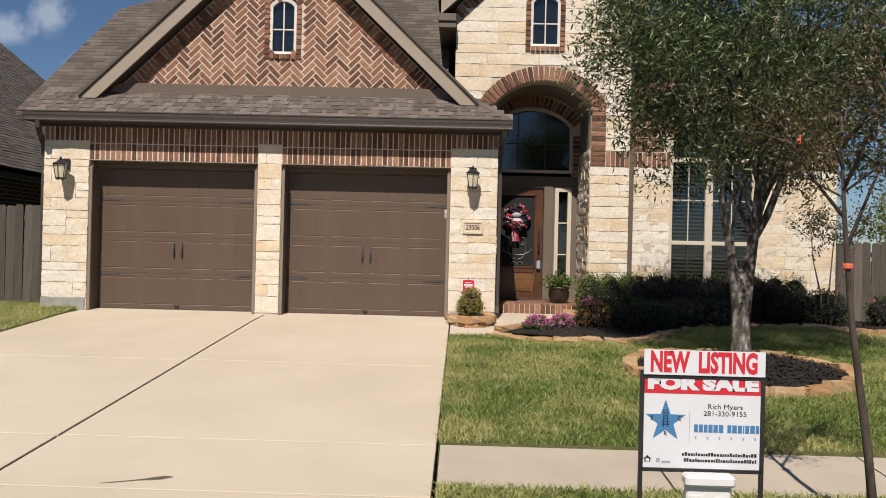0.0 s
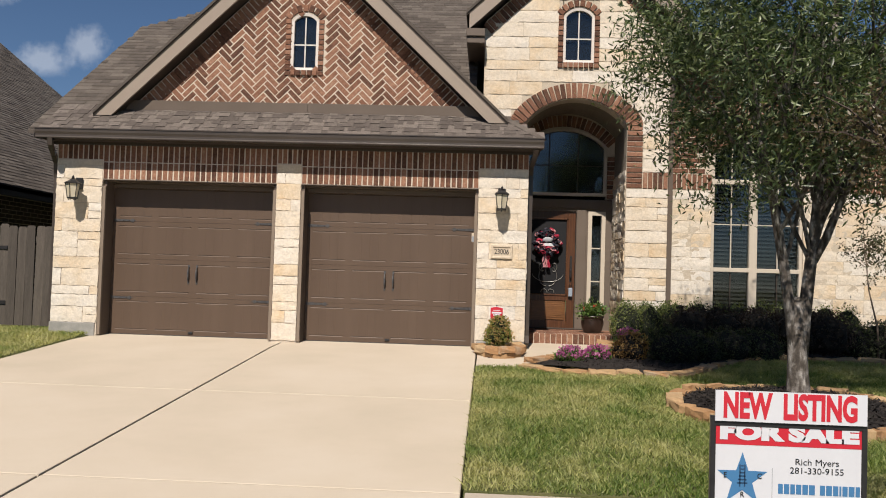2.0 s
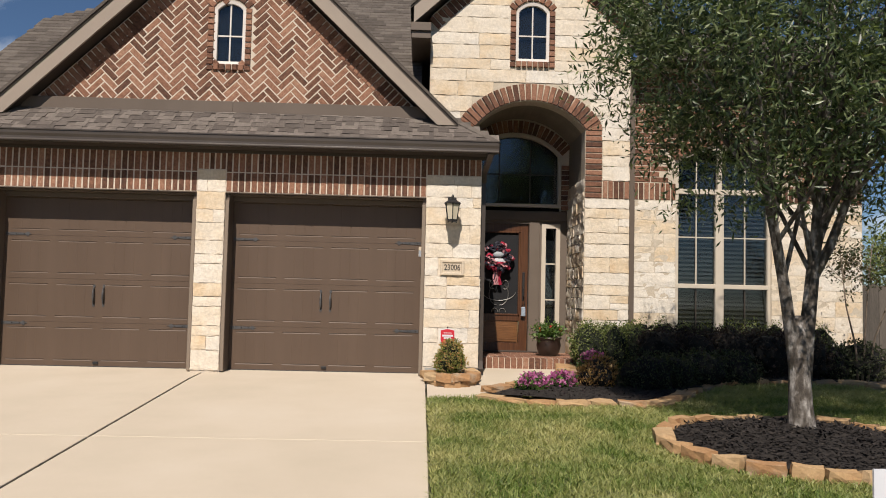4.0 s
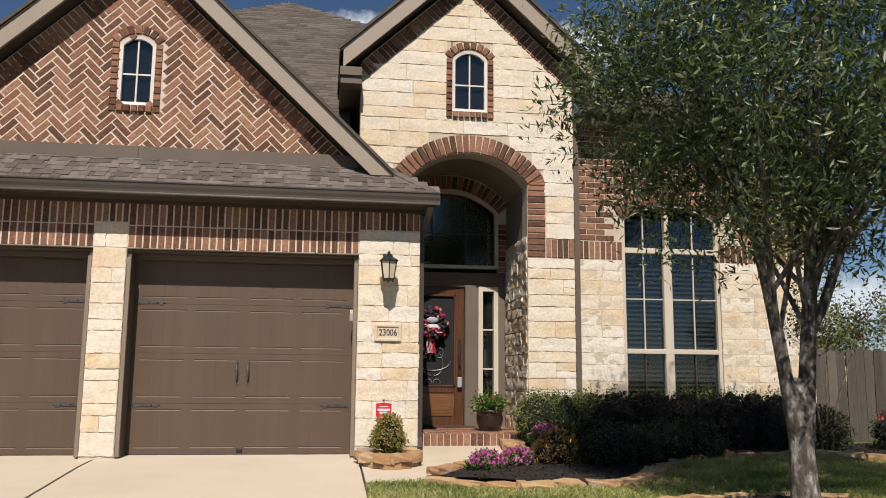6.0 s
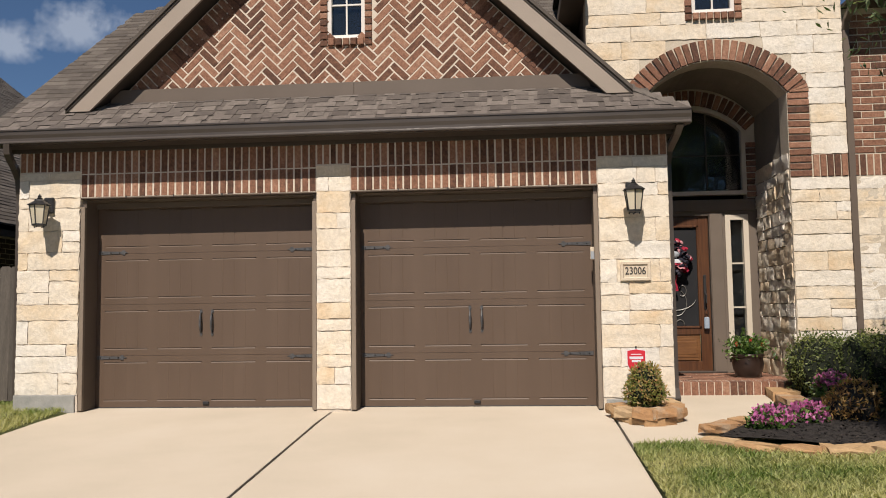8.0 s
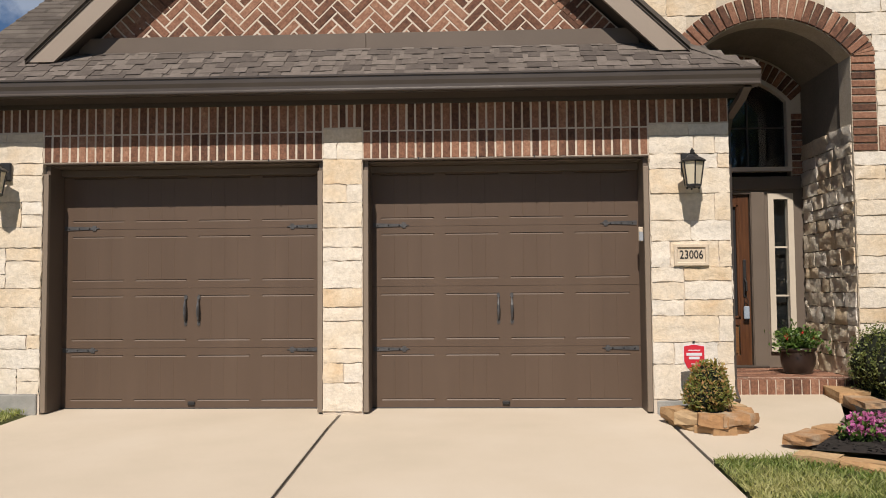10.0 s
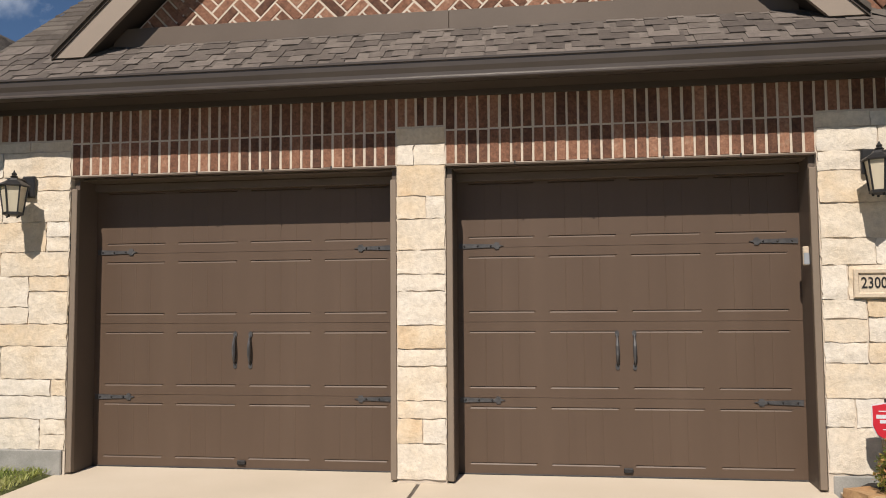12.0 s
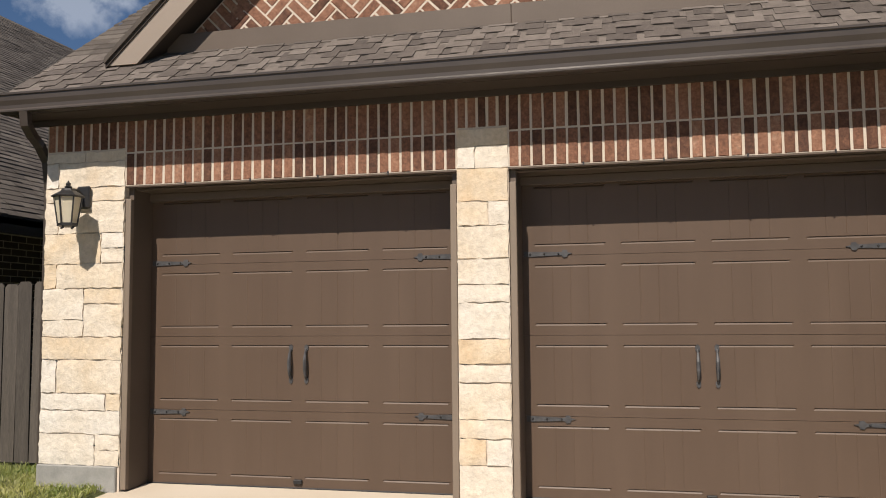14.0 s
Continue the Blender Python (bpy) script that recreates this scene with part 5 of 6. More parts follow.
# ---- wall lanterns ----
def lantern(x, label):
    L = thing("wall_lantern", (x, 13.29, 2.565), label, "wall lamp", "lanterns beside the garage doors")
    part("backplate", boxes((-0.055, 0.055, 0.165, 0.20, 0.16, 0.33), bevel=0.01), M_IRON, L)
    bm = bmesh.new()
    tube(bm, [(0, 0.17, 0.25), (0, 0.11, 0.29), (0, 0.04, 0.285), (0, 0, 0.27)], [0.012, 0.011, 0.011, 0.012], 6)
    part("arm", bm, M_IRON, L)
    bm = bmesh.new()
    lathe(bm, [(0.115, 0.222), (0.118, 0.23), (0.085, 0.252), (0.055, 0.268), (0.042, 0.285), (0.03, 0.29)], 6)
    part("cap", bm, M_IRON, L)
    bm = bmesh.new()
    lathe(bm, [(0.022, 0.288), (0.03, 0.30), (0.016, 0.308), (0.02, 0.322), (0.008, 0.335), (0.003, 0.348)], 8)
    part("finial", bm, M_IRON, L)
    bm = bmesh.new()
    lathe(bm, [(0.064, 0.026), (0.094, 0.22)], 6)
    part("glass", bm, M_LAMPGLASS, L, "cream frosted glass")
    for k in range(6):
        a = math.tau * (k + 0.5) / 6
        bm = bmesh.new()
        tube(bm, [(0.067 * math.cos(a), 0.067 * math.sin(a), 0.02), (0.098 * math.cos(a), 0.098 * math.sin(a), 0.225)], [0.0065, 0.0065], 5)
        part("bar", bm, M_IRON, L)
    bm = bmesh.new()
    lathe(bm, [(0.05, 0.0), (0.072, 0.008), (0.074, 0.026), (0.06, 0.03)], 6)
    for k in range(4):
        a = math.tau * k / 4
        lathe(bm, [(0.008, -0.012), (0.009, 0.004)], 5, (0.05 * math.cos(a), 0.05 * math.sin(a)))
    part("base_ring", bm, M_IRON, L)
    return L


lantern(0.53, "black iron wall lantern with cream glass on stone pier")
lantern(-5.635, "black iron wall lantern with cream glass on stone pier")

# ---- house number plaque ----
plaque = thing("number_plaque", (0.55, FACE - 0.027, 1.993), "cast stone plaque with dark house number", "house number")
hx, hz = 0.152, 0.098
bm = bmesh.new()
rings = []
for ix, iz, yy in ((0, 0, 0.03), (0, 0, 0.0), (0.006, 0.006, -0.006), (0.028, 0.028, -0.006), (0.036, 0.036, 0.008)):
    rings.append([bm.verts.new((sx * (hx - ix), yy, sz * (hz - iz))) for sx, sz in ((-1, -1), (1, -1), (1, 1), (-1, 1))])
for r0, r1 in zip(rings, rings[1:]):
    for k in range(4):
        bm.faces.new((r0[k], r0[(k + 1) % 4], r1[(k + 1) % 4], r1[k]))
bm.faces.new(rings[-1])
bmesh.ops.recalc_face_normals(bm, faces=bm.faces)
part("tablet", bm, M_PLAQUE, plaque)
letters("digits", "23006", 0.105, M_INK, plaque, pose(0, 0.005, 0.0), width=0.205, bold=0.001)
# small door sensor on the jamb
sensor = thing("keypad", (OR1 - 0.064, 13.62, 2.18), "small pale keypad on the garage door jamb", "keypad")
part("housing", boxes((-0.02, 0.02, -0.03, 0.0, -0.055, 0.075), bevel=0.006), M_PLAQUE, sensor)
part("cover", boxes((-0.018, 0.018, -0.034, -0.03, -0.05, 0.03), bevel=0.004), M_GREYINK, sensor)

# ---- estate sign at the pavement ----
SGX, SGY, SGZ = 1.54, 4.89, 0.212
sign = thing("estate_sign", (SGX, SGY, SGZ), "white and red for sale sign in black metal frame", "sign")
sign.scale = (0.90, 0.90, 0.935)
sw = 0.315
for sx in (-1, 1):
    part("post", boxes((sx * sw - 0.011, sx * sw + 0.011, -0.011, 0.011, -0.30, 0.945), bevel=0.002), M_IRON, sign)
part("crossbar", boxes((-sw, sw, -0.012, 0.012, 0.905, 0.945), bevel=0.002), M_IRON, sign)
part("crossbar", boxes((-sw, sw, -0.011, 0.011, 0.435, 0.455), bevel=0.002), M_IRON, sign)
panel = part("panel", boxes((-sw + 0.012, sw - 0.012, -0.006, 0.006, 0.455, 0.905)), M_WHITE, sign, "white printed panel")
rider = part("rider", boxes((-sw + 0.004, sw + 0.004, -0.021, -0.0125, 0.926, 1.051)), M_WHITE, sign, "white rider with red letters")
letters("lettering", "NEW  LISTING", 0.14, M_RED, rider, pose(0.0, -0.0218, 0.987), width=0.555, bold=0.006)
part("red_band", boxes((-sw + 0.012, sw - 0.012, -0.0072, -0.006, 0.83, 0.905)), M_RED, panel, "red printed band")
letters("lettering", "FOR SALE", 0.082, M_WHITE, panel, pose(0.0, -0.0082, 0.880), width=0.58, bold=0.006)
star = []
for k in range(10):
    r = 0.110 if k % 2 == 0 else 0.044
    a = math.pi / 2 + k * math.tau / 10
    star.append((-0.19 + r * math.cos(a), 0.690 + r * math.sin(a)))
part("star_emblem", prism(star, -0.0072, -0.0062), M_BLUE, panel, "blue five-pointed star")
part("emblem_mark", boxes(*[(-0.19 - w, -0.19 + w, -0.0082, -0.0074, z, z + 0.006) for w, z in ((0.022, 0.672), (0.018, 0.686), (0.014, 0.70), (0.010, 0.714), (0.007, 0.728), (0.005, 0.742))], (-0.013 - 0.19, -0.007 - 0.19, -0.0082, -0.0074, 0.66, 0.75), (0.007 - 0.19, 0.013 - 0.19, -0.0082, -0.0074, 0.66, 0.75)), M_BLUEDARK, panel)
for tx, tz, ch in ((-0.262, 0.705, "E"), (-0.118, 0.705, "C"), (-0.19, 0.628, "R")):
    letters("lettering", ch, 0.03, M_INK, panel, pose(tx, -0.0085, tz))
part("divider", boxes((-0.066, -0.064, -0.0072, -0.0062, 0.58, 0.74)), M_GREYINK, panel)
letters("lettering", "Rich Myers", 0.036, M_INK, panel, pose(0.12, -0.0068, 0.768), width=0.18)
letters("lettering", "281-330-9155", 0.036, M_INK, panel, pose(0.12, -0.0068, 0.733), width=0.222)
x = -0.04
bars = []
for w in (0.020, 0.022, 0.019, 0.022, 0.023, 0.024, 0.0, 0.021, 0.024, 0.022, 0.008, 0.021, 0.024, 0.018):
    if w:
        bars.append((x, x + w, -0.0072, -0.0062, 0.638, 0.678))
    x += (w or 0.012) + 0.0045
for q in bars:
    part("name_bar", boxes(q), M_BLUE, panel)
for k in range(6):
    part("name_bar", boxes((-0.035 + 0.062 * k, -0.027 + 0.062 * k, -0.0072, -0.0062, 0.603, 0.617)), M_GREYINK, panel)
for zz, x0 in ((0.518, -0.10), (0.488, -0.09)):
    x = x0
    bars = []
    while x < 0.285:
        w = random.choice((0.008, 0.011, 0.013))
        bars.append((x, x + w, -0.0072, -0.0062, zz, zz + random.choice((0.013, 0.013, 0.018))))
        x += w + 0.003
    part("address_line", boxes(*bars), M_INK, panel)["kind"] = "stuff"
house = [(-0.295, 0.482), (-0.265, 0.482), (-0.265, 0.497), (-0.258, 0.497), (-0.28, 0.516), (-0.302, 0.497), (-0.295, 0.497)]
part("house_mark", prism(house, -0.0072, -0.0062), M_INK, panel)
part("house_mark", boxes((-0.289, -0.271, -0.008, -0.0073, 0.484, 0.500)), M_WHITE, panel)
part("mark_bars", boxes((-0.235, -0.215, -0.0072, -0.0062, 0.482, 0.502), (-0.205, -0.16, -0.0072, -0.0062, 0.478, 0.490)), M_GREYINK, panel)
fbox = thing("leaflet_box", (SGX + 0.02, SGY - 0.03, 0.215), "white plastic leaflet box hanging under the sign", "leaflet box")
fbox.scale = (0.90, 0.90, 0.935)
part("body", boxes((-0.115, 0.115, -0.05, 0.01, -0.12, 0.385), bevel=0.008), M_PLASTIC, fbox)
part("lid", boxes((-0.128, 0.128, -0.085, 0.015, 0.385, 0.440), bevel=0.012), M_PLASTIC, fbox)
for q in ((-0.10, -0.03, -0.056, -0.05, 0.30, 0.34), (0.03, 0.10, -0.056, -0.05, 0.28, 0.33), (-0.10, 0.10, -0.055, -0.05, 0.10, 0.12)):
    part("ridge", boxes(q, bevel=0.003), M_PLASTIC, fbox)

# ---- shield sign at the pier ----
shield = thing("shield_sign", (0.503, 13.28, 0.62), "small red shield-shaped yard sign with white print", "sign")
outline = [(-0.085, 0.585), (0.0, 0.60), (0.085, 0.585), (0.085, 0.46), (0.06, 0.405), (0.0, 0.36), (-0.06, 0.405), (-0.085, 0.46)]
pl = part("plate", prism(outline, -0.003, 0.003), M_RED, shield, "red printed shield")
part("plate_rim", prism([(x * 1.07, 0.48 + (z - 0.48) * 1.06) for x, z in outline], 0.0032, 0.006), M_WHITE, shield)
part("print_bars", boxes((-0.05, 0.05, -0.0042, -0.0032, 0.548, 0.556), (-0.066, 0.066, -0.0042, -0.0032, 0.506, 0.530), (-0.045, 0.045, -0.0042, -0.0032, 0.476, 0.498), (-0.03, 0.03, -0.0042, -0.0032, 0.434, 0.440)), M_WHITE, pl)
part("stake", boxes((-0.008, 0.008, 0.006, 0.02, -0.05, 0.63)), M_IRON, shield)

# ---- fences ----
def fence(name, x0, x1, y, z0, z1, label, gate=False):
    f = thing(name, (x0, y, z0), label, "fence" if not gate else "gate")
    n = int((x1 - x0) / 0.143)
    for k in range(n):
        h = z1 - z0 + random.uniform(-0.02, 0.02)
        w = 0.137
        out = [(0, 0), (w, 0), (w, h - 0.03), (w - 0.025, h), (0.025, h), (0, h - 0.03)]
        b = prism(out, -0.016, 0.0)
        me = bpy.data.meshes.new("picket")
        b.to_mesh(me)
        b.free()
        me.materials.append(M_FENCE)
        piece("picket", me, f, pose(k * 0.143, random.uniform(-0.006, 0.004), 0, 0, random.uniform(-0.5, 0.5), 0))
    for zz in (0.25, (z1 - z0) * 0.55, z1 - z0 - 0.25):
        part("rail", boxes((0, x1 - x0, 0.012, 0.05, zz, zz + 0.085)), M_FENCE, f)
    for x in np.arange(0.0, x1 - x0, 2.4):
        part("post", boxes((x, x + 0.09, 0.05, 0.14, -0.1, z1 - z0 - 0.06)), M_FENCE, f)
    return f


fence("fence", 6.45, 16.5, 15.2, 0.42, 1.95, "weathered grey cedar picket fence beside the house")
gate = fence("gate", -8.5, -6.06, 14.2, 0.66, 2.21, "weathered grey wooden side gate with black hinges", True)
for zz in (0.35, 1.20):
    part("hinge", prism([(2.18, zz - 0.02), (2.40, zz - 0.03), (2.43, zz - 0.03), (2.43, zz + 0.03), (2.40, zz + 0.03), (2.18, zz + 0.02), (2.15, zz)], -0.03, -0.018), M_IRON, gate, "black iron gate hinge")
    part("hinge", prism([(1.20, zz - 0.02), (1.42, zz - 0.03), (1.42, zz + 0.03), (1.20, zz + 0.02), (1.17, zz)], -0.03, -0.018), M_IRON, gate, "black iron gate hinge")

# ---- neighbouring house ----
nb = thing("neighbour_house", (-12, 20, 0.55), "neighbouring house in shade with grey shingled roof", "house")
vs, fs = [], []
x = -8.1
dx = exposure * math.cos(math.atan(0.8))
while x > -15.0:
    z = 3.0 + 0.8 * (-8.1 - x)
    y = 9.0
    while y < 26.4:
        w = random.choice((0.2, 0.26, 0.32, 0.4))
        k = len(vs)
        y1 = min(y + w - 0.005, 26.4)
        lf = random.choice((0.012, 0.012, 0.02))
        x2 = x - dx * 1.15
        z2 = 3.0 + 0.8 * (-8.1 - x2)
        vs += [(x + 12, y - 20, z + lf - 0.55), (x + 12, y1 - 20, z + lf - 0.55), (x2 + 12, y1 - 20, z2 - 0.548), (x2 + 12, y - 20, z2 - 0.548), (x + 12, y - 20, z - 0.56), (x + 12, y1 - 20, z - 0.56)]
        fs += [(k, k + 1, k + 2, k + 3), (k + 4, k + 5, k + 1, k)]
        y += w
    x -= dx
me = bpy.data.meshes.new("roof")
me.from_pydata(vs, [], fs)
me.materials.append(M_SHINGLES)
ro = new("roof", me)
ro.parent = nb
part("roof_deck", slab([(3.9, -11, 2.44), (3.9, 6.4, 2.44), (-3.1, 6.4, 8.04), (-3.1, -11, 8.04)], 0.08), M_SHINGLES, nb)
part("eave_board", boxes((3.86, 3.9, -11, 6.4, 2.26, 2.43)), M_SOFFIT, nb)
bm = boxes((2.9, 3.2, -10.5, 6.0, 0.0, 2.4), (-3.0, 2.9, 5.7, 6.0, 0, 2.4), (-3.0, 2.9, -10.5, -10.2, 0, 2.4))
part("wall", bm, M_MORTAR, nb)
bk, bf = [], []
for r in range(28):
    y = -10.5 - (0.12 if r % 2 else 0)
    while y < 0:
        k = len(bk)
        z = 0.05 + r * 0.082
        bk += [(3.203, y, z), (3.203, y + 0.24, z), (3.203, y + 0.24, z + 0.07), (3.203, y, z + 0.07)]
        bf.append((k, k + 1, k + 2, k + 3))
        y += 0.252
me = bpy.data.meshes.new("brick_course")
me.from_pydata(bk, [], bf)
me.materials.append(M_DARKBRICK)
ob = new("brick_course", me)
ob.parent = nb
ob["kind"] = "stuff"

# ---- edging stones and planting beds ----
def block_mesh(w, d, h, rough=0.012):
    bm = bmesh.new()
    bmesh.ops.create_cube(bm, size=1.0)
    bmesh.ops.subdivide_edges(bm, edges=bm.edges[:], cuts=1, use_grid_fill=True)
    for v in bm.verts:
        c = v.co.copy()
        r = 0.90 if sum(abs(abs(q) - 0.5) < 1e-4 for q in c) >= 2 else 1.0
        v.co = Vector((c.x * w * (r + random.uniform(-0.05, 0.05)), c.y * d * (r + random.uniform(-0.06, 0.06)), (c.z + 0.5) * h + random.uniform(-rough, rough)))
    bmesh.ops.recalc_face_normals(bm, faces=bm.faces)
    me = bpy.data.meshes.new("edging_stone")
    bm.to_mesh(me)
    bm.free()
    me.materials.append(M_EDGESTONE)
    return me


def along(points, step):
    """Places and headings at even steps on a smooth line through points."""
    pts = [Vector((*p, 0)) for p in points]
    fine = []
    for i in range(len(pts) - 1):
        p0, p1, p2, p3 = pts[max(i - 1, 0)], pts[i], pts[i + 1], pts[min(i + 2, len(pts) - 1)]
        for k in range(20):
            t = k / 20
            fine.append(0.5 * ((2 * p1) + (p2 - p0) * t + (2 * p0 - 5 * p1 + 4 * p2 - p3) * t * t + (3 * p1 - p0 - 3 * p2 + p3) * t ** 3))
    fine.append(pts[-1])
    out, acc = [], 0.0
    for a, b in zip(fine, fine[1:]):
        acc += (b - a).length
        if acc >= step:
            out.append((b.copy(), math.degrees(math.atan2((b - a).y, (b - a).x))))
            acc = 0.0
    return out, fine


RING_X, RING_Y, RING_R, OVAL = 3.28, 9.62, 1.10, 0.86
ring = thing("tree_ring", (RING_X, RING_Y, lawn_z(RING_X, RING_Y)), "round mulched tree bed edged with sandstone blocks", "planting bed")
a = 0.0
while a < math.tau - 0.1:
    w = random.uniform(0.22, 0.36)
    da = w / (RING_R * math.hypot(math.sin(a), OVAL * math.cos(a)))
    am = a + da / 2
    x, y = RING_R * math.cos(am), RING_R * OVAL * math.sin(am)
    h = random.uniform(0.085, 0.12)
    piece("edging_stone", block_mesh(w * 1.02, random.uniform(0.13, 0.18), h), ring, pose(x, y, lawn_z(RING_X + x, RING_Y + y) - lawn_z(RING_X, RING_Y) - 0.005, random.uniform(-4, 4), random.uniform(-4, 4), math.degrees(math.atan2(OVAL * math.cos(am), -math.sin(am))) + random.uniform(-5, 5)))
    a += da
bm = bmesh.new()
rows = []
for k, r in enumerate(np.linspace(0.02, RING_R - 0.02, 14)):
    rows.append([bm.verts.new((r * math.cos(q * math.tau / 40), r * OVAL * math.sin(q * math.tau / 40), (lawn_z(RING_X, RING_Y + r * math.sin(q * math.tau / 40)) - lawn_z(RING_X, RING_Y)) * 0.8 + 0.05 + 0.10 * (1 - (r / RING_R) ** 2) + random.uniform(-0.008, 0.008))) for q in range(40)])
for r0, r1 in zip(rows, rows[1:]):
    for q in range(40):
        bm.faces.new((r0[q], r0[(q + 1) % 40], r1[(q + 1) % 40], r1[q]))
bm.faces.new(rows[0])
part("mulch", bm, M_MULCH, ring, "dark bark mulch")


def chips(parent, pts, size=0.05):
    o = leaves("mulch_litter", pts, size, M_CHIP, parent, wide=0.4, kind="stuff", flat=True)
    return o


n = 5200
rr, aa = RING_R * 0.95 * np.sqrt(np.random.rand(n)), np.random.rand(n) * math.tau
chips(ring, np.stack([rr * np.cos(aa), rr * OVAL * np.sin(aa), 0.055 + 0.10 * (1 - (rr / RING_R) ** 2) + 0.052 * rr * np.sin(aa) + np.random.rand(n) * 0.018], 1))

EDGE = [(0.72, 12.0), (1.05, 11.64), (1.38, 11.45), (1.7, 11.36), (2.1, 11.38), (2.5, 11.36), (2.82, 11.62), (3.4, 12.4), (3.85, 12.8), (4.4, 12.95), (5.0, 13.0), (5.5, 12.95), (6.0, 12.68), (6.4, 12.52), (7.3, 12.5), (8.6, 12.6)]
spots, edge_line = along(EDGE, 0.30)
ex, ey = np.array([p.x for p in edge_line]), np.array([p.y for p in edge_line])
def edge_y(x):
    return float(np.interp(x, ex, ey))
bed = thing("flower_bed", (2.2, 12.6, 0.5), "long mulched flower bed edged with flat sandstone", "planting bed")
for p, h in spots:
    z = lawn_z(p.x, p.y)
    hh = random.uniform(0.05, 0.08)
    piece("edging_stone", block_mesh(random.uniform(0.29, 0.36), random.uniform(0.17, 0.24), hh), bed, pose(p.x - 2.2, p.y - 12.6, z - 0.5 - 0.01, random.uniform(-5, 5), random.uniform(-4, 4), h + random.uniform(-7, 7)))
# inner return of the edging beside the path
spots2, _ = along([(0.78, 12.02), (1.02, 12.25), (1.38, 12.5)], 0.34)
for p, h in spots2:
    piece("edging_stone", block_mesh(0.36, 0.2, 0.065), bed, pose(p.x - 2.2, p.y - 12.6, lawn_z(p.x, p.y) - 0.5, random.uniform(-4, 4), random.uniform(-4, 4), h))
def bed_z(x, y):
    return lawn_z(x, y) + 0.03 + 0.03 * math.sin(3 * x) * math.sin(2 * y)
bm = bmesh.new()
def bed_left(y):
    return float(np.interp(y, [11.4, 11.97, 12.5, 13.25, 14.1, 14.7], [1.7, 0.95, 1.42, 1.85, 2.05, 2.2]))
grid = []
for x in np.linspace(0.9, 8.6, 70):
    col = []
    for t in np.linspace(0, 1, 16):
        y0 = edge_y(x)
        y = y0 + t * (14.58 - y0)
        xx = max(x, bed_left(y))
        col.append(bm.verts.new((xx - 2.2, y - 12.6, bed_z(xx, y) - 0.5)))
    grid.append(col)
for c0, c1 in zip(grid, grid[1:]):
    for k in range(15):
        bm.faces.new((c0[k], c1[k], c1[k + 1], c0[k + 1]))
bmesh.ops.remove_doubles(bm, verts=bm.verts[:], dist=0.0005)
bmesh.ops.recalc_face_normals(bm, faces=bm.faces)
part("mulch", bm, M_MULCH, bed, "dark bark mulch")
pts = []
while len(pts) < 6500:
    x = random.uniform(0.95, 7.5)
    y = edge_y(x) + random.uniform(0.05, 1.6)
    if x > bed_left(y) + 0.02:
        pts.append((x - 2.2, y - 12.6, bed_z(x, y) - 0.5 + random.uniform(0.0, 0.02)))
chips(bed, pts, 0.045)
# flat slab stones beside the porch step
block = thing("border_slab", (2.10, 13.85, 0.63), "thick tan sandstone slabs in a row beside the porch step", "stone slab")
piece("slab_stone", block_mesh(0.30, 0.66, 0.11, 0.006), block, pose(0.05, 0.34, 0.0, 0, 0, -9))
piece("slab_stone", block_mesh(0.27, 0.62, 0.10, 0.006), block, pose(-0.04, -0.31, -0.01, 0, 0, -6))
# stacked stone bed round the pier shrub
pier_bed = thing("pier_bed", (0.55, 13.05, 0.60), "small stacked flagstone bed at the stone pier", "planting bed")
for layer in range(2):
    n = 7 if layer else 9
    for k in range(n):
        a = math.radians(178 + 184 * (k + 0.5 * layer) / (n - 1))
        x, y = 0.265 * math.cos(a), 0.10 + 0.50 * math.sin(a) * (1.0 - 0.02 * layer)
        piece("flagstone", block_mesh(0.20 if layer == 0 else 0.25, 0.12 if layer == 0 else 0.2, 0.065 if layer == 0 else 0.085), pier_bed, pose(x, y, -0.03 + layer * 0.06, random.uniform(-3, 3), random.uniform(-3, 3), math.degrees(a) + 90 + random.uniform(-8, 8)))
bm = bmesh.new()
lathe(bm, [(0.25, -0.02), (0.25, 0.08), (0.16, 0.10), (0.02, 0.11)], 14)
for v in bm.verts:
    v.co.y = v.co.y * 1.7 + 0.05
part("mulch", bm, M_MULCH, pier_bed, "dark bark mulch")


# ---- shrubs ----
def lump(bm, c, r, seed, rough=0.2, sub=3):
    res = bmesh.ops.create_icosphere(bm, subdivisions=sub, radius=1.0)
    for v in res["verts"]:
        d = v.co.normalized()
        k = 1 + rough * noise.noise(d * 2.3 + Vector((seed, seed * 0.7, 0)))
        v.co = Vector(c) + Vector((d.x * r[0], d.y * r[1], d.z * r[2])) * k
    return bm


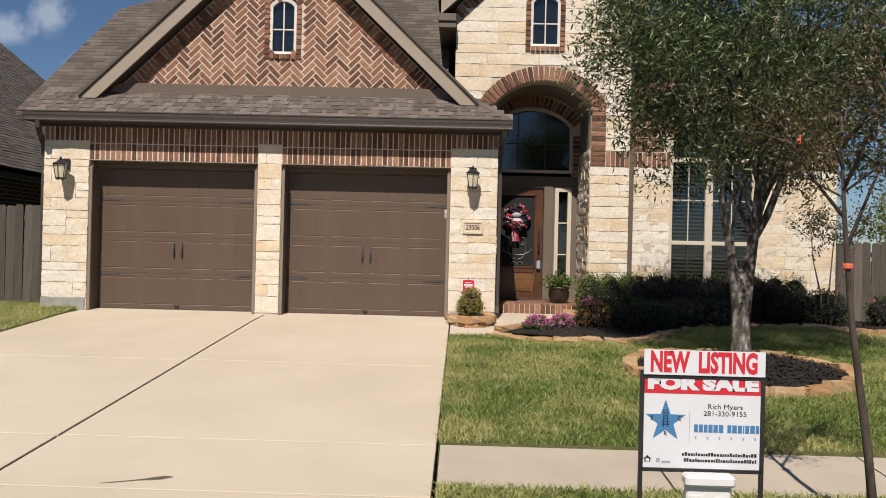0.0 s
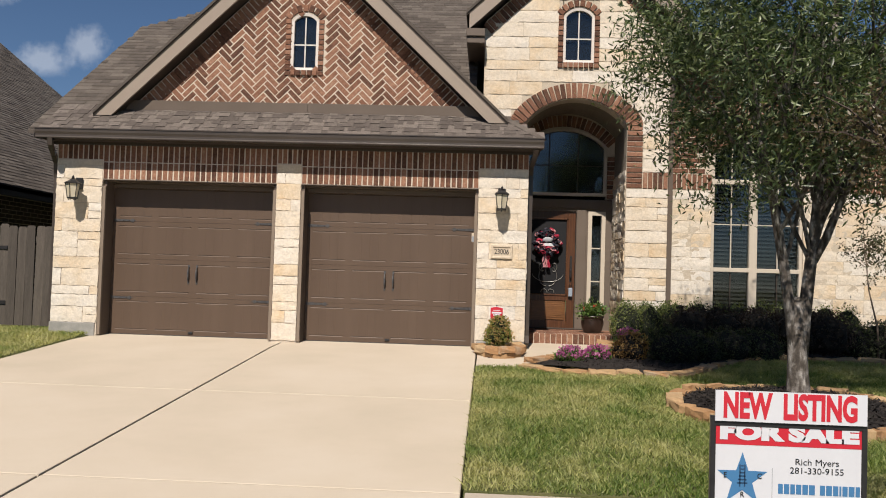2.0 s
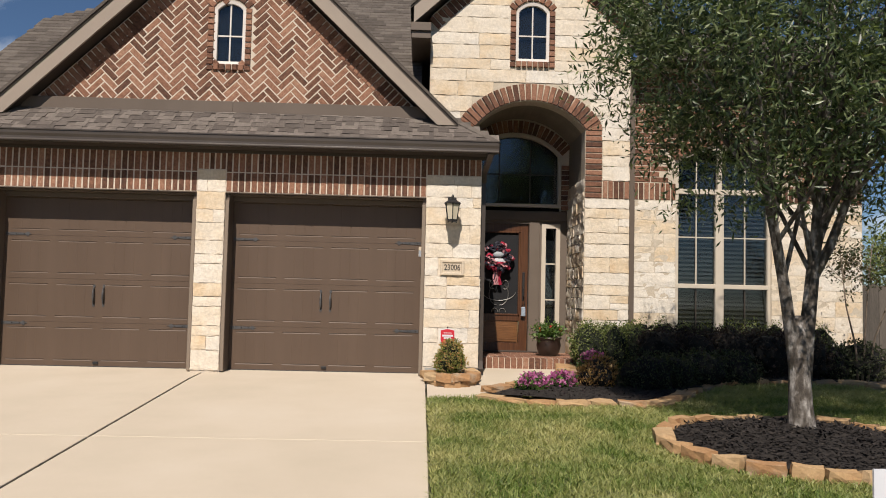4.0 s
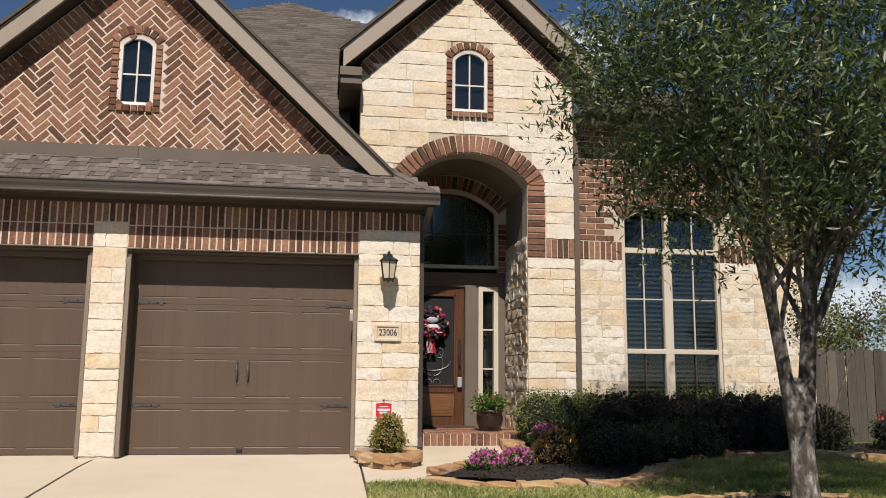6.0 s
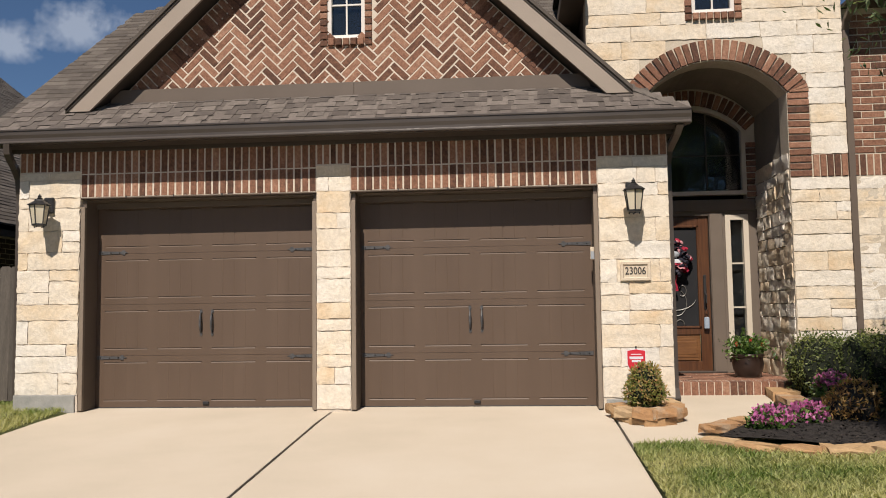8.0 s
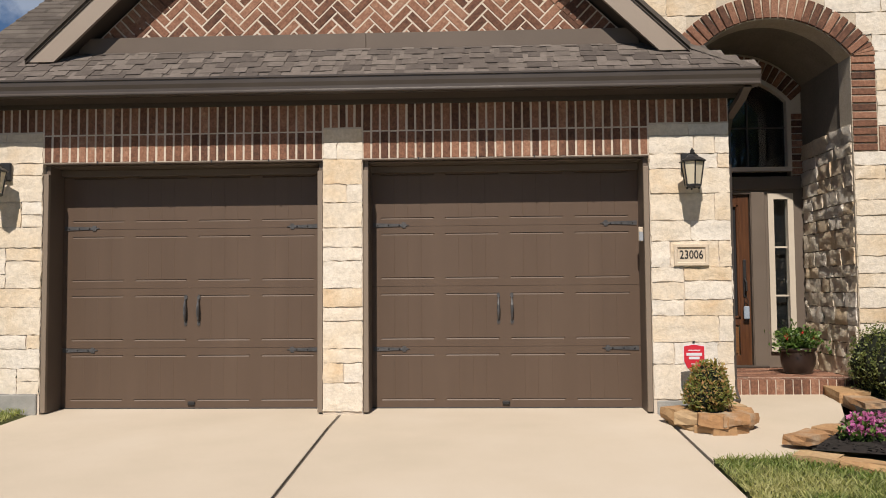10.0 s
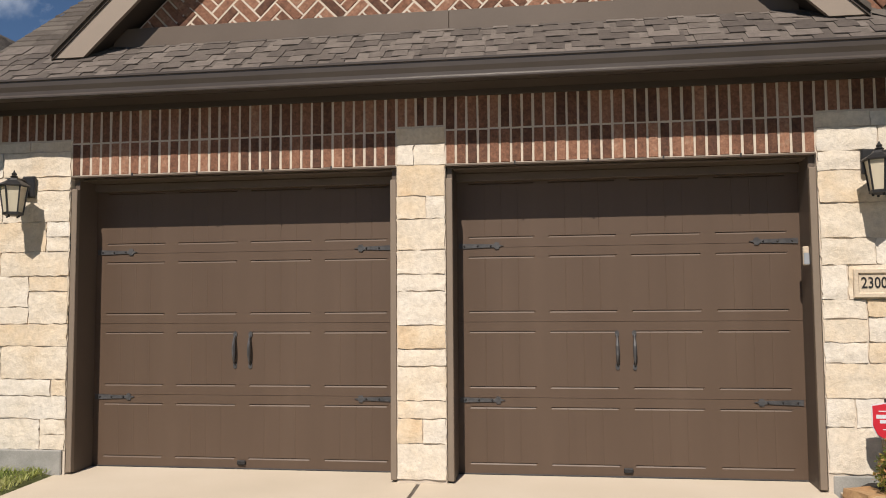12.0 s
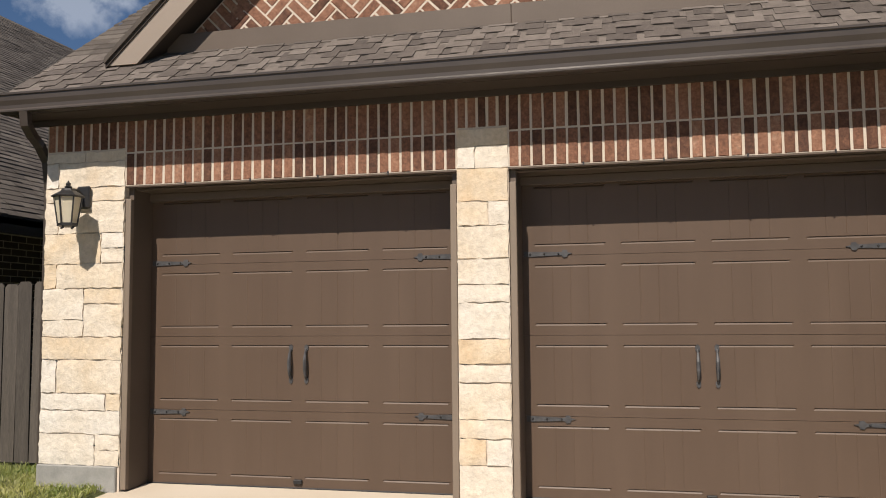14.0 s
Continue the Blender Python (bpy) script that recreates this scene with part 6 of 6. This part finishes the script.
def shrub(name, loc, lumps, count, size, mat, label, core=None, category="shrub", wide=0.5, group="", blossoms=None):
    """lumps: (centre, radii) rows relative to loc; leaves lie in their outer shells."""
    s = thing(name, loc, label, category, group)
    # added solid lumps block see-through; their dark colour stands for the shaded inside
    bm = bmesh.new()
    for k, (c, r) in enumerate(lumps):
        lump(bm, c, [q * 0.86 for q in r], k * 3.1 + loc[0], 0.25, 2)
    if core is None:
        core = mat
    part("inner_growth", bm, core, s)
    vol = np.array([r[0] * r[1] + r[1] * r[2] + r[0] * r[2] for _, r in lumps])
    pick = np.random.choice(len(lumps), count, p=vol / vol.sum())
    d = np.random.normal(size=(count, 3))
    d /= np.linalg.norm(d, axis=1)[:, None]
    cs, rs = np.array([c for c, _ in lumps]), np.array([r for _, r in lumps])
    wob = np.array([1 + 0.22 * noise.noise(Vector(q) * 2.6 + Vector((loc[0], k, 0))) for q, k in zip(d, pick)])
    k = np.random.uniform(0.80, 1.06, count) * wob
    p = cs[pick] + d * rs[pick] * k[:, None]
    p[:, 2] = np.maximum(p[:, 2], 0.01)
    leaves("foliage", p, size, mat, s, wide=wide, up=0.4)
    if blossoms:
        bmat, bn, bsize = blossoms
        top = p[p[:, 2] > np.quantile(p[:, 2], 0.45)]
        sel = top[np.random.choice(len(top), bn)]
        sel = np.repeat(sel, 6, axis=0) + np.random.normal(size=(bn * 6, 3)) * bsize * 0.35 + np.array([0, 0, bsize * 0.7])
        leaves("blossom", sel, bsize, bmat, s, wide=0.8, up=0.8, label="bright flower heads")
    return s


# near-black core colours: the shade inside a shrub, put into paint
M_COREGREEN = simple("shrub_shade_core", [(0.3, (0.008, 0.012, 0.005)), (0.7, (0.018, 0.024, 0.009))], 9, 0.95)
M_COREDARK = simple("shrub_shade_core_dark", [(0.3, (0.006, 0.006, 0.005)), (0.7, (0.012, 0.011, 0.009))], 9, 0.95)
def box_lumps(x0, x1, y0, y1, z1, step=0.42):
    out = []
    nx = max(1, round((x1 - x0) / step))
    for i in range(nx):
        for j in range(max(1, round((y1 - y0) / step))):
            cx = x0 + (i + 0.5) * (x1 - x0) / nx
            cy = y0 + (j + 0.5) * (y1 - y0) / max(1, round((y1 - y0) / step))
            out.append(((cx, cy, z1 * 0.52), (step * 0.66, step * 0.62, z1 * random.uniform(0.47, 0.53))))
    return out


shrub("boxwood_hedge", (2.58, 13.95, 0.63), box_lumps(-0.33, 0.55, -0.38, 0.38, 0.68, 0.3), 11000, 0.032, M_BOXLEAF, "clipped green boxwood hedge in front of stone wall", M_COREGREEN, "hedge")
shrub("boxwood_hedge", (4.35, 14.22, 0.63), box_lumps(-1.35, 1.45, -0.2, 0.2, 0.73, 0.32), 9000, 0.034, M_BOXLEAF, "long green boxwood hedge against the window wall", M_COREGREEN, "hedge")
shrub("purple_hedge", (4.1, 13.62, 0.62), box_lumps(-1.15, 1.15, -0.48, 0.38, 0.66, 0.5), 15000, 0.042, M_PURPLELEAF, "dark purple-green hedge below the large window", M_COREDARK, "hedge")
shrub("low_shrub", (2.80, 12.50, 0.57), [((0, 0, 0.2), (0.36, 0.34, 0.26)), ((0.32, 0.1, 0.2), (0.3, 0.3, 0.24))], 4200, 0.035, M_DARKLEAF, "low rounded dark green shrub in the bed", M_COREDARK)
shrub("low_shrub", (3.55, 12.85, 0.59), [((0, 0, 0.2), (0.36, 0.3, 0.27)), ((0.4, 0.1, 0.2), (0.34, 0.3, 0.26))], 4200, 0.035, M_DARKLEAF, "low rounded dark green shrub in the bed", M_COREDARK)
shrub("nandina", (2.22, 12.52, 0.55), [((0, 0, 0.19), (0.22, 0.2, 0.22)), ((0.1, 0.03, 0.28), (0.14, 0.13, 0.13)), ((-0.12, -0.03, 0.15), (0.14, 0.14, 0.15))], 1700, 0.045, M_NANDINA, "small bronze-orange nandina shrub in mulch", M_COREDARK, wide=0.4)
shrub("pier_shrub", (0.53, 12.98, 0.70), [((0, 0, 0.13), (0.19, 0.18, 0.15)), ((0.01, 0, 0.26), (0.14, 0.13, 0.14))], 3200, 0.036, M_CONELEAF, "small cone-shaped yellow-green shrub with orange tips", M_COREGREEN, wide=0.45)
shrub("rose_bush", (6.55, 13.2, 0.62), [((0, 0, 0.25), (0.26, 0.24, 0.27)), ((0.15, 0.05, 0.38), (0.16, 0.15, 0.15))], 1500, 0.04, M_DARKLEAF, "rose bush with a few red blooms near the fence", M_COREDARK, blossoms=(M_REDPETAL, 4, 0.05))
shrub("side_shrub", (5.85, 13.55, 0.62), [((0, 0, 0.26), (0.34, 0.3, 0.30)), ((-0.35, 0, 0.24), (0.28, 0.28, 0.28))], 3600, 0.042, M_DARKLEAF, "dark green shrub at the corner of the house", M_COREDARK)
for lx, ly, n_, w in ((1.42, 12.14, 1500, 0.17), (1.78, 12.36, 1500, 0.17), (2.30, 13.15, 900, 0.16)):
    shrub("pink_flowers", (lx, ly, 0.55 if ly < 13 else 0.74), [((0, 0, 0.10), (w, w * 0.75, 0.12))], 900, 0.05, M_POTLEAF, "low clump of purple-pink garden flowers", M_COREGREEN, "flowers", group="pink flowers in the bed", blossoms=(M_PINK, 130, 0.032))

# ---- crepe myrtle ----
def sparse_tree(name, base, stems, mat, label, nleaf, lsize, spread, rbase, barkmat, fork=1.0):
    t = thing(name, base, label, "tree")
    bm = bmesh.new()
    tips = []
    for i_stem, st in enumerate(stems):
        rs = rbase * (fork if i_stem else 1.0)
        pts = [Vector(p) for p in st]
        one = bmesh.new()
        tube(one, pts, [rs * (1 - 0.75 * k / (len(pts) - 1)) for k in range(len(pts))], 7)
        part("stem", one, barkmat, t, smooth=True)
        for k in range(9):
            p = pts[-2].lerp(pts[-1], random.uniform(0.0, 1.0)) if len(pts) > 1 else pts[-1]
            d = Vector((random.uniform(-1, 1), random.uniform(-1, 1), random.uniform(0.0, 1.0))).normalized()
            q = p + d * random.uniform(0.5, 1.0) * spread
            mid = p.lerp(q, 0.5) + Vector((0, 0, 0.03))
            tube(bm, [p, mid, q], [rbase * 0.28, rbase * 0.2, rbase * 0.08], 4, False)
            tips += [p.lerp(q, u) for u in np.linspace(0.35, 1.0, 7)]
    part("twig_growth", bm, barkmat, t)["kind"] = "stuff"
    tips = np.array([tuple(p) for p in tips])
    p = tips[np.random.randint(len(tips), size=nleaf)] + np.random.normal(size=(nleaf, 3)) * 0.055
    leaves("crown", p, lsize, mat, t, wide=0.5, up=0.1)
    return t


M_MYRTLE = leaf_material("myrtle_leaf", (0.025, 0.035, 0.012), (0.05, 0.06, 0.02), (0.12, 0.075, 0.04))
sparse_tree("crepe_myrtle", (5.72, 13.35, 0.62), [[(0, 0, 0), (-0.03, 0, 0.5), (-0.15, 0, 1.0), (-0.22, 0, 1.65)], [(0.05, 0, 0), (0.1, 0.03, 0.5), (0.15, 0.05, 1.1), (0.22, 0.05, 1.8)], [(0.1, -0.02, 0), (0.22, 0, 0.6), (0.45, 0, 1.2), (0.62, 0.02, 1.65)]], M_MYRTLE, "slender multi-stem crepe myrtle with sparse leaves", 1500, 0.05, 0.5, 0.018, M_STEM)
# young street tree with a sparse brown crown
young = sparse_tree("young_tree", (2.70, 5.54, 0.12), [[(0, 0, -0.1), (-0.06, 0, 0.45), (-0.17, 0, 1.2), (-0.22, 0, 1.75), (-0.25, 0, 2.3)], [(-0.22, 0, 1.75), (-0.38, 0.1, 2.0), (-0.55, 0.1, 2.3)], [(-0.20, 0, 1.6), (0.0, 0.1, 2.0), (0.25, 0.15, 2.4)], [(-0.23, 0, 1.9), (-0.1, -0.1, 2.3), (0.05, -0.1, 2.7)]], M_YOUNGLEAF, "leaning young street tree with sparse bronze leaves", 4200, 0.030, 0.55, 0.029, M_DARKBARK, 0.4)
bm = bmesh.new()
lathe(bm, [(0.026, 1.47), (0.029, 1.475), (0.029, 1.495), (0.026, 1.50)], 10, (-0.196, 0))
part("tie", bm, M_ORANGE, young, "orange tie round the trunk")
part("ribbon", boxes((-0.50, -0.47, -0.02, -0.015, 2.15, 2.20), bevel=0.004), M_ORANGE, young, "small orange ribbon")

# ---- the oak in the lawn ----
OAK = Vector((3.38, 9.85, 0.52))
oak = thing("oak_tree", OAK, "leafy oak with a forked grey trunk in the ring", "tree")
bm = bmesh.new()
limbs = []
def limb(pts, r0, r1, sides=8):
    pts = [Vector(p) for p in pts]
    tube(bm, pts, list(np.linspace(r0, r1, len(pts))), sides)
    limbs.append((pts, r0, r1))
tube(bm, [(0.0, 0, -0.06), (0.0, 0, 0.02), (-0.01, 0, 0.25), (-0.02, 0, 0.6), (-0.02, 0, 0.85), (-0.02, 0, 1.0)], [0.155, 0.122, 0.098, 0.088, 0.072, 0.03], 12)
limb([(-0.035, 0, 0.4), (-0.085, 0, 0.8), (-0.15, 0.0, 1.25), (-0.22, 0.0, 1.65), (-0.30, 0.02, 2.1), (-0.42, 0.1, 2.7), (-0.6, 0.2, 3.5)], 0.062, 0.028)
limb([(0.01, 0, 0.4), (0.04, 0, 0.8), (0.10, 0.02, 1.3), (0.15, 0.02, 1.8), (0.18, 0.0, 2.4), (0.25, -0.05, 3.3), (0.3, -0.1, 4.4)], 0.075, 0.028)
limb([(0.12, 0.02, 1.35), (0.24, 0.0, 1.58), (0.36, -0.05, 1.95), (0.55, -0.1, 2.4), (0.9, -0.15, 3.0)], 0.05, 0.02)
limb([(0.13, 0.02, 1.6), (0.3, 0.12, 1.9), (0.6, 0.3, 2.3), (1.1, 0.5, 2.9)], 0.045, 0.018)
CROWN = np.array([0.36, 0.0, 3.68])
CR = np.array([1.98, 1.95, 2.0])
ends = []
for k in range(60):
    src, r0, r1 = limbs[random.choice((0, 0, 1, 1, 1, 2, 3))]
    i = random.randint(2, len(src) - 2)
    p = src[i].lerp(src[i + 1], random.random())
    d = Vector(np.random.normal(size=3) * np.array([1, 1, 0.55]) + np.array([0, 0, 0.25])).normalized()
    q = Vector(CROWN + np.array(d) * CR * random.uniform(0.55, 0.97))
    if q.z < 1.8:
        q.z = random.uniform(1.8, 2.5)
    m1 = p.lerp(q, 0.4) + Vector((0, 0, 0.12))
    m2 = p.lerp(q, 0.75) + Vector((0, 0, 0.08))
    tube(bm, [p, m1, m2, q], [0.022, 0.015, 0.009, 0.004], 5, False)
    ends += [m1, m2, q, m2.lerp(q, 0.5)]
part("trunk", bm, M_BARK, oak, "grey bark, forked low", smooth=True)
cl = [np.array(e) for e in ends]
while len(cl) < 740:
    d = np.random.normal(size=3)
    d /= np.linalg.norm(d)
    r = random.uniform(0.45, 1.0) ** 0.6
    c = CROWN + d * CR * r * (1 + 0.22 * noise.noise(Vector(d) * 2.1))
    if c[2] < 1.82 + 0.25 * noise.noise(Vector(c) * 1.3):
        continue
    if noise.noise(Vector(c) * 1.1 + Vector((5, 2, 0))) < -0.2:
        continue
    cl.append(c)
cl = np.array(cl)
per = 92
p = np.repeat(cl, per, axis=0)
p = p + np.random.normal(size=p.shape) * np.array([0.15, 0.15, 0.11])
leaves("crown", p, 0.082, M_OAKLEAF, oak, wide=0.24, up=-0.1, label="dense narrow dark green leaves")

# hairline stain across the lowest slab of the drive
bm = bmesh.new()
prev = None
for k, (x, w) in enumerate(((-1.82, 0.004), (-1.74, 0.012), (-1.66, 0.010), (-1.58, 0.016), (-1.53, 0.03), (-1.47, 0.034), (-1.42, 0.008))):
    yy = 6.05 + 0.16 * (x + 1.82) / 0.4
    pair = [bm.verts.new((x, yy - w, drive_z(yy - w) + 0.0035)), bm.verts.new((x, yy + w, drive_z(yy + w) + 0.0035))]
    if prev:
        bm.faces.new((prev[0], pair[0], pair[1], prev[1]))
    prev = pair
part("stain", bm, M_JOINT, driveway, "brown crack-like stain")

# ---- pot with red flowers, wreath ----
pot = thing("flower_pot", (2.05, 15.1, PZ), "dark brown glazed pot with red flowers on porch", "flower pot")
bm = bmesh.new()
lathe(bm, [(0.15, 0.0), (0.17, 0.02), (0.205, 0.12), (0.215, 0.2), (0.20, 0.27), (0.205, 0.29), (0.225, 0.30), (0.225, 0.325), (0.20, 0.33), (0.19, 0.30)], 20)
part("pot", bm, M_POT, pot, smooth=True)
pot.scale = (0.83, 0.83, 0.83)
pp = np.random.normal(size=(900, 3)) * np.array([0.12, 0.12, 0.075]) + np.array([0, 0, 0.42])
leaves("foliage", pp, 0.07, M_POTLEAF, pot, wide=0.5, up=0.5)
heads = np.array([(-0.16, -0.1, 0.47), (0.17, -0.1, 0.46), (0.02, -0.12, 0.51), (0.08, 0.05, 0.52)])
leaves("blossom", np.repeat(heads, 12, axis=0) + np.random.normal(size=(48, 3)) * 0.015, 0.026, M_REDPETAL, pot, wide=0.8, up=0.5, label="red flower heads")
M_RIBBON_R, M_RIBBON_P, M_RIBBON_K = plain("ribbon_red", (0.36, 0.02, 0.05), 0.45), plain("ribbon_pink", (0.62, 0.30, 0.33), 0.45), plain("ribbon_navy", (0.02, 0.02, 0.035), 0.5)
wreath = thing("door_wreath", (1.35, DY - 0.03, 2.26), "round ribbon wreath in red, pink and black", "wreath")
bms = [bmesh.new(), bmesh.new(), bmesh.new()]
for k in range(150):
    a = random.uniform(0, math.tau)
    r = 0.15 + random.uniform(-0.06, 0.06)
    c = Vector((r * math.cos(a), random.uniform(-0.06, 0.0), r * math.sin(a)))
    u = Vector(np.random.normal(size=3)).normalized() * 0.045
    v = u.orthogonal().normalized() * 0.018
    b = random.choice((bms[0], bms[0], bms[1], bms[2], bms[2], bms[2]))
    loop = [c + u * math.sin(q) + u.cross(v).normalized() * 0.03 * (1 - math.cos(q)) for q in np.linspace(0, math.tau, 8)]
    for p0, p1 in zip(loop, loop[1:]):
        b.faces.new([b.verts.new(w) for w in (p0 - v, p1 - v, p1 + v, p0 + v)])
for k in range(7):
    x = random.uniform(-0.09, 0.07)
    b = random.choice((bms[0], bms[1], bms[2]))
    prev = None
    for q in range(6):
        w = Vector((x + 0.02 * math.sin(q + k), -0.03, -0.15 - 0.055 * q))
        pair = (b.verts.new(w - Vector((0.012, 0, 0))), b.verts.new(w + Vector((0.012, 0.01, 0))))
        if prev:
            b.faces.new((prev[0], prev[1], pair[1], pair[0]))
        prev = pair
for b, m, lab in zip(bms, (M_RIBBON_R, M_RIBBON_P, M_RIBBON_K), ("red ribbon loops", "pink ribbon loops", "black ribbon loops")):
    part("ribbon", b, m, wreath, lab)["kind"] = "stuff"
bm = bmesh.new()
tube(bm, [(0.15 * math.cos(q), 0, 0.15 * math.sin(q)) for q in np.linspace(0, math.tau, 24)], [0.03] * 24, 6)
part("hoop", bm, M_RIBBON_K, wreath)
part("name_plate", boxes((-0.11, 0.11, -0.085, -0.075, -0.07, -0.02), bevel=0.004), M_WHITE, wreath, "white name plate")
part("cap_ornament", lump(bmesh.new(), (0.0, -0.07, 0.04), (0.09, 0.03, 0.05), 2.0, 0.1, 2), M_GREYINK, wreath, "grey cap ornament")

# ---- far trees and clouds ----
def far_tree(x, y, h, w, label):
    t = thing("background_tree", (x, y, 0.5), label, "tree", "trees beyond the fence")
    b = bmesh.new()
    tube(b, [(0, 0, -0.2), (0.05, 0, h * 0.3), (0, 0, h * 0.7)], [0.09, 0.07, 0.02], 6)
    part("trunk", b, M_BARK, t)
    c = np.random.normal(size=(46, 3)) * np.array([w * 0.36, w * 0.36, h * 0.19]) + np.array([0, 0, h * 0.66])
    q = np.repeat(c, 60, axis=0)
    leaves("crown", q + np.random.normal(size=q.shape) * 0.2, 0.13, M_BOXLEAF, t, wide=0.45)
far_tree(13.5, 26.0, 3.4, 1.7, "small leafy tree standing behind the fence")
far_tree(18.5, 31.0, 4.2, 2.6, "small leafy tree standing behind the fence")
far_tree(27, 48, 5.0, 4.5, "small leafy tree standing behind the fence")

def cloud_material(name, most):
    M_, _n, _l, _b = material(name, 1.0)
    _v = coords(_n, _l, (1, 1, 1))
    _no = noise_tex(_n, _l, _v, 0.03, 8, 0.62)
    _gr = _n.new("ShaderNodeTexGradient")
    _gr.gradient_type = "SPHERICAL"
    _mp = _n.new("ShaderNodeMapping")
    _mp.inputs["Scale"].default_value = (2.0, 2.0, 2.0)
    _mp.inputs["Location"].default_value = (-1.0, -1.0, -1.0)
    _tc = _n.new("ShaderNodeTexCoord")
    _l.new(_tc.outputs["Generated"], _mp.inputs["Vector"])
    _l.new(_mp.outputs["Vector"], _gr.inputs["Vector"])
    _mu = _n.new("ShaderNodeMath")
    _mu.operation = "MULTIPLY"
    _l.new(_no, _mu.inputs[0])
    _l.new(_gr.outputs["Fac"], _mu.inputs[1])
    _al = ramp(_n, _l, _mu.outputs[0], [(0.23, (0, 0, 0)), (0.42, (most, most, most))])
    _em, _tr, _mx = _n.new("ShaderNodeEmission"), _n.new("ShaderNodeBsdfTransparent"), _n.new("ShaderNodeMixShader")
    _em.inputs["Color"].default_value = (0.86, 0.90, 0.97, 1)
    _em.inputs["Strength"].default_value = 0.70
    _l.new(_al, _mx.inputs[0])
    _l.new(_tr.outputs[0], _mx.inputs[1])
    _l.new(_em.outputs[0], _mx.inputs[2])
    _l.new(_mx.outputs[0], _n["Material Output"].inputs["Surface"])
    return M_


M_CLOUD, M_HAZE = cloud_material("cloud", 0.9), cloud_material("thin_cloud", 0.36)
for cx, cy, cz, w, h in ((23, 822, 352, 190, 110), (250, 797, 336, 170, 130), (300, 790, 420, 90, 50), (-425, 769, 200, 200, 60), (-392, 783, 220, 110, 70), (-360, 800, 175, 160, 50), (-513, 686, 310, 330, 130), (-409, 761, 285, 260, 90), (-440, 700, 250, 200, 70), (492, 755, 75, 420, 130), (560, 640, 160, 300, 120)):
    b = bmesh.new()
    d = Vector((cx, cy, cz)).normalized()
    s = d.cross(Vector((0, 0, 1))).normalized()
    u = s.cross(d)
    c = Vector((0, 0, 0))
    b.faces.new([b.verts.new(c + s * i * w / 2 + u * j * h / 2 + d * (i + j) * 0.4) for i, j in ((-1, -1), (1, -1), (1, 1), (-1, 1))])
    ob = finish("cloud", b, M_CLOUD if cx > -300 else M_HAZE)
    ob.location = (cx, cy, cz)
    ob.visible_shadow = False
    tagged(ob, "soft white cloud in a blue sky", "cloud", kind="structure")

# ---- grass ----
def blades(name, pts, h, label, parent=None):
    pts = np.asarray(pts)
    n = len(pts)
    a = np.random.rand(n) * math.tau
    w = np.random.uniform(0.0028, 0.0058, n)
    hh = h * np.random.uniform(0.5, 1.25, n)
    lean = np.random.normal(size=(n, 2)) * hh[:, None] * 0.75
    s = np.stack([np.cos(a) * w, np.sin(a) * w, np.zeros(n)], 1)
    top = pts + np.concatenate([lean, hh[:, None]], 1)
    mid = pts + np.concatenate([lean * 0.35, hh[:, None] * 0.6], 1)
    v = np.stack([pts - s, pts + s, mid + s * 0.8, mid - s * 0.8, top], 1).reshape(-1, 3)
    me = bpy.data.meshes.new(name)
    me.vertices.add(5 * n)
    me.vertices.foreach_set("co", v.astype(np.float32).ravel())
    i = np.arange(n)[:, None] * 5
    me.loops.add(9 * n)
    me.loops.foreach_set("vertex_index", (i + np.array([0, 1, 2, 0, 2, 3, 3, 2, 4])).ravel().astype(np.int32))
    me.polygons.add(3 * n)
    me.polygons.foreach_set("loop_start", (np.arange(3 * n) * 3).astype(np.int32))
    me.update(calc_edges=True)
    me.materials.append(M_GRASS)
    return tagged(new(name, me), label, "grass", kind="stuff")


def scatter(n, x0, x1, y0, y1, ok):
    x, y = np.random.uniform(x0, x1, n), np.random.uniform(y0, y1, n)
    keep = [k for k in range(n) if ok(x[k], y[k])]
    return np.array([(x[k], y[k], lawn_z(x[k], y[k]) - 0.004) for k in keep])


def on_lawn(x, y):
    if (x - RING_X) ** 2 + ((y - RING_Y) / OVAL) ** 2 < (RING_R + 0.04) ** 2:
        return False
    if x < 0.9:
        return y < 11.86 + 0.1 * max(0.0, x - 0.3)
    return y < edge_y(x) - 0.07
blades("lawn_grass", np.concatenate([scatter(95000, 0.25, 5.2, 7.09, 11.0, on_lawn), scatter(52000, 0.25, 5.5, 11.0, 13.2, on_lawn), scatter(26000, 5.2, 9.0, 7.1, 12.6, on_lawn)]), 0.048, "mown green lawn with straw-coloured patches")
blades("verge_grass", scatter(26000, 0.27, 4.2, 4.9, 6.16, lambda x, y: True), 0.05, "grass verge between pavement and road")
blades("side_grass", scatter(26000, -8.2, -5.40, 10.5, 14.1, lambda x, y: not (x > -6.02 and y > 13.46)), 0.055, "narrow strip of grass beside the garage")
